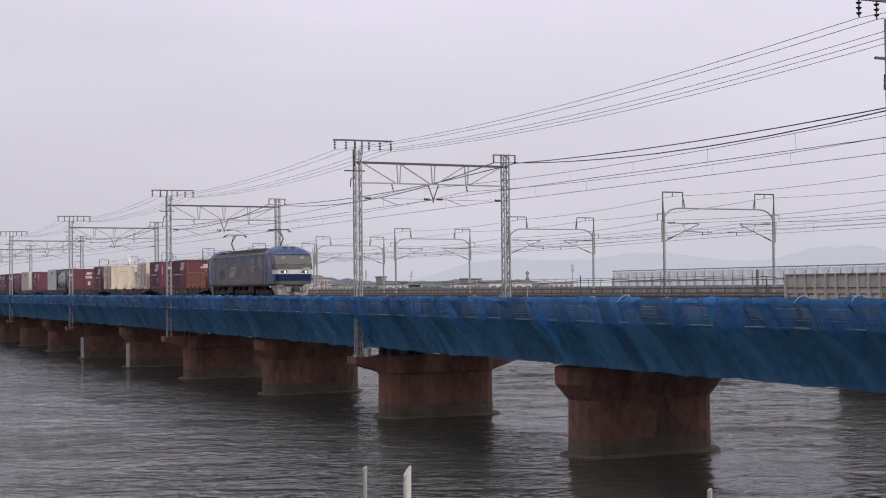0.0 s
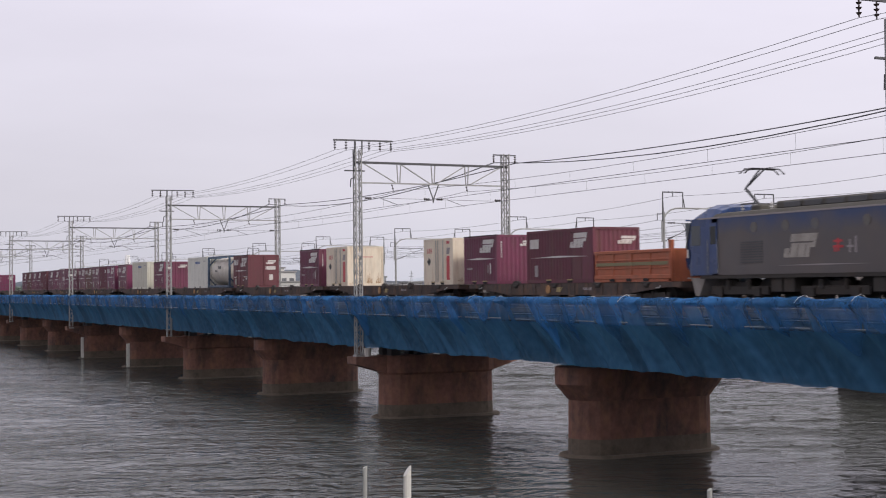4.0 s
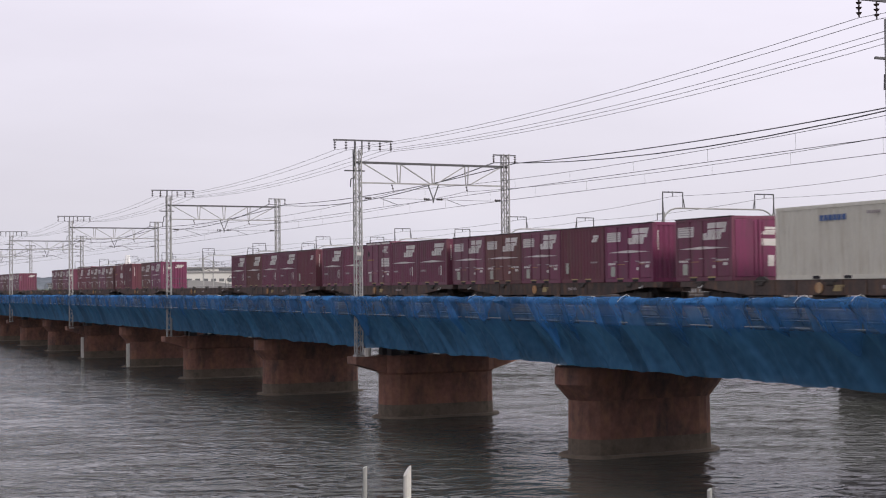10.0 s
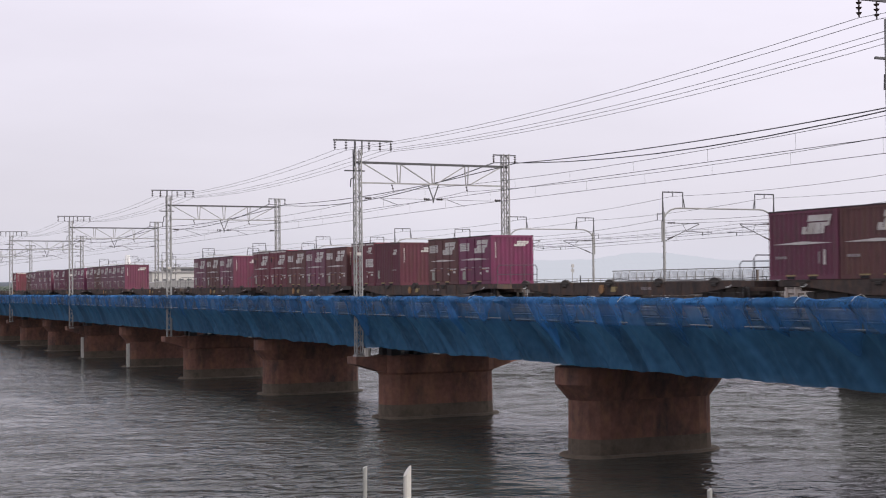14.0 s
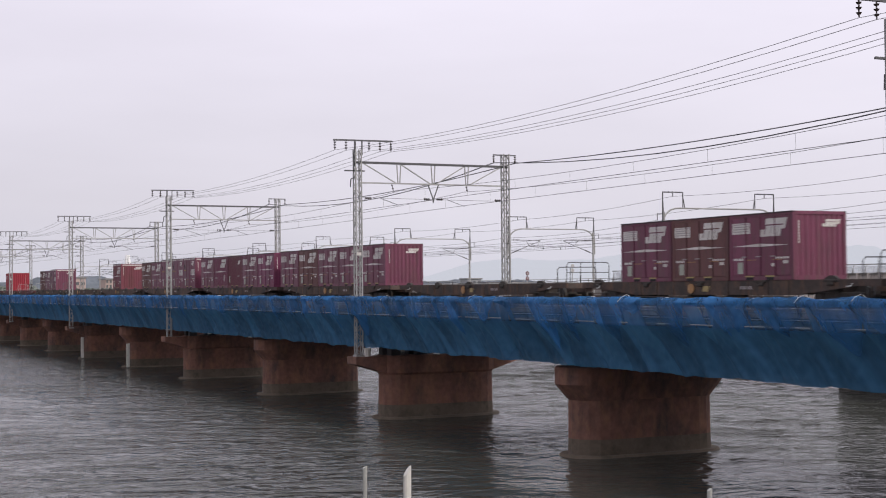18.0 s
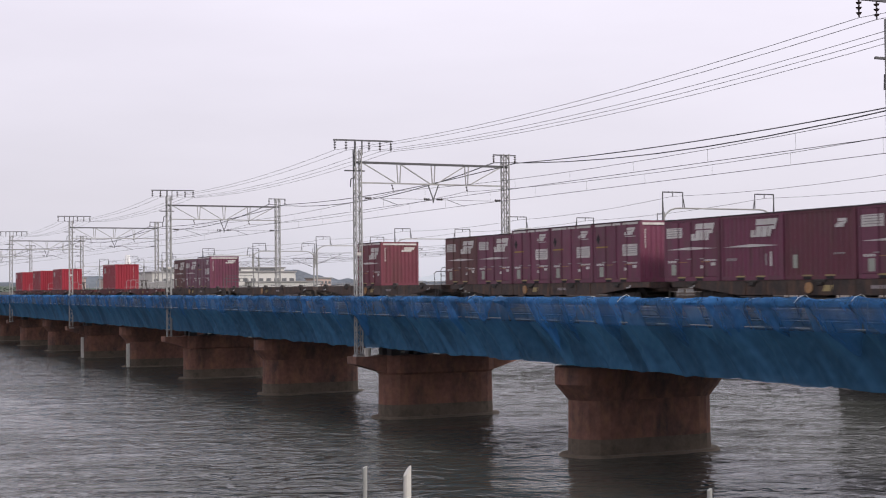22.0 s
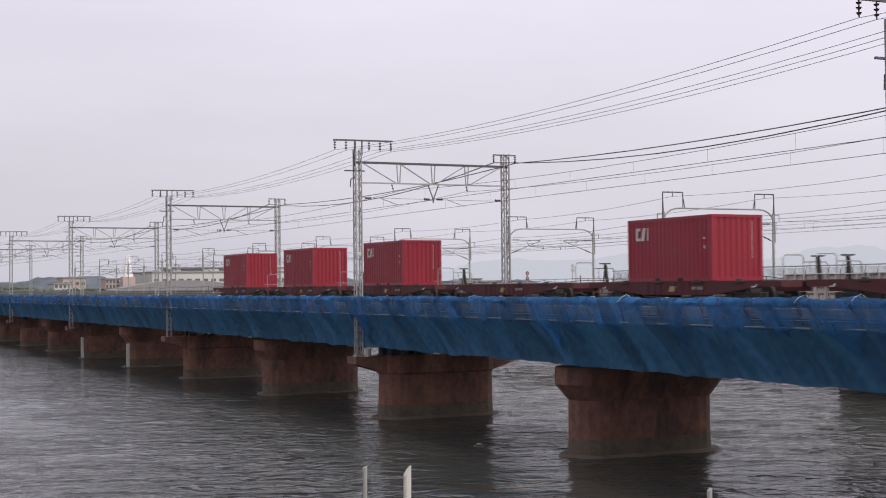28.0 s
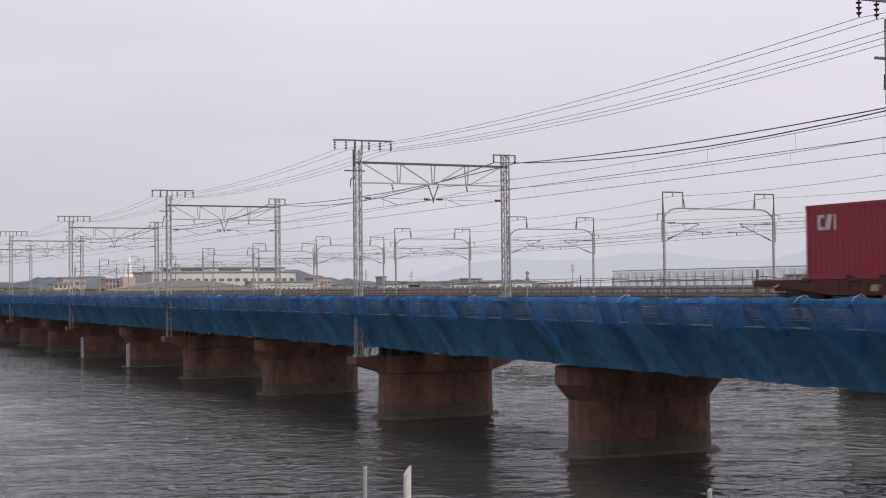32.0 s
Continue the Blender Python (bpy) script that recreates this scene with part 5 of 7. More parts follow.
def emblem(side, a, z, w, h, proud, lead=-1):
    """Company mark drawn as one slanted block with a hook, two upright slits and a level slit."""
    outline = [(0.03, 0), (0.40, 0), (0.40, 0.54), (0.42, 0.54), (0.42, 0), (0.64, 0), (0.64, 0.54), (0.66, 0.54), (0.66, 0), (0.79, 0), (0.79, 0.40), (0.93, 0.40),
               (0.97, 1.0), (0.14, 1.0), (0.14, 0.67), (0.86, 0.67), (0.86, 0.60), (0.185, 0.60), (0.185, 0.14), (0.15, 0.14), (0.15, 0.40), (-0.01, 0.40), (-0.01, 0.05)]
    poly = [(a + lead * (u * w + 0.24 * v * h), z + v * h) for u, v in outline]
    if side == 's':
        return Geo().prism(poly, -CW - proud, -CW - proud + 0.004, 'x')
    return Geo().prism(poly, proud, proud + 0.004, 'y')


def bars(side, a, z, n, step, w, h, proud, upright=False):
    """Writing too small to read, as short bars."""
    g = Geo()
    for i in range(n):
        if upright:
            mark(g, side, a, a + w, z - i * step, z - i * step + h, proud)
        else:
            mark(g, side, a + i * step, a + i * step + w, z, z + h, proud)
    return g


# leading end is y = 0, the container reaches back to y = L; z = 0 is its underside
def container_frame(root, L, H, paint, post=0.14, rail=0.12, rim=None):
    for x in (-CW, CW - post):
        for y in (0, L - post):
            part("corner_post", Geo().cbox(x, x + post, y, y + post, 0, H, 0.012), paint, root)
    for z0, z1 in ((0.0, rail + 0.04), (H - rail, H)):
        for x in (-CW + 0.004, CW - 0.09):
            part("side_rail", Geo().box(x, x + 0.086, post, L - post, z0, z1), paint, root)
            if rim and z0 > 1:
                part("roof_edge", Geo().box(x - 0.010, x + 0.095, 0.0, L, z1 - 0.045, z1 + 0.008), rim, root, "grime-blackened roof edge")
        for y in (0.004, L - 0.09):
            part("end_rail", Geo().box(-CW + post, CW - post, y, y + 0.086, z0, z1), paint, root)
    part("roof", Geo().box(-CW + 0.05, CW - 0.05, 0.05, L - 0.05, H - 0.05, H - 0.02), paint, root)
    part("floor", Geo().box(-CW + 0.06, CW - 0.06, 0.06, L - 0.06, 0.05, 0.12), DARK_GAP, root)


def end_walls(root, L, H, paint, pitch=0.24, depth=0.036):
    part("end_wall", Geo().ribs_y(0.02, -CW + 0.13, CW - 0.13, 0.1, H - 0.08, pitch, depth), paint, root, "corrugated end wall")
    part("end_wall", Geo().ribs_y(L - 0.02, -CW + 0.13, CW - 0.13, 0.1, H - 0.08, pitch, -depth), paint, root)


def fork_pockets(root, L):
    # pockets are not hollow: a near-black block paints the shade inside
    for k in (0.30, 0.62):
        part("fork_pocket", Geo().box(-CW - 0.006, -CW + 0.1, L * k, L * k + 0.42, 0.01, 0.11), DARK_GAP, root, "forklift pocket, its inner shade a near-black block")
        part("pocket_lip", Geo().box(-CW - 0.012, -CW + 0.02, L * k - 0.04, L * k + 0.46, 0.115, 0.17), POCKETLIP, root, "dull yellow lip over the pocket")


def twelve_foot(style, paint, H=2.5, label=""):
    L = 3.715
    root = thing("freight_container", label, "container", "small containers on the freight train")
    container_frame(root, L, H, paint, rim=RIM)
    end_walls(root, L, H, paint)
    part("flank", Geo().ribs_x(CW - 0.02, 0.13, L - 0.13, 0.12, H - 0.08, 0.26, -0.03), paint, root)
    fork_pockets(root, L)
    if style in ("ribbed", "plain"):
        part("flank", Geo().ribs_x(-CW + 0.015, 0.13, L - 0.13, 0.12, H - 0.08, 0.27, 0.032), paint, root, "ribbed flank")
    else:
        # four door leaves with hinge posts and locking rods
        part("flank", Geo().box(-CW + 0.05, -CW + 0.08, 0.13, L - 0.13, 0.14, H - 0.1), paint, root)
        n = 4
        w = (L - 0.30) / n
        for k in range(n):
            a = 0.15 + k * w
            part("door_leaf", Geo().cbox(-CW + 0.004, -CW + 0.05, a + 0.012, a + w - 0.012, 0.17, H - 0.13, 0.012), paint, root)
        for a in (0.15 + w, 0.15 + 2 * w, 0.15 + 3 * w):
            part("locking_rod", Geo().rod((-CW - 0.012, a, 0.16), (-CW - 0.012, a, H - 0.12), 0.018, 6), paint, root)
            part("rod_handle", Geo().box(-CW - 0.03, -CW - 0.004, a - 0.02, a + 0.26, 0.86, 0.90), GREYMARK, root)
    P = 0.006
    if style == "plain":
        part("emblem", emblem('s', 1.02, H * 0.72, 0.55, 0.30, P), OFFWHITE, root, "small white company mark")
        part("plate_text", bars('s', 0.55, 0.86, 6, 0.10, 0.07, 0.07, P), GREYMARK, root)
        part("tag_plate", mark(Geo(), 's', 3.02, 3.26, 0.42, 0.90, P), PLATEPALE, root, "pale inspection plate")
    elif style == "tall":
        part("emblem", emblem('s', 1.20, H * 0.77, 0.78, 0.32, P), OFFWHITE, root, "white company mark")
        part("emblem_line", mark(Geo(), 's', 0.35, 1.1, H * 0.742, H * 0.752, P), OFFWHITE, root)
        part("poster", mark(Geo(), 's', 0.22, 1.36, H * 0.43, H * 0.62, P), OFFWHITE, root, "white notice panel")
        part("notice_lines", bars('s', 0.30, H * 0.47, 4, -0.09, 0.98, 0.03, P + 0.003, True), GREYMARK, root)
        part("gold_line", mark(Geo(), 's', 2.55, 3.48, H * 0.58, H * 0.605, P), GOLDMARK, root)
    elif style == "banded":
        part("emblem", emblem('s', 1.86, H * 0.61, 1.42, H * 0.26, P), OFFWHITE, root, "large white company mark")
        part("gold_line", bars('s', 2.6, H * 0.80, 7, 0.13, 0.09, 0.05, P), GOLDMARK, root)
    else:
        part("emblem", emblem('s', 1.88, H * 0.645, 1.48, H * 0.265, P), OFFWHITE, root, "large white company mark")
        if style == "door":
            part("poster", mark(Geo(), 's', 2.45, 3.52, H * 0.70, H * 0.865, P), OFFWHITE, root, "white notice panel")
            part("notice_lines", bars('s', 2.53, H * 0.73, 4, -0.09, 0.9, 0.03, P + 0.003, True), GREYMARK, root)
        else:
            part("plate_text", bars('s', 2.72, 0.75, 5, 0.13, 0.10, 0.10, P), GREYMARK, root)
            part("tag_plate", mark(Geo(), 's', 0.64, 0.76, 0.52, 1.05, P), OFFWHITE, root)
            part("tag_plate", mark(Geo(), 's', 0.94, 1.02, 0.56, 0.98, P), GREYMARK, root)
    if style in ("door", "ribbed", "banded"):
        stripe = Geo().prism([(0.22, H * 0.512), (1.85, H * 0.497), (3.5, H * 0.512), (1.85, H * 0.545)], -CW - P - 0.004, -CW - P, 'x')
        part("stripe", stripe, OFFWHITE, root, "white tapering stripe")
    if style in ("tall", "banded"):
        part("dark_badge", Geo().prism([(3.30, H * 0.64), (3.44, H * 0.73), (3.30, H * 0.82), (3.16, H * 0.73)], -CW - P - 0.004, -CW - P, 'x'), DARK_GAP, root, "dark diamond badge")
        part("roof_band", Geo().box(-CW - 0.008, -CW + 0.002, 0.16, 1.32, H - 0.15, H - 0.06).box(-CW - 0.008, -CW + 0.002, 1.50, 2.12, H - 0.15, H - 0.06).box(-CW - 0.008, -CW + 0.002, 2.26, L - 0.16, H - 0.15, H - 0.06), OFFWHITE, root, "pale band under the roof")
        part("end_band", Geo().box(-CW + 0.14, CW - 0.14, -0.008, 0.003, H - 0.19, H - 0.09), OFFWHITE, root, "pale band under the roof")
    if style in ("door", "tall", "banded"):
        part("tag_plate", mark(Geo(), 's', 2.90, 3.22, 0.24, 0.68, P), PLATEPALE, root, "pale inspection plate")
        part("plate_text", bars('s', 2.88, 0.74, 4, 0.15, 0.12, 0.09, P), OFFWHITE, root)
        part("tag_text", bars('s', 0.22, 0.78, 5, 0.17, 0.13, 0.07, P), OFFWHITE, root)
        part("sticker", mark(Geo(), 's', 0.28, 0.56, 0.60, 0.72, P), OFFWHITE, root)
        part("sticker", mark(Geo(), 's', 1.06, 1.24, 0.50, 0.62, P), OFFWHITE, root)
        part("latch_line", bars('s', 0.62, 0.745, 2, 1.50, 0.55, 0.025, P + 0.002), RUSTRUN, root, "rusty latch bars")
    # leading end
    part("end_emblem", emblem('f', 0.10, H * 0.775, 0.84, 0.27, -0.006, 1), OFFWHITE, root, "white company mark")
    part("end_text", bars('f', -CW + 0.24, H * 0.83, 8, 0.105, 0.06, 0.075, -0.006, True), OFFWHITE, root)
    return root


def iso_box(paint, label, H=2.6, side_pitch=0.28):
    L = 5.95
    root = thing("freight_container", label, "container", "large containers on the freight train")
    container_frame(root, L, H, paint, 0.16, 0.12)
    for x in (-CW, CW - 0.17):
        for y in (0, L - 0.18):
            for z in (0, H - 0.12):
                part("corner_casting", Geo().cbox(x - 0.006, x + 0.176, y - 0.006, y + 0.186, z, z + 0.122, 0.015), paint, root)
    part("flank", Geo().ribs_x(-CW + 0.012, 0.15, L - 0.15, 0.14, H - 0.1, side_pitch, 0.036), paint, root, "corrugated flank")
    part("flank", Geo().ribs_x(CW - 0.012, 0.15, L - 0.15, 0.14, H - 0.1, side_pitch, -0.036), paint, root)
    end_walls(root, L, H, paint, 0.28, 0.045)
    # pocket openings again as solid blocks coloured like their shade
    for k in (0.33, 0.60):
        part("fork_pocket", Geo().box(-CW - 0.006, -CW + 0.1, L * k, L * k + 0.36, 0.02, 0.13), DARK_GAP, root)
    return root


def bogie(root, y, paint=None):
    b = part("bogie", Geo().cbox(-0.98, -0.86, y - 1.25, y + 1.25, -0.72, -0.45, 0.03).cbox(0.86, 0.98, y - 1.25, y + 1.25, -0.72, -0.45, 0.03).box(-0.9, 0.9, y - 0.2, y + 0.2, -0.55, -0.25), RUNGEAR, root)
    for o in (-0.875, 0.875):
        w = Geo()
        for s in (-0.58, 0.58):
            w.rod((s - 0.06, y + o, -0.595), (s + 0.06, y + o, -0.595), 0.405, 16)
            w.rod((s - 0.075 * (1 if s > 0 else -1), y + o, -0.595), (s - 0.055 * (1 if s > 0 else -1), y + o, -0.595), 0.43, 16)
        w.rod((-0.95, y + o, -0.595), (0.95, y + o, -0.595), 0.075, 8)
        part("wheelset", w, RUNGEAR, b)
        for s in (-0.95, 0.95):
            part("axle_box", Geo().cbox(s - 0.1, s + 0.1, y + o - 0.16, y + o + 0.16, -0.76, -0.44, 0.03), RUNGEAR, b)
    for s in (-0.92, 0.92):
        part("spring", Geo().rod((s, y, -0.66), (s, y, -0.34), 0.12, 8), RUNGEAR, b)
    return b


def flat_wagon(paint, body, label, length=19.0, a0=-0.62, rails=(True, False), wheel_post=False):
    """Container flat: local z = 0 is the underside of the load; the leading end lies at a0."""
    root = thing("flat_wagon", label, "freight wagon", "wagons of the freight train")
    a1 = a0 + length
    c0, c1 = a0 + 2.4, a1 - 2.4
    for s in (-1, 1):
        x = s * 1.18
        prof = [(a0, -0.02), (a1, -0.02), (a1, -0.24), (c1 + 1.2, -0.24), (c1 - 1.9, -0.56), (c0 + 1.9, -0.56), (c0 - 1.2, -0.24), (a0, -0.24)]
        part("side_sill", Geo().prism(prof, x - 0.045, x + 0.045, 'x'), paint, root)
        part("sill_flange", Geo().box(x - 0.09 * (s > 0), x + 0.09 * (s < 0), a0, a1, -0.055, -0.005), paint, root)
        n = 9
        for k in range(n if s < 0 else 0):
            yy = c0 + 2.3 + k * (c1 - c0 - 4.6) / (n - 1)
            part("sill_rib", Geo().box(x - 0.07, x + 0.07, yy - 0.025, yy + 0.025, -0.55, -0.03), paint, root)
    part("centre_sill", Geo().box(-0.22, 0.22, a0, a1, -0.42, -0.06), paint, root)
    part("cross_members", Geo().box(-1.13, 1.13, a0, a0 + 0.12, -0.26, -0.03).box(-1.13, 1.13, a1 - 0.12, a1, -0.26, -0.03).box(-1.13, 1.13, c0 - 0.2, c0 + 0.2, -0.3, -0.03).box(-1.13, 1.13, c1 - 0.2, c1 + 0.2, -0.3, -0.03).box(-1.13, 1.13, (c0 + c1) / 2 - 0.2, (c0 + c1) / 2 + 0.2, -0.4, -0.03), paint, root)
    for k in range(5):
        yy = a0 + 0.62 + 1.85 + k * 3.8 * (length - 0.4) / 18.6
        if yy < a1 - 0.6:
            for x in (-1.28, 0.85):
                part("container_seat", Geo().cbox(x, x + 0.43, yy - 0.28, yy + 0.28, -0.10, 0.0, 0.02), RUNGEAR, root)
            if wheel_post:
                part("twist_lock", Geo().cbox(-1.26, -1.12, yy - 0.14, yy + 0.14, -0.08, 0.06, 0.02), RUNGEAR, root)
                continue
            part("twist_lock", Geo().prism([(yy - 0.42, -0.10), (yy - 0.30, 0.05), (yy - 0.12, 0.13), (yy + 0.12, 0.13), (yy + 0.30, 0.05), (yy + 0.42, -0.10)], -1.235, -1.10, 'x').cbox(-1.30, -1.18, yy - 0.16, yy + 0.16, -0.22, -0.08, 0.03), RUNGEAR, root, "black container guide and latch")
    bogie(root, c0)
    bogie(root, c1)
    part("brake_cylinder", Geo().rod((-0.75, (c0 + c1) / 2 - 1.6, -0.62), (-0.75, (c0 + c1) / 2 - 0.7, -0.62), 0.2, 10), RUNGEAR, root)
    part("air_tank", Geo().rod((-0.7, (c0 + c1) / 2 + 0.6, -0.62), (-0.7, (c0 + c1) / 2 + 1.9, -0.62), 0.22, 10), RUNGEAR, root)
    part("coupler", Geo().cbox(-0.14, 0.14, a0 - 0.68, a0, -0.27, -0.03, 0.03), RUNGEAR, root)
    part("coupler", Geo().cbox(-0.14, 0.14, a1, a1 + 0.68, -0.27, -0.03, 0.03), RUNGEAR, root)
    g = Geo()
    for k in range(5):
        g.box(-1.18 - 0.052, -1.18 - 0.046, a0 + length * 0.36 + k * 0.15, a0 + length * 0.36 + k * 0.15 + 0.11, -0.34, -0.22)
    part("sill_stencil", g, GREYMARK, root, "row of pale stencilled blocks")
    yy = a0 + length * 0.50
    part("sill_plate", Geo().prism([(yy, -0.42), (yy + 0.46, -0.42), (yy + 0.36, -0.20), (yy - 0.10, -0.20)], -1.18 - 0.055, -1.18 - 0.046, 'x'), POCKETLIP, root, "slanted dull yellow sign plate")
    if not wheel_post:
        part("release_wheel", Geo().rod((-1.29, a0 + length * 0.56, -0.30), (-1.25, a0 + length * 0.56, -0.30), 0.20, 14).rod((-1.25, a0 + length * 0.56, -0.30), (-1.18, a0 + length * 0.56, -0.30), 0.04, 6), RUSTRUN, root, "rusty brake wheel on the sill")
    part("release_handle", Geo().path([(-1.24, c0 - 1.0, -0.16), (-1.30, c0 - 1.0, -0.24), (-1.30, c0 - 0.78, -0.26)], 0.025, 5).path([(-1.24, c1 + 0.9, -0.16), (-1.30, c1 + 0.9, -0.24), (-1.30, c1 + 1.12, -0.26)], 0.025, 5), CLIPWHITE, root, "small white release handles")
    part("deck_pipe", Geo().path([(-1.24, c0 + 2.0, -0.62), (-1.24, (c0 + c1) / 2, -0.68), (-1.24, c1 - 2.0, -0.62)], 0.03, 5), RUNGEAR, root)
    for k, (on, yy) in enumerate(((rails[0], a0 + 0.1), (rails[1], a1 - 0.1))):
        if on and wheel_post:
            q = yy + (0.1 if k == 0 else -0.1)
            part("hand_rail", Geo().path([(-0.95, q, -0.05), (-0.95, q, 0.80), (-0.85, q, 0.92), (-0.10, q, 0.92), (0.0, q, 0.82), (0.0, q, -0.05)], 0.022, 6).path([(-1.2, q, 0.2), (1.2, q, 0.2)], 0.018, 5), STEEL, root, "pale hand rail loop")
            part("low_rail", Geo().path([(0.0, q, 0.66), (1.05, q, 0.66), (1.15, q, 0.56), (1.15, q, -0.05)], 0.022, 6).path([(0.3, q, 0), (0.3, q, 0.66)], 0.018, 5), STEEL, root, "lower pale hand rail")
        elif on:
            part("hand_rail", Geo().path([(-1.15, yy, -0.05), (-1.15, yy, 0.82), (-1.05, yy, 0.95), (1.05, yy, 0.95), (1.15, yy, 0.82), (1.15, yy, -0.05)], 0.022, 6).path([(-1.15, yy, 0.48), (1.15, yy, 0.48)], 0.018, 5).path([(-0.4, yy, 0), (-0.4, yy, 0.95)], 0.018, 5).path([(0.4, yy, 0), (0.4, yy, 0.95)], 0.018, 5), STEELDARK, root, "grey crosswise hand rail")
            q = yy + (0.85 if k == 0 else -0.85)
            part("low_rail", Geo().path([(-1.15, q, -0.05), (-1.15, q, 0.62), (-1.03, q, 0.74), (0.85, q, 0.74), (0.95, q, 0.64), (0.95, q, -0.05)], 0.022, 6).path([(-0.45, q, 0), (-0.45, q, 0.74)], 0.018, 5), STEELDARK, root, "lower grey hand rail")
            part("side_step", Geo().path([(-1.2, yy + 0.25, -0.1), (-1.22, yy + 0.25, -0.75), (-1.22, yy + 0.6, -0.75), (-1.2, yy + 0.6, -0.1)], 0.018, 5), STEELDARK, root)
    if wheel_post:
        for yy in ((a0 + 0.1, a1 - 0.1) if rails[1] else (a0 + 0.1,)):
            part("brake_post", Geo().bar((0.72, yy, -0.05), (0.60, yy, 0.84), 0.11).bar((0.5, yy, -0.05), (0.60, yy, 0.84), 0.05), RUNGEAR, root, "dark brake post")
            ring = [(0.60 + 0.25 * math.cos(math.pi * i / 8), yy + 0.25 * math.sin(math.pi * i / 8), 0.88) for i in range(17)]
            part("brake_wheel", Geo().path(ring, 0.022, 5).bar((0.36, yy, 0.87), (0.84, yy, 0.87), 0.04).bar((0.60, yy - 0.24, 0.87), (0.60, yy + 0.24, 0.87), 0.04), RUNGEAR, root, "dark hand brake wheel")
    return root


def open_bin():
    """Low orange open-top container."""
    L, H = 5.9, 1.36
    root = thing("open_container", "weathered orange open-top container with ribbed sides", "container")
    part("floor", Geo().box(-CW, CW, 0, L, 0.0, 0.14), ORANGE, root)
    for s in (-1, 1):
        x = s * (CW - 0.05)
        part("side_wall", Geo().box(x - 0.03, x + 0.03, 0.1, L - 0.1, 0.14, H - 0.12), ORANGE, root)
        part("top_rail", Geo().cbox(x - 0.08, x + 0.08, 0, L, H - 0.14, H, 0.02), ORANGE, root)
        part("bottom_rail", Geo().cbox(x - 0.08, x + 0.08, 0, L, 0.12, 0.30, 0.02), ORANGE, root)
        part("middle_rail", Geo().cbox(x - 0.06, x + 0.06, 0.1, L - 0.1, 0.56, 0.64, 0.015).cbox(x - 0.06, x + 0.06, 0.1, L - 0.1, 0.90, 0.98, 0.015), ORANGE, root)
        for k in range(5):
            yy = 0.12 + k * (L - 0.24) / 4
            part("rib", Geo().cbox(x - 0.075, x + 0.075, yy - 0.06, yy + 0.06, 0.2, H - 0.1, 0.015), ORANGE, root)
    part("side_stripe", Geo().box(-CW - 0.032, -CW - 0.027, 0.2, L - 0.2, 0.70, 0.84), OLIVE, root, "dull olive stripe")
    for y in (0.03, L - 0.03):
        part("end_wall", Geo().box(-CW + 0.05, CW - 0.05, y - 0.03, y + 0.03, 0.14, H), ORANGE, root)
    for x in (-CW + 0.08, CW - 0.08):
        part("corner_horn", Geo().cbox(x - 0.08, x + 0.08, -0.02, 0.2, 0, H + 0.36, 0.02), ORANGE, root)
    # shade of the bin's pockets put on as dark blocks
    for k in (0.28, 0.50, 0.72):
        part("fork_pocket", Geo().box(-CW - 0.04, -CW + 0.05, L * k, L * k + 0.35, 0.02, 0.15), DARK_GAP, root)
    return root


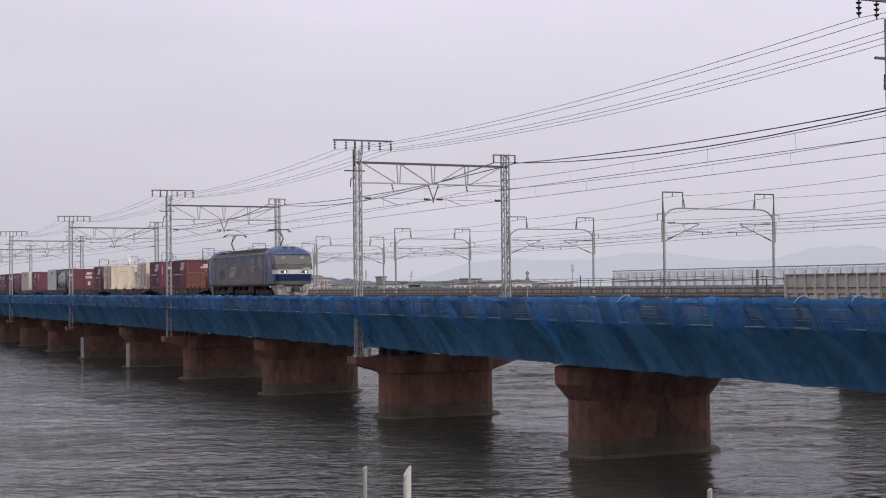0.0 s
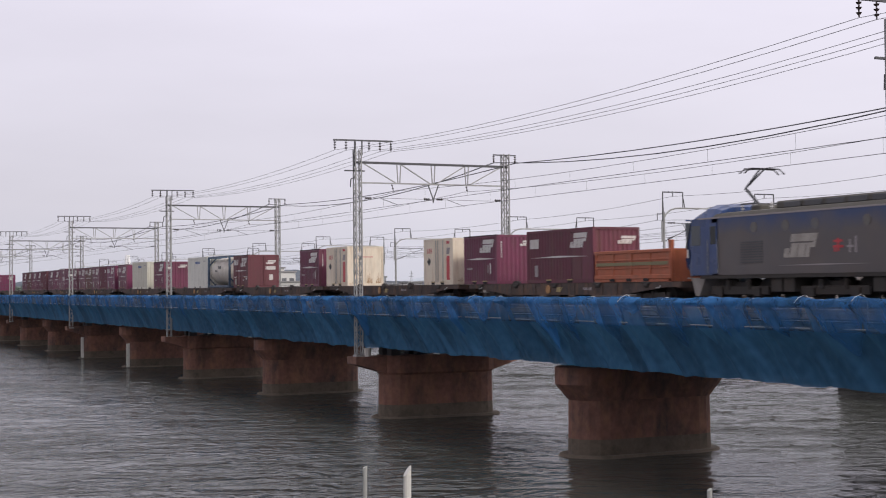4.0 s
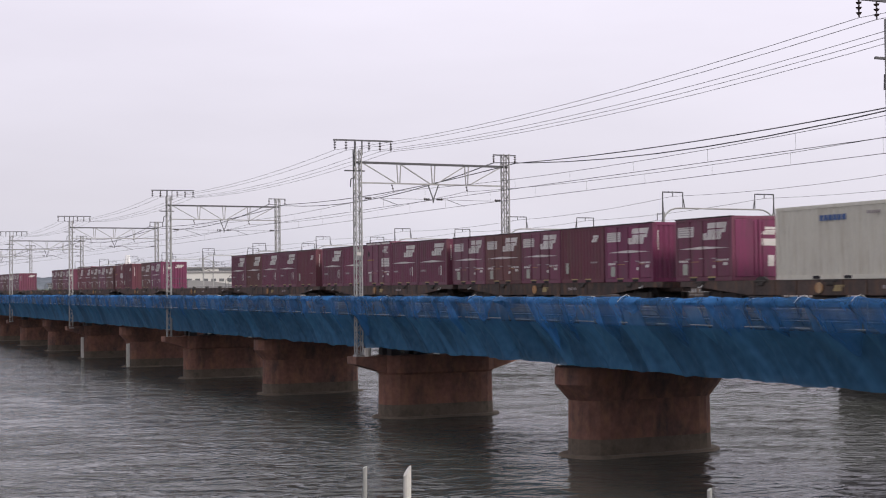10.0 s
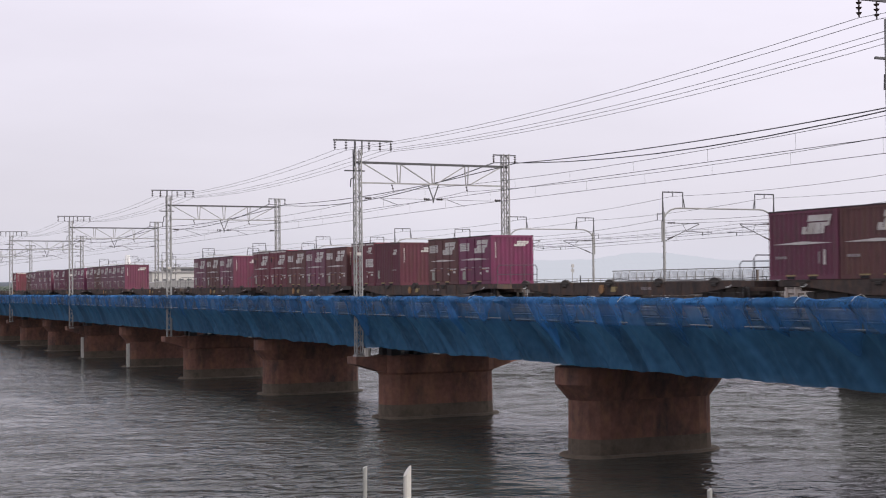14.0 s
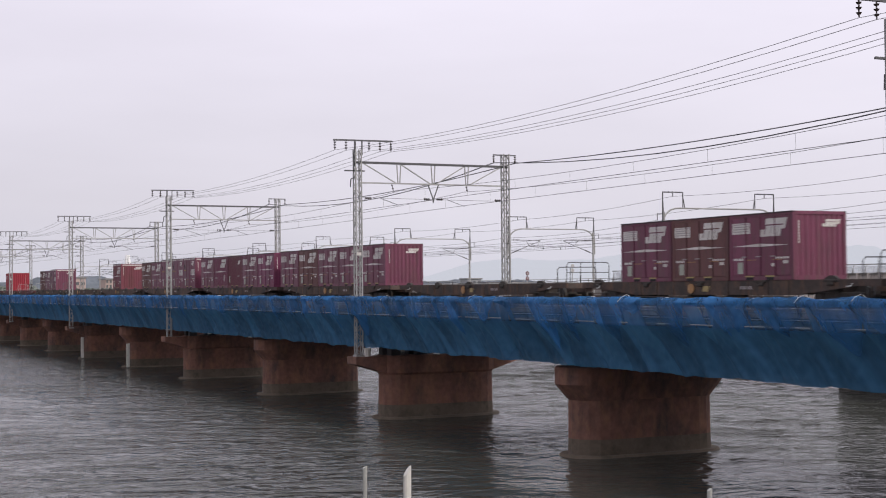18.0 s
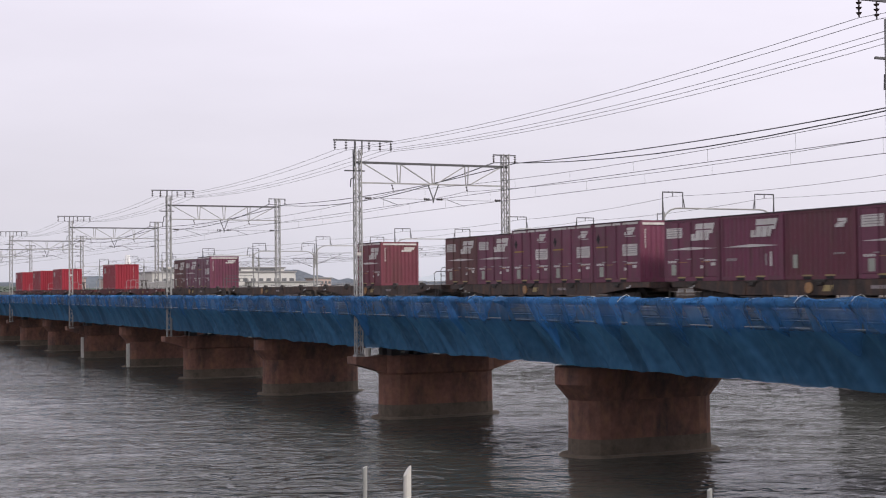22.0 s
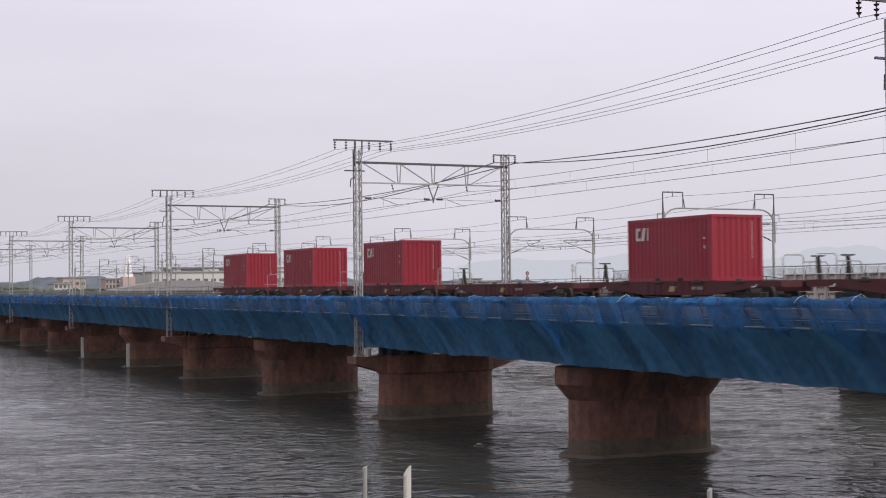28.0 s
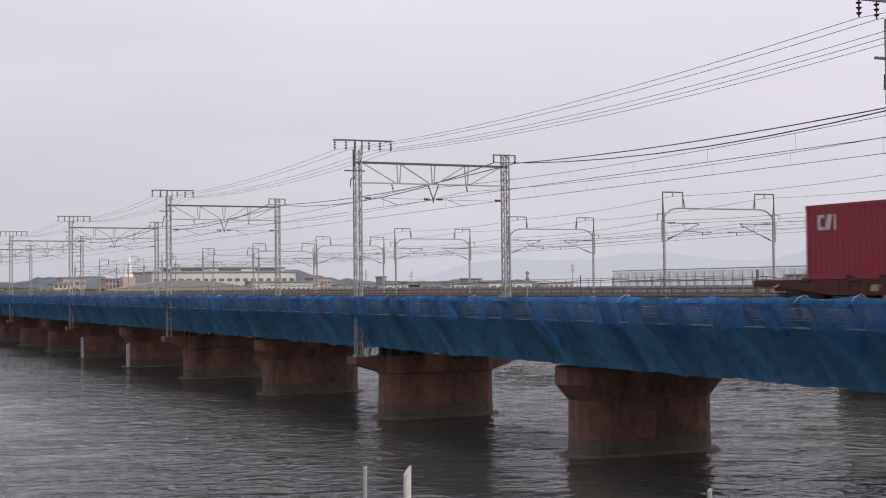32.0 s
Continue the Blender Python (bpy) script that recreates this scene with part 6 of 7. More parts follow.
def tank_frame():
    L, H = 5.95, 2.58
    root = thing("tank_container", "pale grey tank in a blue-grey steel frame", "tank container")
    n = 24
    prof = [(0.42, 0.0), (0.46, 0.45), (0.58, 0.82), (0.78, 1.0), (L - 0.78, 1.0), (L - 0.58, 0.82), (L - 0.46, 0.45), (L - 0.42, 0.0)]
    g = Geo()
    for y, r in prof:
        for k in range(n):
            t = 2 * math.pi * k / n
            g.v.append((1.14 * r * math.cos(t), y, 1.33 + 1.14 * r * math.sin(t)))
    for j in range(len(prof) - 1):
        for k in range(n):
            g.f.append((j * n + k, j * n + (k + 1) % n, (j + 1) * n + (k + 1) % n, (j + 1) * n + k))
    part("shell", g, TANK, root, "pale grey tank shell", smooth=True)
    for y in (1.6, 2.95, 4.3):
        part("shell_band", Geo().rod((0, y, 1.33), (0, y + 0.07, 1.33), 1.152, n), TANK, root)
    for y in (0, L - 0.16):
        for x in (-CW, CW - 0.16):
            part("corner_post", Geo().cbox(x, x + 0.16, y, y + 0.16, 0, H, 0.015), BLUEGREY, root)
        for z in (0, H - 0.16):
            part("end_beam", Geo().cbox(-CW + 0.16, CW - 0.16, y + 0.01, y + 0.15, z, z + 0.16, 0.015), BLUEGREY, root)
        for s in (-1, 1):
            part("end_brace", Geo().bar((s * (CW - 0.1), y + 0.08, 0.8), (s * 0.5, y + 0.08, 0.1), 0.1).bar((s * (CW - 0.1), y + 0.08, 1.8), (s * 0.5, y + 0.08, H - 0.1), 0.1), BLUEGREY, root)
    for x in (-CW + 0.01, CW - 0.13):
        part("bottom_beam", Geo().cbox(x, x + 0.12, 0.16, L - 0.16, 0.02, 0.2, 0.015), BLUEGREY, root)
        part("top_beam", Geo().cbox(x, x + 0.1, 0.16, L - 0.16, H - 0.11, H - 0.01, 0.015), BLUEGREY, root)
    part("tank_text", bars('s', 2.45, 1.52, 4, 0.22, 0.16, 0.24, -0.085), BLACKMARK, root)
    part("tank_text", bars('s', 3.5, 1.32, 5, 0.14, 0.1, 0.12, -0.085), BLACKMARK, root)
    part("manhole", Geo().rod((0, 3.0, 2.42), (0, 3.0, 2.56), 0.3, 12), TANK, root)
    part("walk_board", Geo().box(-1.0, -0.6, 0.3, L - 0.3, H - 0.06, H - 0.02), STEEL, root)
    part("ladder", Geo().rod((-0.9, L - 0.02, 0.2), (-0.9, L - 0.02, H), 0.02, 5).rod((-0.5, L - 0.02, 0.2), (-0.5, L - 0.02, H), 0.02, 5), STEEL, root)
    return root


def beige_reefer():
    """Old beige twelve-foot box with red bars, rust runs on its end."""
    L, H = 3.715, 2.52
    root = thing("freight_container", "worn beige container with red bars and rust runs", "container", "small containers on the freight train")
    container_frame(root, L, H, JBEIGE)
    part("flank", Geo().box(-CW + 0.05, -CW + 0.08, 0.13, L - 0.13, 0.14, H - 0.1), JBEIGE, root)
    for a, b in ((0.15, 0.95), (0.95, 1.85), (1.85, 2.5), (2.5, L - 0.15)):
        part("door_leaf", Geo().cbox(-CW + 0.004, -CW + 0.05, a + 0.012, b - 0.012, 0.16, H - 0.12, 0.012), JBEIGE, root)
    for a in (1.2, 1.85, 2.1):
        part("locking_rod", Geo().rod((-CW - 0.014, a, 0.14), (-CW - 0.014, a, H - 0.1), 0.02, 6), STEEL, root)
    part("flank", Geo().box(CW - 0.05, CW - 0.01, 0.13, L - 0.13, 0.14, H - 0.1), JBEIGE, root)
    for a, b in ((-CW + 0.13, 0.0), (0.0, CW - 0.13)):
        part("end_panel", Geo().cbox(a + 0.006, b - 0.006, 0.012, 0.05, 0.1, H - 0.08, 0.01), JBEIGE, root)
    part("end_panel", Geo().box(-CW + 0.13, CW - 0.13, L - 0.05, L - 0.01, 0.1, H - 0.08), JBEIGE, root)
    part("red_bar", mark(Geo(), 's', 0.40, 0.78, 0.25, 1.55, 0.004), REDMARK, root, "tall red bar")
    part("red_patch", mark(Geo(), 's', 0.42, 0.80, 2.22, 2.36, 0.004), REDMARK, root)
    part("red_lettering_bars", bars('s', 2.62, 1.74, 3, 0.24, 0.11, 0.26, 0.004), REDMARK, root)
    dia = Geo().prism([(3.0, 1.06), (3.24, 1.28), (3.0, 1.50), (2.76, 1.28)], -CW - 0.01, -CW - 0.004, 'x')
    part("dark_diamond", dia, BLACKMARK, root, "dark diamond mark")
    rnd = random.Random(11)
    for c in (-0.75, 0.28, 0.92):
        run = Geo()
        for i in range(13):
            o = -0.21 + 0.035 * i
            w = rnd.uniform(0.006, 0.017)
            h = (0.95 if c > 0 else 0.35) * (1 - (o / 0.26) ** 2) * rnd.uniform(0.35, 1.0)
            run.prism([(c + o - w, 0.09), (c + o + w, 0.09), (c + o + w * 0.6, 0.1 + h * 0.5), (c + o, 0.1 + h)], 0.006, 0.011, 'y')
        part("rust_run", run, RUSTRUN, root, "brown rust run")
    part("grey_shape", mark(Geo(), 's', 0.45, 0.82, 1.65, 2.0, 0.004, 0.1), GREYMARK, root)
    part("end_bars", bars('f', -0.3, 1.82, 6, 0.14, 0.11, 0.05, -0.003), REDMARK, root)
    fork_pockets(root, L)
    return root


def twenty_foot_maroon():
    L, H = 6.1, 2.5
    root = thing("freight_container", "large maroon container with door leaves and a white stripe", "container", "large containers on the freight train")
    container_frame(root, L, H, MAROON_OLD)
    end_walls(root, L, H, MAROON_OLD)
    part("flank", Geo().ribs_x(-CW + 0.015, 1.9, L - 0.13, 0.12, H - 0.08, 0.27, 0.03), MAROON_OLD, root)
    for a in (0.14, 1.0):
        part("door_leaf", Geo().cbox(-CW + 0.004, -CW + 0.05, a + 0.01, a + 0.85, 0.16, H - 0.12, 0.012), MAROON_OLD, root)
    part("flank", Geo().ribs_x(CW - 0.02, 0.13, L - 0.13, 0.12, H - 0.08, 0.27, -0.03), MAROON_OLD, root)
    part("emblem", emblem('s', 2.0, H * 0.64, 1.4, H * 0.27, 0.006), OFFWHITE, root, "large white company mark")
    part("poster", mark(Geo(), 's', 4.9, 5.75, H * 0.66, H * 0.84, 0.006), OFFWHITE, root)
    part("stripe", Geo().prism([(0.4, 1.2), (3.0, 1.18), (5.7, 1.2), (3.0, 1.27)], -CW - 0.01, -CW - 0.006, 'x'), OFFWHITE, root, "white tapering stripe")
    part("tag_plate", mark(Geo(), 's', 5.0, 5.3, 0.3, 0.85, 0.006), GREYMARK, root)
    part("end_emblem", emblem('f', 0.05, H * 0.70, 0.95, 0.36, -0.006, 1), OFFWHITE, root, "white company mark")
    fork_pockets(root, L)
    return root


# ---- locomotive: leading end at y = 0, reaching back to y = 16.6; z = 0 is rail level ----
def locomotive():
    root = thing("electric_locomotive", "blue and dust-grey electric freight locomotive with lit headlights", "locomotive")
    L, W2 = 16.6, 1.42
    S0, S1, RT = 1.22, 3.46, 4.04           # sill, eaves, roof ridge

    def hull(name, y0, y1, zlo, zhi, material, label=""):
        g = Geo().box(-W2, -W2 + 0.08, y0, y1, zlo, zhi).box(W2 - 0.08, W2, y0, y1, zlo, zhi)
        return part(name, g, material, root, label)
    hull("side_wall", 2.05, L - 1.65, S0, S1, LOCODUST, "blue flank coated in brown-grey dust")
    part("roof_skin", Geo().prism([(-W2, S1), (-W2 + 0.12, S1 + 0.14), (-0.9, S1 + 0.2), (0.9, S1 + 0.2), (W2 - 0.12, S1 + 0.14), (W2, S1)], 1.9, L - 1.6, 'y'), LOCOROOF, root, "grimy grey roof")
    part("eaves_strip", Geo().box(-W2 - 0.02, -W2 + 0.0, 1.0, L - 0.8, S1 - 0.05, S1 + 0.01), GREYMARK, root)
    # cabs: sections from the nose backwards; N is how far the nose stands forward
    for front in (True, False):
        N = 0.6 if front else 0.1
        f = (lambda d: d) if front else (lambda d: L - d)
        s = 1 if front else -1

        def span(name, x0, x1, d0, d1, z0, z1, c, material, label=""):
            return part(name, Geo().cbox(x0, x1, min(f(d0), f(d1)), max(f(d0), f(d1)), z0, z1, c), material, root, label)
        secs = []
        for k, (d, hw, ze, zr) in enumerate(((-N + 0.02, 1.24, 2.28, 2.29), (-N + 0.10, 1.37, 2.44, 2.46), (-N + 0.42, 1.42, 3.26, 3.29), (-N + 0.46, 1.43, 3.38, 3.50), (-N + 0.72, 1.43, S1, 3.74), (-N + 1.15, 1.43, S1, 3.94), (1.15, 1.43, S1, RT), (1.7, W2, S1, RT - 0.02), (2.1, W2, S1, RT - 0.16))):
            zb = 1.94 if k < 2 else S0
            secs.append([(-hw, f(d), zb), (-hw, f(d), (zb + ze) / 2), (-hw, f(d), ze), (-hw * 0.84, f(d), ze + (zr - ze) * 0.62), (-hw * 0.50, f(d), zr - (zr - ze) * 0.06), (0, f(d), zr), (hw * 0.50, f(d), zr - (zr - ze) * 0.06), (hw * 0.84, f(d), ze + (zr - ze) * 0.62), (hw, f(d), ze), (hw, f(d), (zb + ze) / 2), (hw, f(d), zb)])
        g = Geo()
        n = 11
        for q in secs:
            g.v += q
        for j in range(len(secs) - 1):
            for k in range(n):
                g.f.append((j * n + k, j * n + (k + 1) % n, (j + 1) * n + (k + 1) % n, (j + 1) * n + k))
        g.f.append(tuple(range(n)))
        g.f.append(tuple((len(secs) - 1) * n + k for k in range(n)))
        part("cab_shell", g, LOCOBLUE, root, "blue cab with a domed roof")
        part("brow", Geo().path([(-1.45, f(0.05), 3.42), (-1.45, f(-N + 0.55), 3.40), (-1.30, f(-N + 0.36), 3.37), (1.30, f(-N + 0.36), 3.37), (1.45, f(-N + 0.55), 3.40), (1.45, f(0.05), 3.42)], 0.03, 6), LOCOBLUE, root)
        # bands round the nose, running back a little along the flanks
        for name, z0, z1, out, back, material, label in (("white_band", 1.93, 2.25, 0.03, 0.12, LOCOWHITE, "white band round the nose"), ("nose_panel", 1.46, 1.915, 0.012, 0.0, NOSEBLUE, "dark blue nose panel"), ("buffer_beam", 1.18, 1.445, 0.006, 0.1, LOCOGREY, "grimy grey beam under the nose")):
            def ring(z):
                chin = max(0.0, 1.915 - z) * 0.24          # the nose draws in below the white band
                w, o = 1.44 + out - chin * 0.9, out - chin
                return [(-w, f(back)), (-w, f(-N + 0.34)), (-w + 0.06, f(-N + 0.14 + chin)), (-w + 0.24, f(-N - o)), (w - 0.24, f(-N - o)), (w - 0.06, f(-N + 0.14 + chin)), (w, f(-N + 0.34)), (w, f(back))]
            part(name, loft([(ring(z0), z0), (ring(z1), z1)]), material, root, label)
        # windscreen: black band below, two tall panes above, glass carried round the corners
        slope = lambda z: -N + 0.10 + (z - 2.44) * 0.39

        def pane(x0, x1, x2, x3, z0, z1, proud):
            p = [(x0, f(slope(z0) - proud), z0), (x1, f(slope(z0) - proud), z0), (x2, f(slope(z1) - proud), z1), (x3, f(slope(z1) - proud), z1)]
            q = [(x, y + 0.05 * s, z) for x, y, z in p]
            return Geo().add(p + q, [(0, 1, 2, 3), (7, 6, 5, 4), (0, 4, 5, 1), (1, 5, 6, 2), (2, 6, 7, 3), (3, 7, 4, 0)])
        part("sill_band", pane(-1.36, 1.36, 1.39, -1.39, 2.27, 2.64, 0.035), BLACKMARK, root, "black band under the windscreen")
        for a, b in ((-1.39, -0.025), (0.025, 1.39)):
            part("windscreen", pane(a, b, b * 1.02, a * 1.02, 2.645, 3.30, 0.03), WINDSHIELD, root, "windscreen pane, reflection and pale interior painted in grey")
            m = (a + b) / 2
            part("wiper", Geo().rod((m - 0.3, f(slope(2.6) - 0.06), 2.6), (m + 0.35, f(slope(2.72) - 0.06), 2.72), 0.014, 4), DARK_GAP, root)
            part("sun_visor", Geo().cbox(m - 0.15, m + 0.15, min(f(slope(3.1) - 0.045), f(slope(3.1))), max(f(slope(3.1) - 0.045), f(slope(3.1))), 2.98, 3.2, 0.01), LOCOSKIRT, root)
        for sx in (-1, 1):
            x0, x1 = sorted((sx * 1.40, sx * 1.452))
            part("corner_band", Geo().prism([(f(-N + 0.12), 2.27), (f(0.10), 2.27), (f(0.06), 2.64), (f(-N + 0.22), 2.64)], x0, x1, 'x'), BLACKMARK, root)
            part("corner_glass", Geo().prism([(f(-N + 0.24), 2.645), (f(0.06), 2.645), (f(-0.02), 3.30), (f(-N + 0.45), 3.30)], x0, x1, 'x'), CORNERGLASS, root, "dark corner pane")
        part("number_bars", bars('f', 0.62, 2.30, 7, 0.09, 0.06, 0.09, f(-N - 0.015)), OFFWHITE, root)
        for x in (-0.80, 0.80):
            span("lamp_housing", x - 0.25, x + 0.25, -N - 0.05, -N + 0.05, 1.99, 2.18, 0.02, DARK_GAP, "black lamp housing")
            h = x + 0.06
            if front:
                part("headlight", Geo().rod((h, -N - 0.065, 2.085), (h, -N - 0.045, 2.085), 0.058, 14), HEADLIGHT, root, "lit headlight")
            part("tail_lamp", Geo().rod((x - 0.13, f(-N - 0.06), 2.085), (x - 0.13, f(-N - 0.04), 2.085), 0.06, 12), BRICK_RED, root)
        # skirt, plough and coupler
        part("skirt", loft([([(-1.12, f(-N + 0.30)), (1.12, f(-N + 0.30)), (1.12, f(0.45)), (-1.12, f(0.45))], 0.40), ([(-1.27, f(-N + 0.22)), (1.27, f(-N + 0.22)), (1.27, f(1.05)), (-1.27, f(1.05))], 1.12)]), LOCOSKIRT, root, "stained pale grey skirt")
        # near-black strip put in as the shade between beam and skirt
        span("shadow_gap", -0.75, 0.75, -N + 0.10, -N + 0.3, 1.08, 1.17, 0.01, DARK_GAP)
        span("coupler", -0.17, 0.17, -N - 0.40, -N + 0.2, 0.68, 0.98, 0.05, RUNGEAR)
        span("coupler_head", -0.27, 0.27, -N - 0.52, -N - 0.28, 0.64, 1.02, 0.06, RUNGEAR)
        span("foot_step", -1.25, -0.75, -N - 0.08, -N + 0.1, 1.10, 1.14, 0.01, STEEL)
        for x, o in ((-0.75, -1), (0.62, 1), (0.85, 1)):
            part("brake_hose", Geo().path([(x, f(-N + 0.06), 0.98), (x, f(-N - 0.1), 0.86), (x - 0.05 * o, f(-N - 0.12), 0.68), (x - 0.2 * o, f(-N - 0.1), 0.56), (x - 0.36 * o, f(-N - 0.1), 0.62)], 0.03, 6), DARK_GAP, root)
        for x in (-0.35, 0.25):
            span("horn", x - 0.12, x + 0.12, 0.25, 0.55, RT - 0.27, RT - 0.10, 0.02, STEELDARK)
        # side of the cab: door and window
        for sx in (-1, 1):
            x = sx * W2
            part("cab_door", Geo().cbox(min(x, x + sx * 0.015), max(x, x + sx * 0.015), min(f(1.55), f(2.05)), max(f(1.55), f(2.05)), S0 + 0.05, 3.25, 0.006), LOCOBLUE, root)
            part("cab_window", Geo().cbox(min(x, x + sx * 0.02), max(x, x + sx * 0.02), min(f(0.36), f(0.98)), max(f(0.36), f(0.98)), 2.40, 3.18, 0.005), CORNERGLASS, root)
            part("door_window", Geo().cbox(min(x, x + sx * 0.022), max(x, x + sx * 0.022), min(f(1.62), f(1.98)), max(f(1.62), f(1.98)), 2.42, 3.12, 0.005), WINDOW, root)
            part("hand_rail", Geo().rod((x + sx * 0.05, f(1.48), 1.3), (x + sx * 0.05, f(1.48), 2.6), 0.015, 5), STEEL, root)
            part("hand_rail", Geo().rod((x + sx * 0.05, f(2.12), 1.3), (x + sx * 0.05, f(2.12), 2.6), 0.015, 5), STEEL, root)
    # windows, louvres and marks on the flank
    X = -W2 - 0.012
    for a, b, z0, z1 in ((2.45, 3.5, 2.40, 3.28), (3.98, 5.09, 2.74, 3.24), (3.98, 5.09, 2.15, 2.68)):
        part("machine_window", Geo().cbox(X, -W2 + 0.02, a, b, z0, z1, 0.02), WINDOW, root, "dark machine-room window")
    for c in (6.3, 8.9, 10.5, 12.3):
        part("round_window", Geo().rod((X, c, 2.98), (-W2 + 0.02, c, 2.98), 0.2, 14), LOCOGREY, root)
    for k in range(9):
        part("louvre", Geo().box(X - 0.012, -W2 + 0.01, 11.8, 13.1, 1.66 + 0.095 * k, 1.70 + 0.095 * k), STEELDARK, root)
    part("emblem", emblem('s', 10.6, 1.80, 1.72, 0.84, W2 - CW + 0.016), LOCOMARK, root, "large white company mark")
    part("red_mark", Geo().box(X - 0.002, X + 0.004, 7.50, 7.95, 2.28, 2.36).box(X - 0.002, X + 0.004, 7.68, 7.77, 1.95, 2.42).box(X - 0.002, X + 0.004, 7.46, 7.98, 2.08, 2.17).box(X - 0.002, X + 0.004, 7.84, 7.93, 1.95, 2.06), REDMARK, root, "faded red mark")
    part("pale_mark", Geo().box(X - 0.002, X + 0.004, 6.8, 6.9, 1.90, 2.46).box(X - 0.002, X + 0.004, 6.98, 7.3, 2.08, 2.16).box(X - 0.002, X + 0.004, 7.1, 7.18, 1.90, 2.36), GREYMARK, root)
    part("pale_line", Geo().prism([(6.0, 1.52), (8.5, 1.50), (11.0, 1.52), (8.5, 1.56)], X - 0.002, X + 0.004, "x"), GREYMARK, root)
    # under-frame
    part("side_beam", Geo().box(-W2 + 0.02, -W2 + 0.12, 0.9, L - 0.9, 1.08, S0).box(W2 - 0.12, W2 - 0.02, 0.9, L - 0.9, 1.08, S0), RUNGEAR, root)
    for y in (3.0, 8.3, 13.6):
        b = part("bogie", Geo().cbox(-1.15, -1.02, y - 1.75, y + 1.75, 0.45, 0.78, 0.03).cbox(1.02, 1.15, y - 1.75, y + 1.75, 0.45, 0.78, 0.03).box(-1.0, 1.0, y - 0.3, y + 0.3, 0.5, 0.95), RUNGEAR, root)
        for o in (-1.15, 1.15):
            w = Geo()
            for s in (-0.58, 0.58):
                w.rod((s - 0.07, y + o, 0.56), (s + 0.07, y + o, 0.56), 0.56, 18)
            w.rod((-1.1, y + o, 0.56), (1.1, y + o, 0.56), 0.09, 8)
            part("wheelset", w, RUNGEAR, b)
            for s in (-1.12, 1.12):
                part("axle_box", Geo().cbox(s - 0.12, s + 0.12, y + o - 0.2, y + o + 0.2, 0.38, 0.74, 0.03), RUNGEAR, b)
                part("coil_spring", Geo().rod((s, y + o * 0.55, 0.66), (s, y + o * 0.55, 1.02), 0.12, 8), RUNGEAR, b)
    for y in (5.2, 5.9, 10.5, 11.2):
        part("equipment_box", Geo().cbox(-1.3, -0.5, y - 0.3, y + 0.3, 0.55, 1.1, 0.03).cbox(0.5, 1.3, y - 0.3, y + 0.3, 0.55, 1.1, 0.03), RUNGEAR, root)
    # roof equipment
    part("roof_hood", Geo().cbox(-0.95, 0.95, 3.3, 11.6, S1 + 0.16, S1 + 0.46, 0.06), LOCOROOF, root, "long grimy roof hood")
    for k in range(7):
        part("roof_grille", Geo().cbox(-0.99, -0.93, 3.3 + k * 1.15, 4.2 + k * 1.15, S1 + 0.2, S1 + 0.4, 0.01), STEELDARK, root)
    part("roof_box", Geo().cbox(-0.7, 0.7, 12.8, 13.4, S1 + 0.16, S1 + 0.42, 0.05), LOCOROOF, root)
    for x, y in ((-0.5, 12.4), (0.5, 12.4), (-0.45, 13.4), (0.45, 13.4), (-0.45, 14.2), (0.45, 14.2), (-0.45, 2.95), (0.45, 2.95)):
        part("roof_insulator", disc_string((x, y, S1 + 0.14), (x, y, S1 + 0.5), 3, 0.09), INSULW, root)
    for y, s in ((13.8, 1), (2.55, -1)):
        p = part("pantograph", Geo().bar((-0.45, y - 0.5, S1 + 0.5), (-0.45, y + 0.5, S1 + 0.5), 0.06).bar((0.45, y - 0.5, S1 + 0.5), (0.45, y + 0.5, S1 + 0.5), 0.06).bar((-0.45, y, S1 + 0.5), (0.45, y, S1 + 0.5), 0.06), STEELDARK, root, "single-arm pantograph raised to the wire")
        k = y + s * 0.78
        part("lower_arm", Geo().bar((0, y, S1 + 0.52), (0, k, S1 + 1.15), 0.08), STEELDARK, p)
        part("upper_arm", Geo().bar((0, k, S1 + 1.15), (-0.1, y - s * 0.25, 5.28), 0.05).bar((0, k, S1 + 1.15), (0.1, y - s * 0.25, 5.28), 0.05), STEELDARK, p)
        for o in (-0.16, 0.16):
            part("collector_head", Geo().path([(-0.95, y - s * 0.25 + o, 5.10), (-0.7, y - s * 0.25 + o, 5.29), (0.7, y - s * 0.25 + o, 5.29), (0.95, y - s * 0.25 + o, 5.10)], 0.028, 6), DARK_GAP, p)
    return root


MOVERS = []     # (thing, its y at the start, its z)


def place(src, y, z, fresh):
    m = pose(TRACK_X, y, z)
    if fresh:
        src.matrix_basis = m
        ob = src
    else:
        ob = copy_thing(src, m)
    MOVERS.append((ob, y, z))
    return ob


loco = locomotive()
place(loco, 97.35, RAIL_Z, True)

# loads, from the head of the train: (start of the load bed, what stands in each fifth of it)
D, R, J, T, O, N = "door", "ribbed", "plain", "tall", "old", None
P, B, U2, S = "purple", "rusty", "banded", "rusty_ribbed"
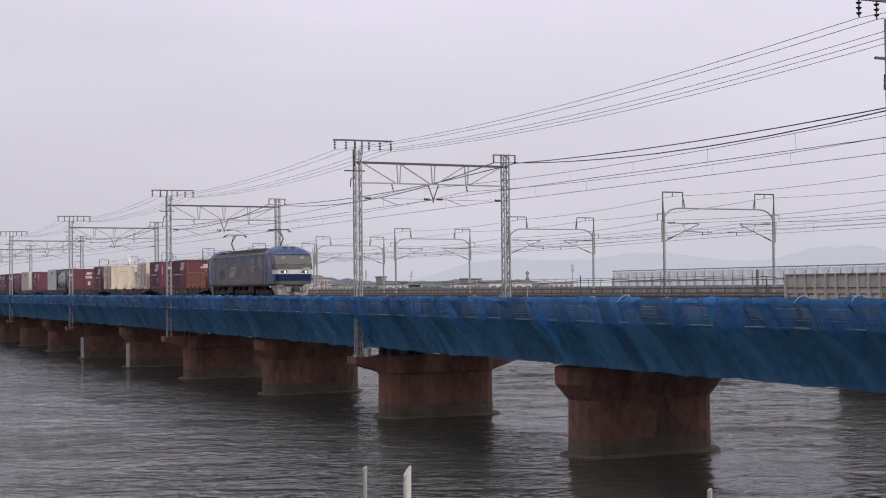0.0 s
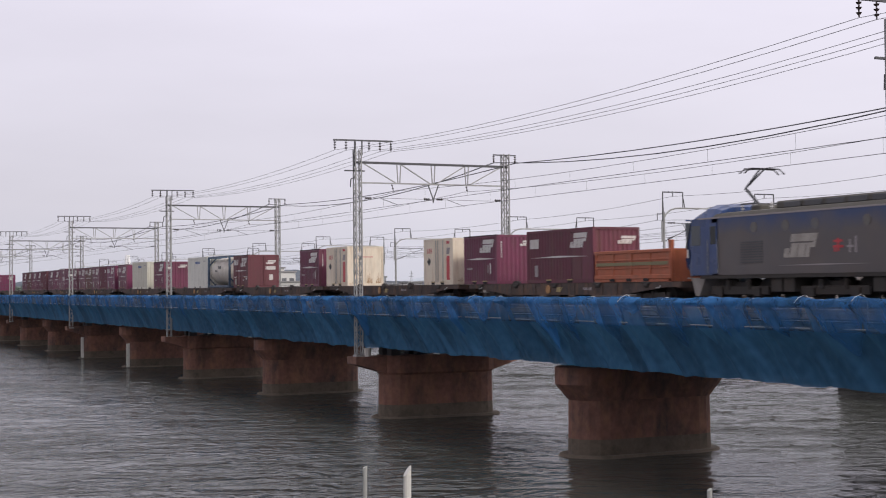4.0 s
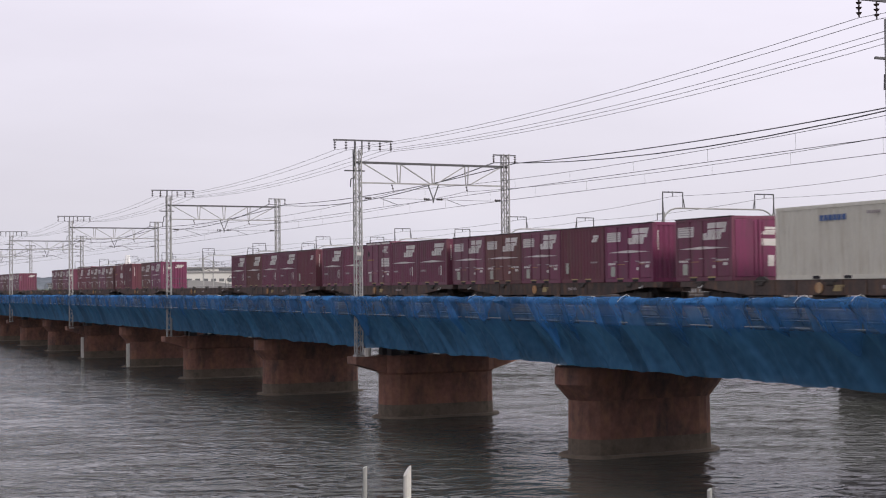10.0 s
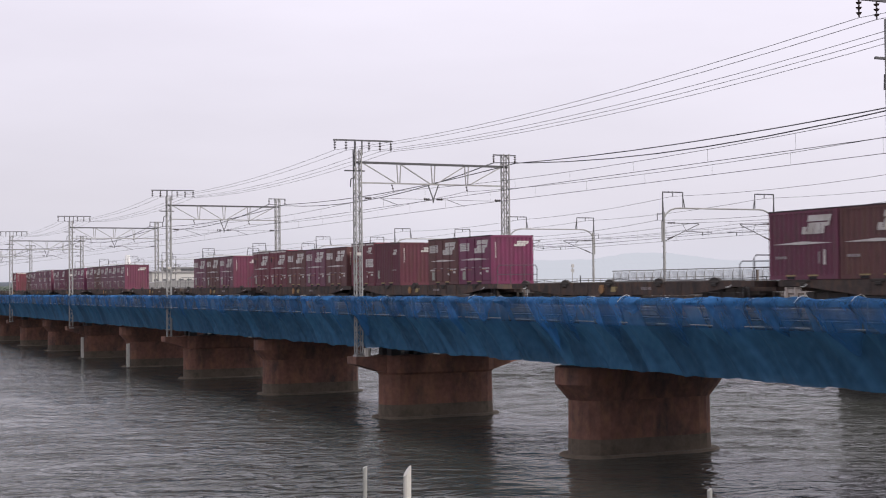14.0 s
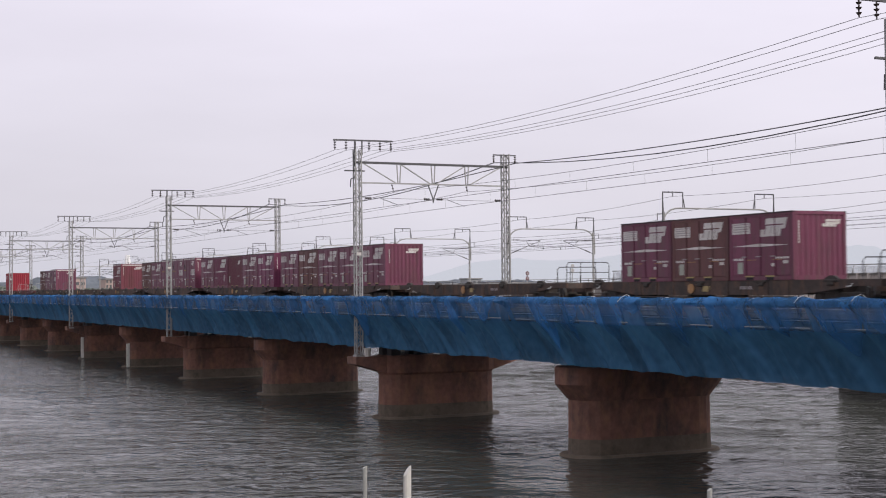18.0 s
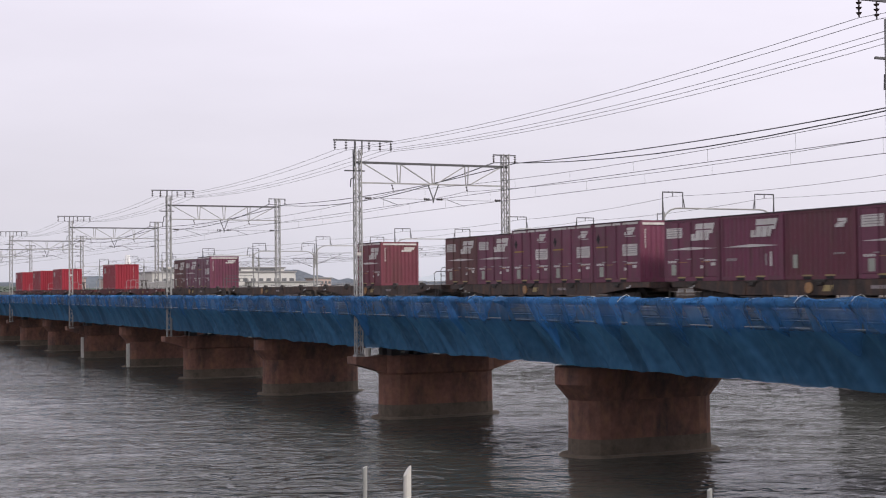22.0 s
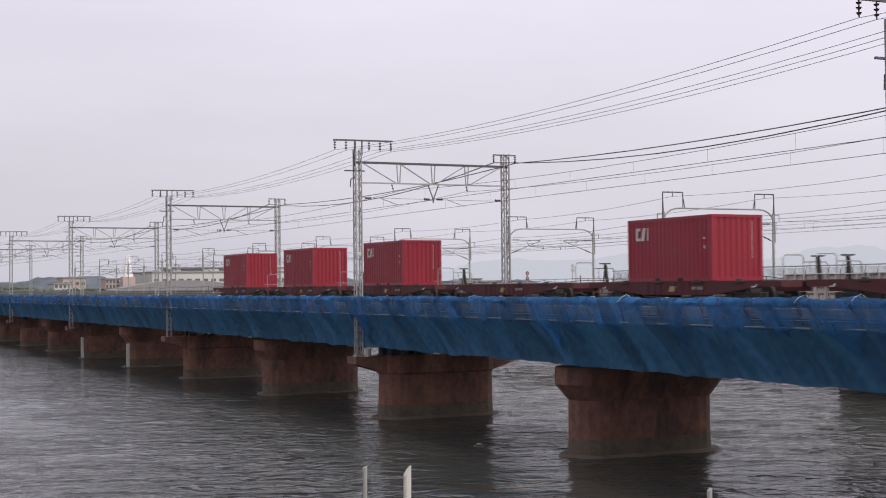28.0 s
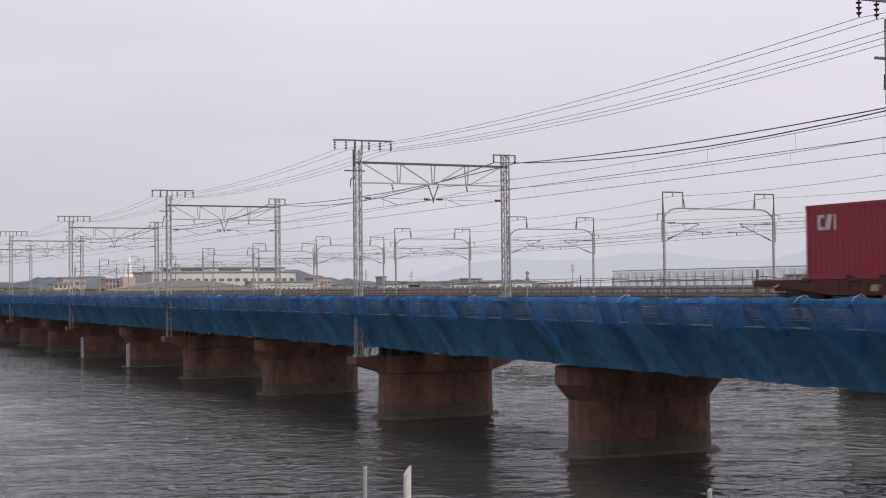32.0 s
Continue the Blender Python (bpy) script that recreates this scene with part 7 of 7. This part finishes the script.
BEDS = [(115.25, "first"), (135.5, "reefer_pair"), (155.8, "maroon_brown"), (176.0, "tank_white"), (196.2, "maroon_beige"),
        (216.5, (P, J, D, B, D)), (236.2, (R, R, T, R, R)), (256.35, (J, R, R, S, R)), (276.8, (N,) * 5), (297.35, (P, B, N, J, O)),
        (317.1, (B, D, B, U2, U2)), (337.3, (N, D, B, D, N)), (357.7, (N,) * 5), (378.1, (D, D, D, B, D)), (398.5, (P, D, J, R, D)),
        (419.2, (T, T, T, D, B)), (439.4, (N, N, U2, N, N)), (459.4, (N,) * 5), (479.2, (N, T, D, B, N))]
RAILED = (276.8, 297.35, 337.3, 357.7, 439.4, 479.2)
wagon = flat_wagon(RUSTFRAME, GIRDER, "dusty brown container flat wagon on the near track", rails=(False, False))
railed_wagon = flat_wagon(RUSTFRAME, GIRDER, "dusty brown container flat wagon with a hand rail at its end", rails=(True, False))
kinds = {
    D: twelve_foot("door", MAROON, 2.5, "maroon container with door leaves, white mark and stripe"),
    R: twelve_foot("ribbed", MAROON, 2.5, "maroon ribbed container with white mark and stripe"),
    J: twelve_foot("plain", MAROON_OLD, 2.5, "plain maroon ribbed container with a small mark"),
    T: twelve_foot("tall", MAROON, 2.62, "taller maroon container with notice panel and pale roof band"),
    O: twelve_foot("tall", BROWN_RED, 2.62, "faded brown-red container with notice panel and pale roof band"),
    P: twelve_foot("door", PURPLE, 2.5, "bright purple-maroon container with door leaves, white mark and stripe"),
    B: twelve_foot("door", RUSTY, 2.5, "rust-browned maroon container with door leaves and worn white mark"),
    S: twelve_foot("ribbed", RUSTY, 2.5, "rust-browned ribbed container with a worn white mark"),
    U2: twelve_foot("banded", BROWN_RED, 2.62, "brown-red container with a large mark and pale roof band"),
    "brown": twelve_foot("door", BRICK_RED, 2.5, "red-brown container with doors on its end and flank"),
    "end_door": twelve_foot("door", MAROON, 2.5, "maroon container with doors on its end and flank"),
    "reefer": beige_reefer(),
    "bin": open_bin(),
    "maroon20": twenty_foot_maroon(),
    "tank": tank_frame(),
    "white": iso_box(PALE, "pale grey corrugated container with a blue mark", 2.62),
    "beige": iso_box(BEIGE, "cream corrugated container with a blue mark", 2.62),
    "red": iso_box(RED, "bright red corrugated container with a white mark", 2.62),
}
for key in ("white", "beige"):
    part("blue_mark", bars('s', 2.2, 2.05, 6, 0.23, 0.19, 0.2, 0.004), BLUEMARK, kinds[key], "blue lettering blocks")
    part("code_text", bars('s', 0.55, 2.2, 5, 0.13, 0.09, 0.1, 0.004), GREYMARK, kinds[key])
g = Geo()
for a, b, lo, hi, lean in ((4.98, 5.30, 1.72, 1.84, 0.0), (5.16, 5.32, 1.84, 2.14, 0.0), (4.98, 5.30, 2.14, 2.26, 0.0), (4.70, 4.94, 1.72, 2.26, 0.14), (4.38, 4.47, 1.72, 2.26, 0.0)):
    mark(g, 's', a, b, lo, hi, 0.006, lean)
part("white_mark", g, OFFWHITE, kinds["red"], "white company mark of upright blocks")
part("code_text", bars('s', 0.72, 2.25, 12, 0.10, 0.04, 0.06, 0.004, True), FADEDMARK, kinds["red"])
part("code_text", bars('s', 0.48, 2.3, 14, 0.10, 0.03, 0.05, 0.004, True), FADEDMARK, kinds["red"])
part("code_patch", mark(mark(Geo(), 's', 0.42, 0.56, 1.66, 1.74, 0.006), 's', 0.44, 0.52, 1.28, 1.42, 0.006), OFFWHITE, kinds["red"])
part("end_text", bars('f', 0.70, 2.28, 14, 0.105, 0.035, 0.06, -0.006, True), OFFWHITE, kinds["red"])
for brown_end, paint in ((kinds["brown"], BRICK_RED), (kinds["end_door"], PURPLE)):
    for a, b in ((-1.1, -0.02), (0.02, 1.1)):
        part("end_door", Geo().cbox(a, b, -0.02, 0.03, 0.14, 2.36, 0.015), paint, brown_end, "door leaf on the end")
    part("end_rod", Geo().rod((-0.2, -0.035, 0.15), (-0.2, -0.035, 2.3), 0.02, 6).rod((0.2, -0.035, 0.15), (0.2, -0.035, 2.3), 0.02, 6), paint, brown_end)
    part("end_notice", Geo().box(0.15, 0.95, -0.028, -0.022, 1.35, 1.62).box(0.45, 0.75, -0.028, -0.022, 0.55, 0.98), OFFWHITE, brown_end)
    part("end_emblem_plate", emblem('f', 0.15, 1.78, 0.8, 0.3, -0.03, 1), OFFWHITE, brown_end)
fresh = {k: True for k in kinds}
fresh["wagon"] = True


def load(key, y):
    place(kinds[key], y, CB, fresh[key])
    fresh[key] = False


for y, what in BEDS:
    if y in RAILED:
        place(railed_wagon, y, CB, y == RAILED[0])
    else:
        place(wagon, y, CB, fresh["wagon"])
        fresh["wagon"] = False
    if what == "first":
        load("bin", y)
        load("maroon20", y + 6.0)
        load(R, y + 15.2)
    elif what == "reefer_pair":
        load("reefer", y)
        load("reefer", y + 15.2)
    elif what == "maroon_brown":
        load(R, y)
        load("brown", y + 15.3)
    elif what == "tank_white":
        load("tank", y)
        load("white", y + 6.12)
    elif what == "maroon_beige":
        load(R, y)
        load("beige", y + 6.42)
        load("end_door", y + 14.95)
    else:
        for k, key in enumerate(what):
            if key:
                load(key, y + 3.8 * k)
for rails, beds in (((True, True), (499.2,)), ((True, False), [513.9 + 14.7 * k for k in range(5)])):
    red_wagon = flat_wagon(REDFRAME, REDFRAME, "dusty red short container wagon with a brake post", 13.3, -0.05, rails, True)
    for k, y in enumerate(beds):
        place(red_wagon, y, CB, k == 0)
for y in (517.95, 547.55, 562.4, 576.95):
    load("red", y)


# ================= what moves =================
def motions():
    """The train rolls towards smaller y; the river drifts past."""
    run = [(0, 0.0), (2, 33.74), (4, 67.37), (6, 100.84), (8, 134.15), (10, 167.31), (12, 200.41), (14, 233.63), (16, 267.09), (18, 300.82),
           (20, 334.81), (22, 369.07), (24, 403.45), (26, 438.01), (28, 472.84), (30, 507.96), (32, 543.32)]
    for ob, y, z in MOVERS:
        walk(ob, [(t, pose(TRACK_X, y - s, z)) for t, s in run])
    walk(water, [(0, pose(0, 0, 0)), (32, pose(-6.0, 2.5, 0))])


motions()
